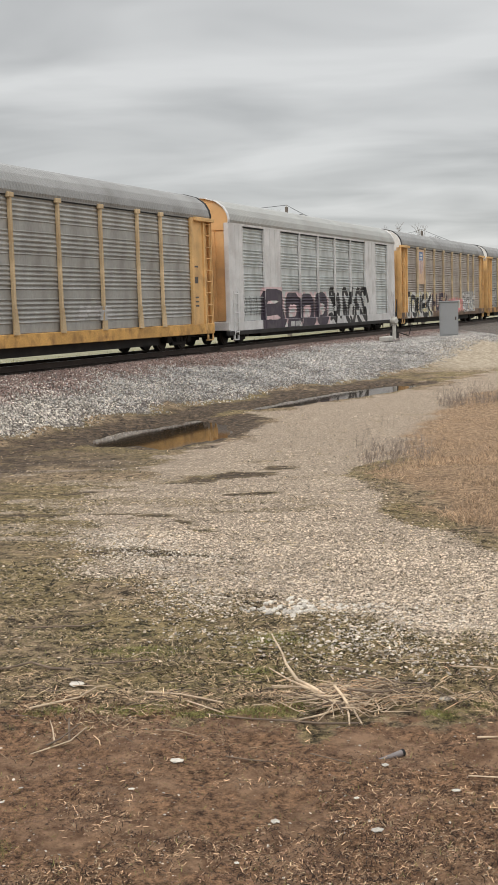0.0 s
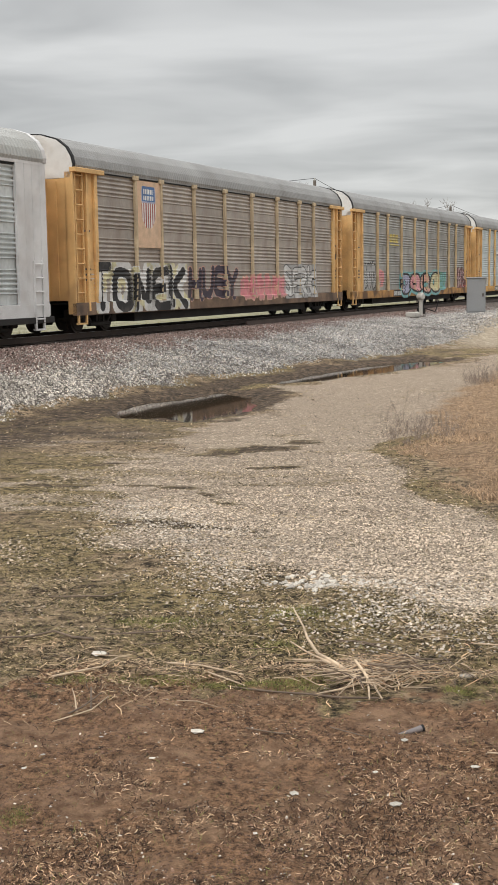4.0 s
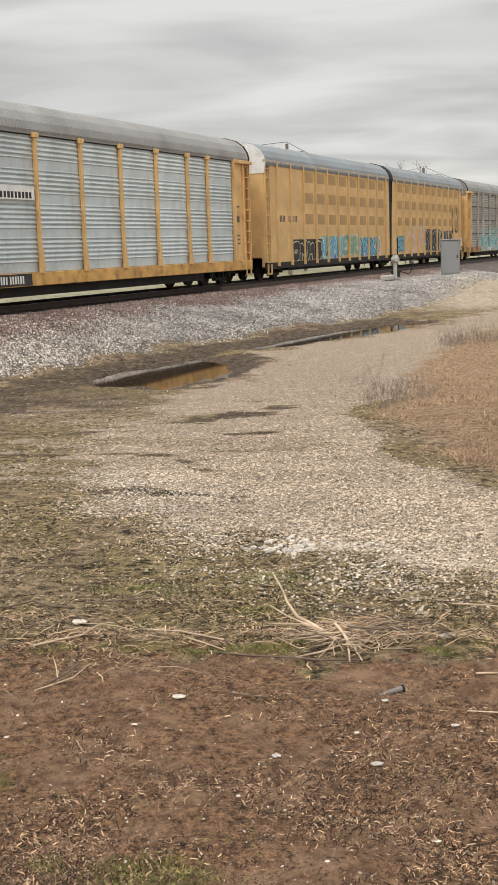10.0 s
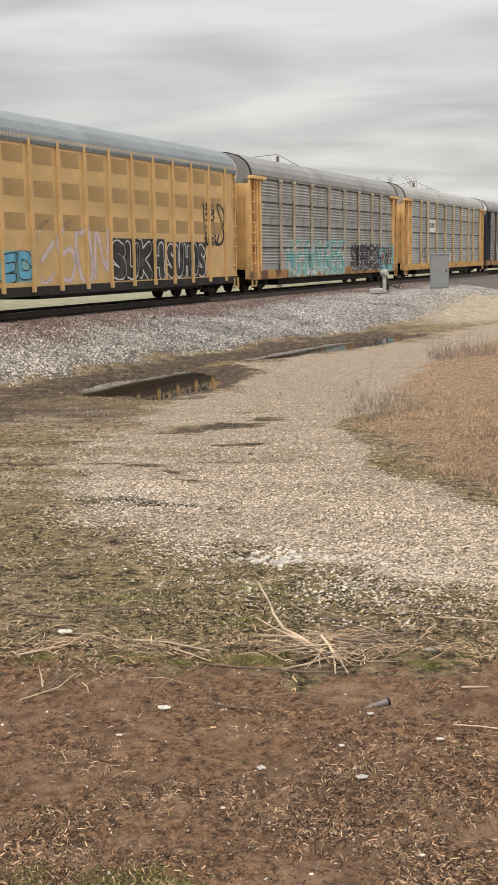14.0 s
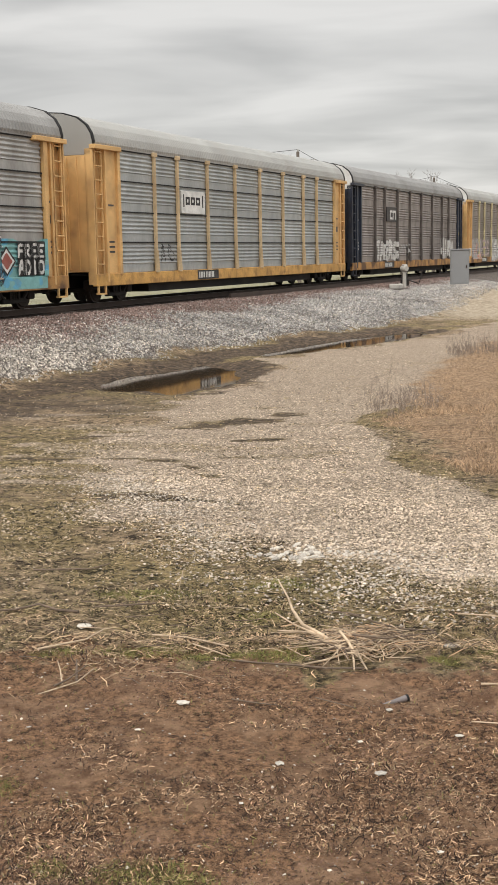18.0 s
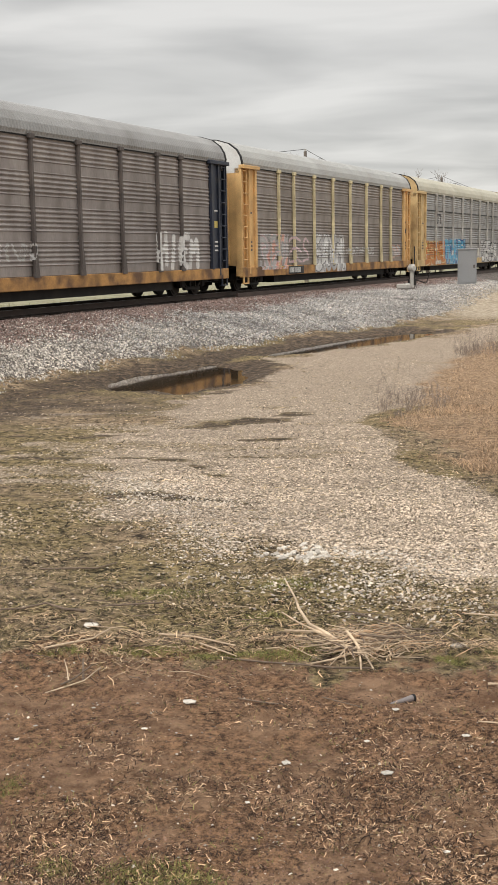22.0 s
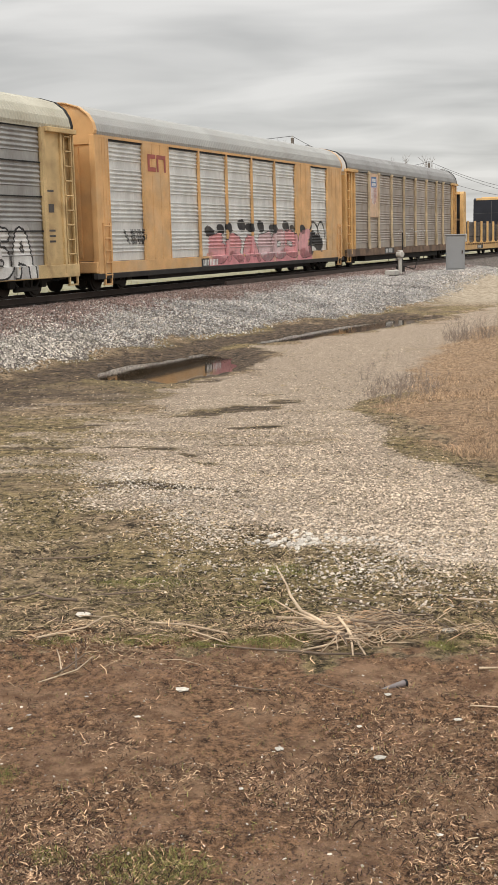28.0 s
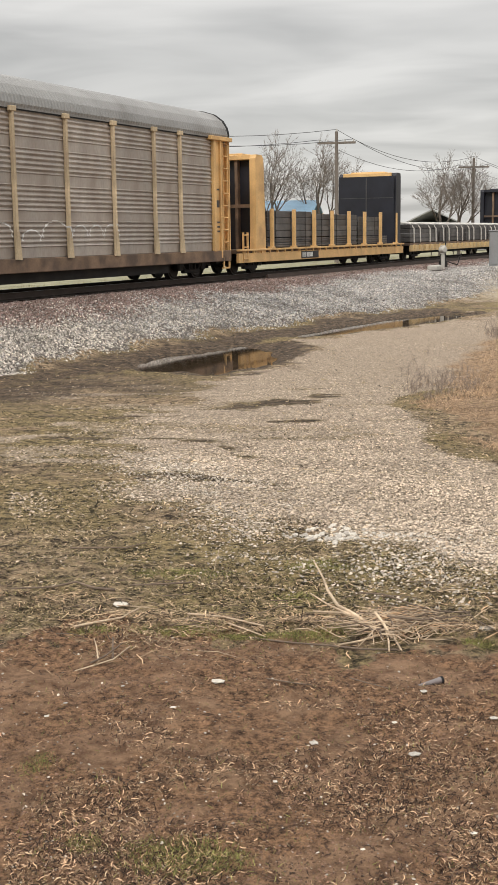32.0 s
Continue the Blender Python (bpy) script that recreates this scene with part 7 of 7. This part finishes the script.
def bare_tree(az, dist, h_, seed, spreadness=0.30, label="leafless tree with a fine twig crown"):
    rnd = random.Random(seed)
    a_ = radians(az)
    px0, py0 = dist * math.sin(a_), dist * math.cos(a_)
    ob = thing("bare_tree", label, "tree", "bare trees behind the track", m=Matrix.Translation((px0, py0, ground_z(px0, py0))))
    trunk_bm = bmesh.new()
    phase = rnd.uniform(0, 6.28)
    tv, tf = [], []

    def sliver(a, b, r):
        d = (b - a).normalized()
        sd_ = d.cross(Vector((rnd.uniform(-1, 1), rnd.uniform(-1, 1), rnd.uniform(-1, 1)))).normalized() * r
        up_ = d.cross(sd_).normalized() * r
        k = len(tv)
        tv.extend([a + sd_, a - sd_ * 0.5 + up_ * 0.87, a - sd_ * 0.5 - up_ * 0.87, b])
        tf.extend([(k, k + 1, k + 3), (k + 1, k + 2, k + 3), (k + 2, k, k + 3)])

    def grow(a, d, ln_, r, lev):
        seg = 3 if lev < 3 else 2
        pt = a
        bend = 0.02 if lev == 0 else 0.13
        for i in range(seg):
            d = (d + Vector((rnd.gauss(0, bend), rnd.gauss(0, bend), rnd.gauss(0.04, 0.08)))).normalized()
            q = pt + d * ln_ / seg
            if lev < 3:
                tube(trunk_bm, pt, q, r * (1 - 0.25 * i / seg), r * (1 - 0.25 * (i + 1) / seg), seg=6, caps=False)
            else:
                sliver(pt, q + (q - pt) * 0.15, r)
                for _ in range(1):
                    tw = (d + Vector((rnd.gauss(0, 0.7), rnd.gauss(0, 0.7), rnd.gauss(0.2, 0.4)))).normalized()
                    sliver(pt, pt + tw * ln_ * rnd.uniform(0.35, 0.7), 0.005)
            pt = q
            if lev >= 2 and lev < 6 and rnd.random() < 0.7:
                dd = (d + Vector((rnd.gauss(0, 0.6), rnd.gauss(0, 0.6), rnd.gauss(0.15, 0.35)))).normalized()
                grow(pt, dd, ln_ * rnd.uniform(0.5, 0.7), r * 0.5, lev + 1 if lev > 2 else 3)
        if lev < 6:
            for k in range(3 if lev < 4 else 2):
                turn_ = k * 2.1 + phase * (lev + 1) + rnd.uniform(-0.4, 0.4)
                side = d.orthogonal().normalized()
                side = Matrix.Rotation(turn_, 3, d) @ side
                lead = k == 0 and lev < 3           # the leader keeps on upwards, the others leave it sideways
                dd = (d + side * rnd.uniform(0.7, 1.3) * spreadness * (0.35 if lead else 1.9) + Vector((0, 0, 0.10))).normalized()
                grow(pt, dd, ln_ * (0.88 if lead else rnd.uniform(0.64, 0.80)), max(r * (0.78 if lead else 0.55), 0.013), lev + 1)

    grow(Vector((0, 0, -0.2)), Vector((rnd.uniform(-0.05, 0.05), rnd.uniform(-0.05, 0.05), 1)), h_ * 0.174, h_ * 0.0135, 0)
    part("trunk", trunk_bm, BARK, ob)
    me = bpy.data.meshes.new("crown")
    me.from_pydata(tv, [], tf)
    me.materials.append(TWIGS_FAR)
    cr = new("crown", me)
    cr.parent = ob
    return ob


bare_tree(6.3, 108, 12.5, 3)
bare_tree(7.15, 110, 12.7, 4)
bare_tree(-1.5, 100, 14.2, 5)
bare_tree(0.9, 102, 13.6, 6)
bare_tree(-3.8, 104, 12.4, 7)
bare_tree(2.3, 106, 11.8, 8)
for i, (az, dist, h_) in enumerate(((5.9, 112, 4.6), (6.5, 114, 4.4), (7.5, 112, 4.6), (5.0, 118, 3.6), (6.9, 116, 3.2), (8.6, 118, 4.0), (10.2, 118, 3.4), (-0.2, 112, 3.8))):
    bare_tree(az, dist, h_, 20 + i, 0.6, "leafless brown thicket shrub")

# ---- sheds in the distance ----
BLUE_ROOF = mat("blue_metal_roof", (0.20, 0.33, 0.45), 0.5, metal=0.2, vary=0.08)
SHED_WALL = mat("grey_shed_wall", (0.34, 0.34, 0.335), 0.7, vary=0.1)


def shed(x, y, turn, w, d, eave, ridge, roof_m, label):
    ob = thing("metal_shed", label, "shed", m=Matrix.Translation((x, y, -0.5)) @ pose(0, 0, 0, 0, 0, turn))
    part("wall", boxes((-w / 2, w / 2, -d / 2, d / 2, 0, eave)), SHED_WALL, ob)
    bm = bmesh.new()
    pr = [(-d / 2 - 0.3, eave - 0.05), (0, ridge), (d / 2 + 0.3, eave - 0.05), (d / 2 + 0.3, eave + 0.1), (0, ridge + 0.15), (-d / 2 - 0.3, eave + 0.1)]
    lo = [bm.verts.new((-w / 2 - 0.3, a_, b_)) for a_, b_ in pr]
    hi = [bm.verts.new((w / 2 + 0.3, a_, b_)) for a_, b_ in pr]
    for i in range(6):
        bm.faces.new((lo[i], lo[(i + 1) % 6], hi[(i + 1) % 6], hi[i]))
    bm.faces.new(lo[::-1])
    bm.faces.new(hi)
    bmesh.ops.recalc_face_normals(bm, faces=bm.faces[:])
    part("roof", bm, roof_m, ob)
    part("door", boxes((-1.5, 1.5, -d / 2 - 0.05, -d / 2, 0, eave - 0.6)), BLUE_ROOF, ob)
    return ob


shed(-3.9, 104.0, -8, 10, 8, 3.4, 4.75, BLUE_ROOF, "metal shed with a blue roof behind the track")
shed(18.5, 150.0, 60, 14, 9, 2.6, 4.6, SHED_WALL, "low grey shed far behind the track")


STONE_Y = 6.82
HEAP = (0.46, 5.05)
PIPE = (0.455, 4.35)
STICKS = [
    ("dead_branch", [(0.04, 5.80, 0.09), (0.085, 5.58, 0.07), (0.10, 5.45, 0.05), (0.14, 5.22, 0.04), (0.20, 5.05, 0.035), (0.30, 4.90, 0.02)], 0.004, 0.011, 1, "pale dead branch lying by a straw heap"),
    ("dead_branch", [(0.02, 5.40, 0.05), (0.10, 5.22, 0.045), (0.19, 5.06, 0.03), (0.29, 4.90, 0.02)], 0.003, 0.007, 1, "thin pale dead branch by a straw heap"),
    ("dead_branch", [(0.03, 5.16, 0.03), (0.16, 5.10, 0.035), (0.29, 4.93, 0.03)], 0.004, 0.007, 1, "thin pale dead branch by a straw heap"),
    ("dead_branch", [(0.29, 4.99, 0.07), (0.32, 4.90, 0.05), (0.35, 4.83, 0.015)], 0.007, 0.006, 1, "short forked stub of a dead branch"),
    ("dead_branch", [(0.33, 4.89, 0.03), (0.335, 4.80, 0.015), (0.33, 4.70, 0.01)], 0.006, 0.004, 1, "short forked stub of a dead branch"),
    ("dead_branch", [(0.35, 4.88, 0.03), (0.365, 4.80, 0.015), (0.38, 4.70, 0.01)], 0.006, 0.004, 1, "short forked stub of a dead branch"),
    ("dead_branch", [(0.30, 4.86, 0.02), (0.22, 4.80, 0.015), (0.13, 4.72, 0.012)], 0.006, 0.004, 1, "short forked stub of a dead branch"),
    ("long_stick", [(-0.24, 4.83, 0.012), (-0.05, 4.78, 0.012), (0.10, 4.71, 0.014), (0.22, 4.705, 0.014), (0.37, 4.72, 0.012)], 0.004, 0.005, 0, "long thin grey stick on the soil edge"),
    ("long_stick", [(0.24, 5.48, 0.03), (0.36, 5.40, 0.035), (0.50, 5.24, 0.03), (0.60, 5.17, 0.025), (0.72, 5.18, 0.02)], 0.003, 0.005, 0, "long thin brown stick across the grass"),
    ("long_stick", [(0.34, 4.97, 0.05), (0.48, 4.96, 0.05), (0.60, 5.02, 0.045), (0.71, 5.10, 0.04)], 0.005, 0.003, 0, "thin brown stick in the straw"),
    ("long_stick", [(0.68, 5.22, 0.03), (0.73, 5.05, 0.03), (0.80, 4.90, 0.02), (0.93, 5.02, 0.05)], 0.003, 0.002, 0, "bent twig on the grass"),
    ("long_stick", [(0.85, 5.40, 0.02), (0.98, 5.38, 0.02), (1.12, 5.32, 0.02)], 0.004, 0.003, 1, "pale stick on the grass"),
    ("long_stick", [(-1.40, 5.55, 0.02), (-1.20, 5.56, 0.02), (-1.10, 5.62, 0.025), (-1.0, 5.55, 0.02), (-0.90, 5.53, 0.015)], 0.004, 0.008, 0, "dark rotten stick on the moss"),
    ("long_stick", [(-0.84, 5.62, 0.02), (-0.74, 5.64, 0.02), (-0.55, 5.66, 0.02)], 0.004, 0.005, 0, "dark thin stick on the moss"),
    ("long_stick", [(-0.99, 4.98, 0.015), (-0.87, 5.03, 0.018), (-0.80, 5.08, 0.02), (-0.74, 5.20, 0.03)], 0.006, 0.004, 1, "pale straight stick on the grass"),
    ("long_stick", [(-1.28, 6.43, 0.015), (-1.08, 6.42, 0.02), (-0.98, 6.44, 0.02), (-0.88, 6.56, 0.02)], 0.005, 0.004, 0, "dark bent stick on the moss"),
    ("long_stick", [(-0.52, 5.15, 0.02), (-0.36, 5.09, 0.02), (-0.18, 4.98, 0.015)], 0.005, 0.004, 1, "pale stick on the grass"),
    ("long_stick", [(-0.33, 5.00, 0.02), (-0.25, 4.92, 0.018), (-0.17, 4.82, 0.012)], 0.004, 0.003, 1, "pale stick on the grass"),
    ("long_stick", [(-0.445, 6.10, 0.08), (-0.46, 5.96, 0.02)], 0.002, 0.002, 1, "short upright pale twig"),
    ("root_stub", [(-0.86, 4.72, 0.06), (-0.84, 4.66, 0.04), (-0.82, 4.58, 0.0)], 0.002, 0.004, 1, "pale dead root stub standing in the soil"),
    ("root_stub", [(-0.78, 4.70, 0.06), (-0.775, 4.66, 0.03), (-0.77, 4.62, 0.0)], 0.004, 0.006, 0, "dark root stub standing in the soil"),
    ("root_stub", [(-0.73, 4.64, 0.06), (-0.80, 4.60, 0.02), (-0.85, 4.56, 0.0)], 0.003, 0.005, 0, "dark root stub standing in the soil"),
    ("root_stub", [(-0.70, 4.63, 0.045), (-0.76, 4.58, 0.015), (-0.90, 4.50, 0.0)], 0.003, 0.004, 1, "pale root lying in the soil"),
    ("long_stick", [(-0.15, 4.36, 0.01), (-0.05, 4.30, 0.012), (0.02, 4.27, 0.01)], 0.003, 0.002, 0, "short twig on bare soil"),
    ("long_stick", [(0.16, 4.34, 0.012), (0.22, 4.28, 0.012), (0.30, 4.26, 0.01)], 0.003, 0.002, 0, "short twig on bare soil"),
    ("long_stick", [(0.80, 4.50, 0.012), (0.90, 4.48, 0.012)], 0.006, 0.003, 1, "pale splinter on bare soil"),
    ("long_stick", [(0.70, 4.12, 0.012), (0.80, 4.10, 0.014), (0.92, 4.05, 0.01)], 0.003, 0.003, 1, "pale straw stalk on bare soil"),
]
CHIPS = [(-0.84, 5.34, 0.075, "flat pale broken stone on straw"), (-0.33, 4.32, 0.052, "flat pale stone on bare soil"), (0.425, 4.24, 0.03, "small white stone chip on soil"),
         (0.76, 5.00, 0.07, "flat pale stone in straw"), (0.02, 3.78, 0.034, "small pale stone on soil"), (-0.47, 4.06, 0.022, "small pale stone on soil"), (0.34, 3.71, 0.04, "flat brown stone on soil"),
         (0.64, 4.02, 0.03, "small white stone chip on soil"), (0.30, 3.98, 0.022, "small pale stone on soil"), (-0.86, 4.10, 0.018, "small pale stone on soil"), (-0.68, 4.28, 0.016, "small white stone on soil"),
         (-0.90, 3.98, 0.02, "small pale stone on soil"), (0.46, 3.20, 0.02, "small pale stone on soil"), (0.72, 3.12, 0.022, "small white stone on soil"), (-0.10, 3.52, 0.018, "small pale stone on soil")]
SHRUBS = [(1.85, 21.1, 0.56, 5), (2.25, 22.6, 0.68, 5), (2.3, 20.6, 0.41, 14), (2.7, 20.9, 0.45, 14), (2.1, 19.6, 0.3, 8), (5.4, 33.9, 0.75, 22), (6.1, 34.7, 0.75, 22), (6.9, 35.8, 0.68, 18), (2.75, 27.0, 0.45, 5), (3.0, 22.5, 0.38, 9), (1.65, 18.6, 0.22, 22), (2.05, 18.0, 0.20, 24), (2.45, 18.4, 0.22, 24), (1.9, 19.6, 0.26, 24), (2.3, 20.2, 0.26, 24),
          (2.75, 20.0, 0.22, 22), (2.1, 21.6, 0.28, 22), (1.75, 17.2, 0.16, 19), (2.5, 22.4, 0.26, 19), (4.9, 31.6, 0.45, 60), (5.4, 32.2, 0.5, 60), (6.0, 32.4, 0.45, 60), (6.6, 33.0, 0.45, 60)]


# ---- loose things on the lane and the bare soil ----
def on_ground(x, y, lift_=0.0):
    return Vector((x, y, ground_z(x, y) + lift_))


def rock_bm(r, seed, squash=0.7):
    bm = bmesh.new()
    bmesh.ops.create_icosphere(bm, subdivisions=1, radius=r)
    off = Vector((seed * 3.1, seed * 1.7, seed * 2.3))
    for v in bm.verts:
        v.co *= 1 + 0.42 * noise.noise(v.co / r * 0.9 + off)
        v.co.z *= squash
    return bm


rock_data = []
for i in range(6):
    bm = rock_bm(1.0, i + 1, 0.65)
    me = bpy.data.meshes.new("rock")
    bm.to_mesh(me)
    bm.free()
    me.materials.append(WHITE_ROCK)
    rock_data.append(me)
rr = random.Random(5)


def rock(x, y, r, label="pale limestone lump among the gravel", group="white stones on the lane"):
    ob = new("stone", rr.choice(rock_data))
    ob.matrix_basis = Matrix.Translation(on_ground(x, y, r * 0.25)) @ pose(0, 0, 0, rr.uniform(-20, 20), rr.uniform(-20, 20), rr.uniform(0, 360)) @ Matrix.Scale(r, 4)
    return tagged(ob, label, "stone", group)


for i in range(120):
    u = rr.gauss(0, 1)
    x_, y_ = rr.choice((rr.uniform(-0.14, 0.72), rr.gauss(0.22, 0.16))), STONE_Y + rr.gauss(0.0, 0.10)
    rock(x_, y_ - 0.06, rr.uniform(0.011, 0.026) * (1.0 if 0.0 < x_ < 0.3 else 0.65))
for i in range(60):
    rock(rr.uniform(0.30, 0.95), STONE_Y - rr.uniform(0.0, 0.65), rr.uniform(0.007, 0.014))


def stick(name, pts, r0, r1, material, label, category="stick", group=""):
    bm = bmesh.new()
    n = len(pts) - 1
    pts = [on_ground(a_, b_, c_) for a_, b_, c_ in pts]
    for i in range(n):
        tube(bm, pts[i], pts[i + 1], (r0 + (r1 - r0) * i / n) * 0.92, (r0 + (r1 - r0) * (i + 1) / n) * 0.92, seg=7)
    ob = part(name, bm, material)
    return tagged(ob, label, category, group)


for nm_, pts_, r0_, r1_, m_, lb_ in STICKS:
    stick(nm_, pts_, r0_, r1_, STICK if m_ else TWIG, lb_, group="dead sticks on the ground")
for i in range(230):          # straw heap round the dead branch
    a_ = rr.gauss(0.1, 0.75)
    cx, cy = HEAP[0] - 0.06 + rr.gauss(0, 0.15), HEAP[1] - 0.04 + rr.gauss(0, 0.10)
    ln_ = rr.uniform(0.02, 0.09)
    p0, p1 = (cx - math.cos(a_) * ln_, cy - math.sin(a_) * ln_, rr.uniform(0.005, 0.05)), (cx + math.cos(a_) * ln_, cy + math.sin(a_) * ln_, rr.uniform(0.005, 0.05))
    stick("reed_stalk", [p0, ((p0[0] + p1[0]) / 2, (p0[1] + p1[1]) / 2 + rr.uniform(-0.02, 0.02), (p0[2] + p1[2]) / 2 + 0.008), p1], rr.uniform(0.0012, 0.0026), 0.0012, rr.choice((STRAW, STICK, STICK, TWIG)), "thin dry reed stalk in a loose heap", "straw", "reed stalks in the heap")

for i in range(46):           # twigs that spread from the branch's foot
    a_ = rr.choice((rr.gauss(2.2, 0.35), rr.gauss(-1.4, 0.6), rr.gauss(0.2, 0.5), rr.gauss(3.0, 0.3)))
    cx, cy, ln_ = 0.31 + rr.gauss(0, 0.04), 4.90 + rr.gauss(0, 0.03), rr.uniform(0.06, 0.24)
    ex, ey = cx + math.cos(a_) * ln_, cy + math.sin(a_) * ln_ * 0.8
    stick("dead_twig", [(cx, cy, rr.uniform(0.02, 0.05)), ((cx + ex) / 2 + rr.gauss(0, 0.012), (cy + ey) / 2 + rr.gauss(0, 0.012), rr.uniform(0.012, 0.05)), (ex, ey, rr.uniform(0.004, 0.03))], rr.uniform(0.0025, 0.005), 0.0014, rr.choice((STICK, STICK, TWIG)), "thin forked twig round a dead branch", "stick", "dead sticks on the ground")
for i in range(60):           # loose twigs along the grass edge
    a_, cx, cy, ln_ = rr.gauss(0.05, 0.45), rr.uniform(-1.1, 1.1), 5.15 + rr.gauss(0, 0.22), rr.uniform(0.03, 0.12)
    stick("dead_twig", [(cx, cy, 0.012), (cx + math.cos(a_) * ln_, cy + math.sin(a_) * ln_ + rr.gauss(0, 0.01), 0.018), (cx + math.cos(a_) * ln_ * 2, cy + math.sin(a_) * ln_ * 2, 0.010)], rr.uniform(0.0015, 0.0035), 0.0014, rr.choice((STICK, TWIG, TWIG)), "thin dead twig on the grass edge", "stick", "dead sticks on the ground")

for x_, y_, w_, lb_ in CHIPS:
    ob = new("stone", rock_data[int(x_ * 100) % 6])
    ob.matrix_basis = Matrix.Translation(on_ground(x_, y_, 0.008)) @ pose(0, 0, 0, 0, 0, rr.uniform(-12, 12)) @ Matrix.Diagonal((w_ * 0.55, w_ * 0.42, w_ * 0.2, 1))
    tagged(ob, lb_, "stone", "pale flat stones on the soil")
PIPE_GREY = mat("grey_plastic_pipe", (0.17, 0.145, 0.14), 0.4, vary=0.25)
pipe = thing("pipe_scrap", "short broken piece of grey plastic pipe half in the soil", "pipe", m=Matrix.Translation(on_ground(PIPE[0], PIPE[1], 0.006)) @ pose(0, 0, 0, 0, -6, 24))
bm = bmesh.new()
tube(bm, (-0.085, 0, 0), (0.055, 0, 0), 0.003, 0.013, seg=14, caps=False)
tube(bm, (0.055, 0, 0), (-0.085, 0, 0), 0.010, 0.001, seg=14, caps=False)
part("shell", bm, PIPE_GREY, pipe)
part("rim", tubes(((0.047, 0, 0), (0.056, 0, 0), 0.0138), seg=14), RUBBER, pipe)

# weed stalks and twig shrubs at the grass edge
def shrub(x, y, h_, n, seed, label):
    rnd = random.Random(seed)
    ob = thing("dry_shrub", label, "shrub", "dry shrubs at the grass edge", m=Matrix.Translation(on_ground(x, y)))
    bm = bmesh.new()
    for i in range(n):
        d = Vector((rnd.gauss(0, 0.35), rnd.gauss(0, 0.35), 1)).normalized()
        b0 = Vector((rnd.gauss(0, h_ * 0.35), rnd.gauss(0, h_ * 0.35), 0))
        L = h_ * rnd.uniform(0.3, 0.75)
        tip = b0 + d * L
        tube(bm, b0, tip, 0.0032, 0.0012, seg=4, caps=False)
        for k in range(5):
            q = b0.lerp(tip, rnd.uniform(0.3, 0.95))
            tube(bm, q, q + Vector((rnd.gauss(0, 0.5), rnd.gauss(0, 0.5), rnd.uniform(0.3, 1))).normalized() * L * rnd.uniform(0.15, 0.4), 0.003, 0.0015, seg=3, caps=False)
    tagged(part("brushwood", bm, SHRUB_TWIG, ob), kind="stuff")
    return ob


for i, (x_, y_, h_, n_) in enumerate(SHRUBS):
    shrub(x_, y_, h_, n_, 70 + i, "grey leafless twiggy shrub among dry grass")


# ---- movement: the train rolls by, wheels turn ----
def motions():
    times = [i * 0.5 for i in range(65)]
    for car, s in CARS:
        walk(car, [(t, Matrix.Translation(at(s + travel(t), TRACK_P, RAIL_Z)) @ pose(0, 0, 0, 0, 0, CAR_ROT)) for t in times])
    frames = [i / 30.0 for i in range(961)]
    spin = [math.degrees(travel(t) / WHEEL_R) for t in frames]
    for w, dx in WHEELSETS:
        walk(w, [(t, pose(dx, 0, WHEEL_R, 0, a_, 0)) for t, a_ in zip(frames, spin)])


motions()
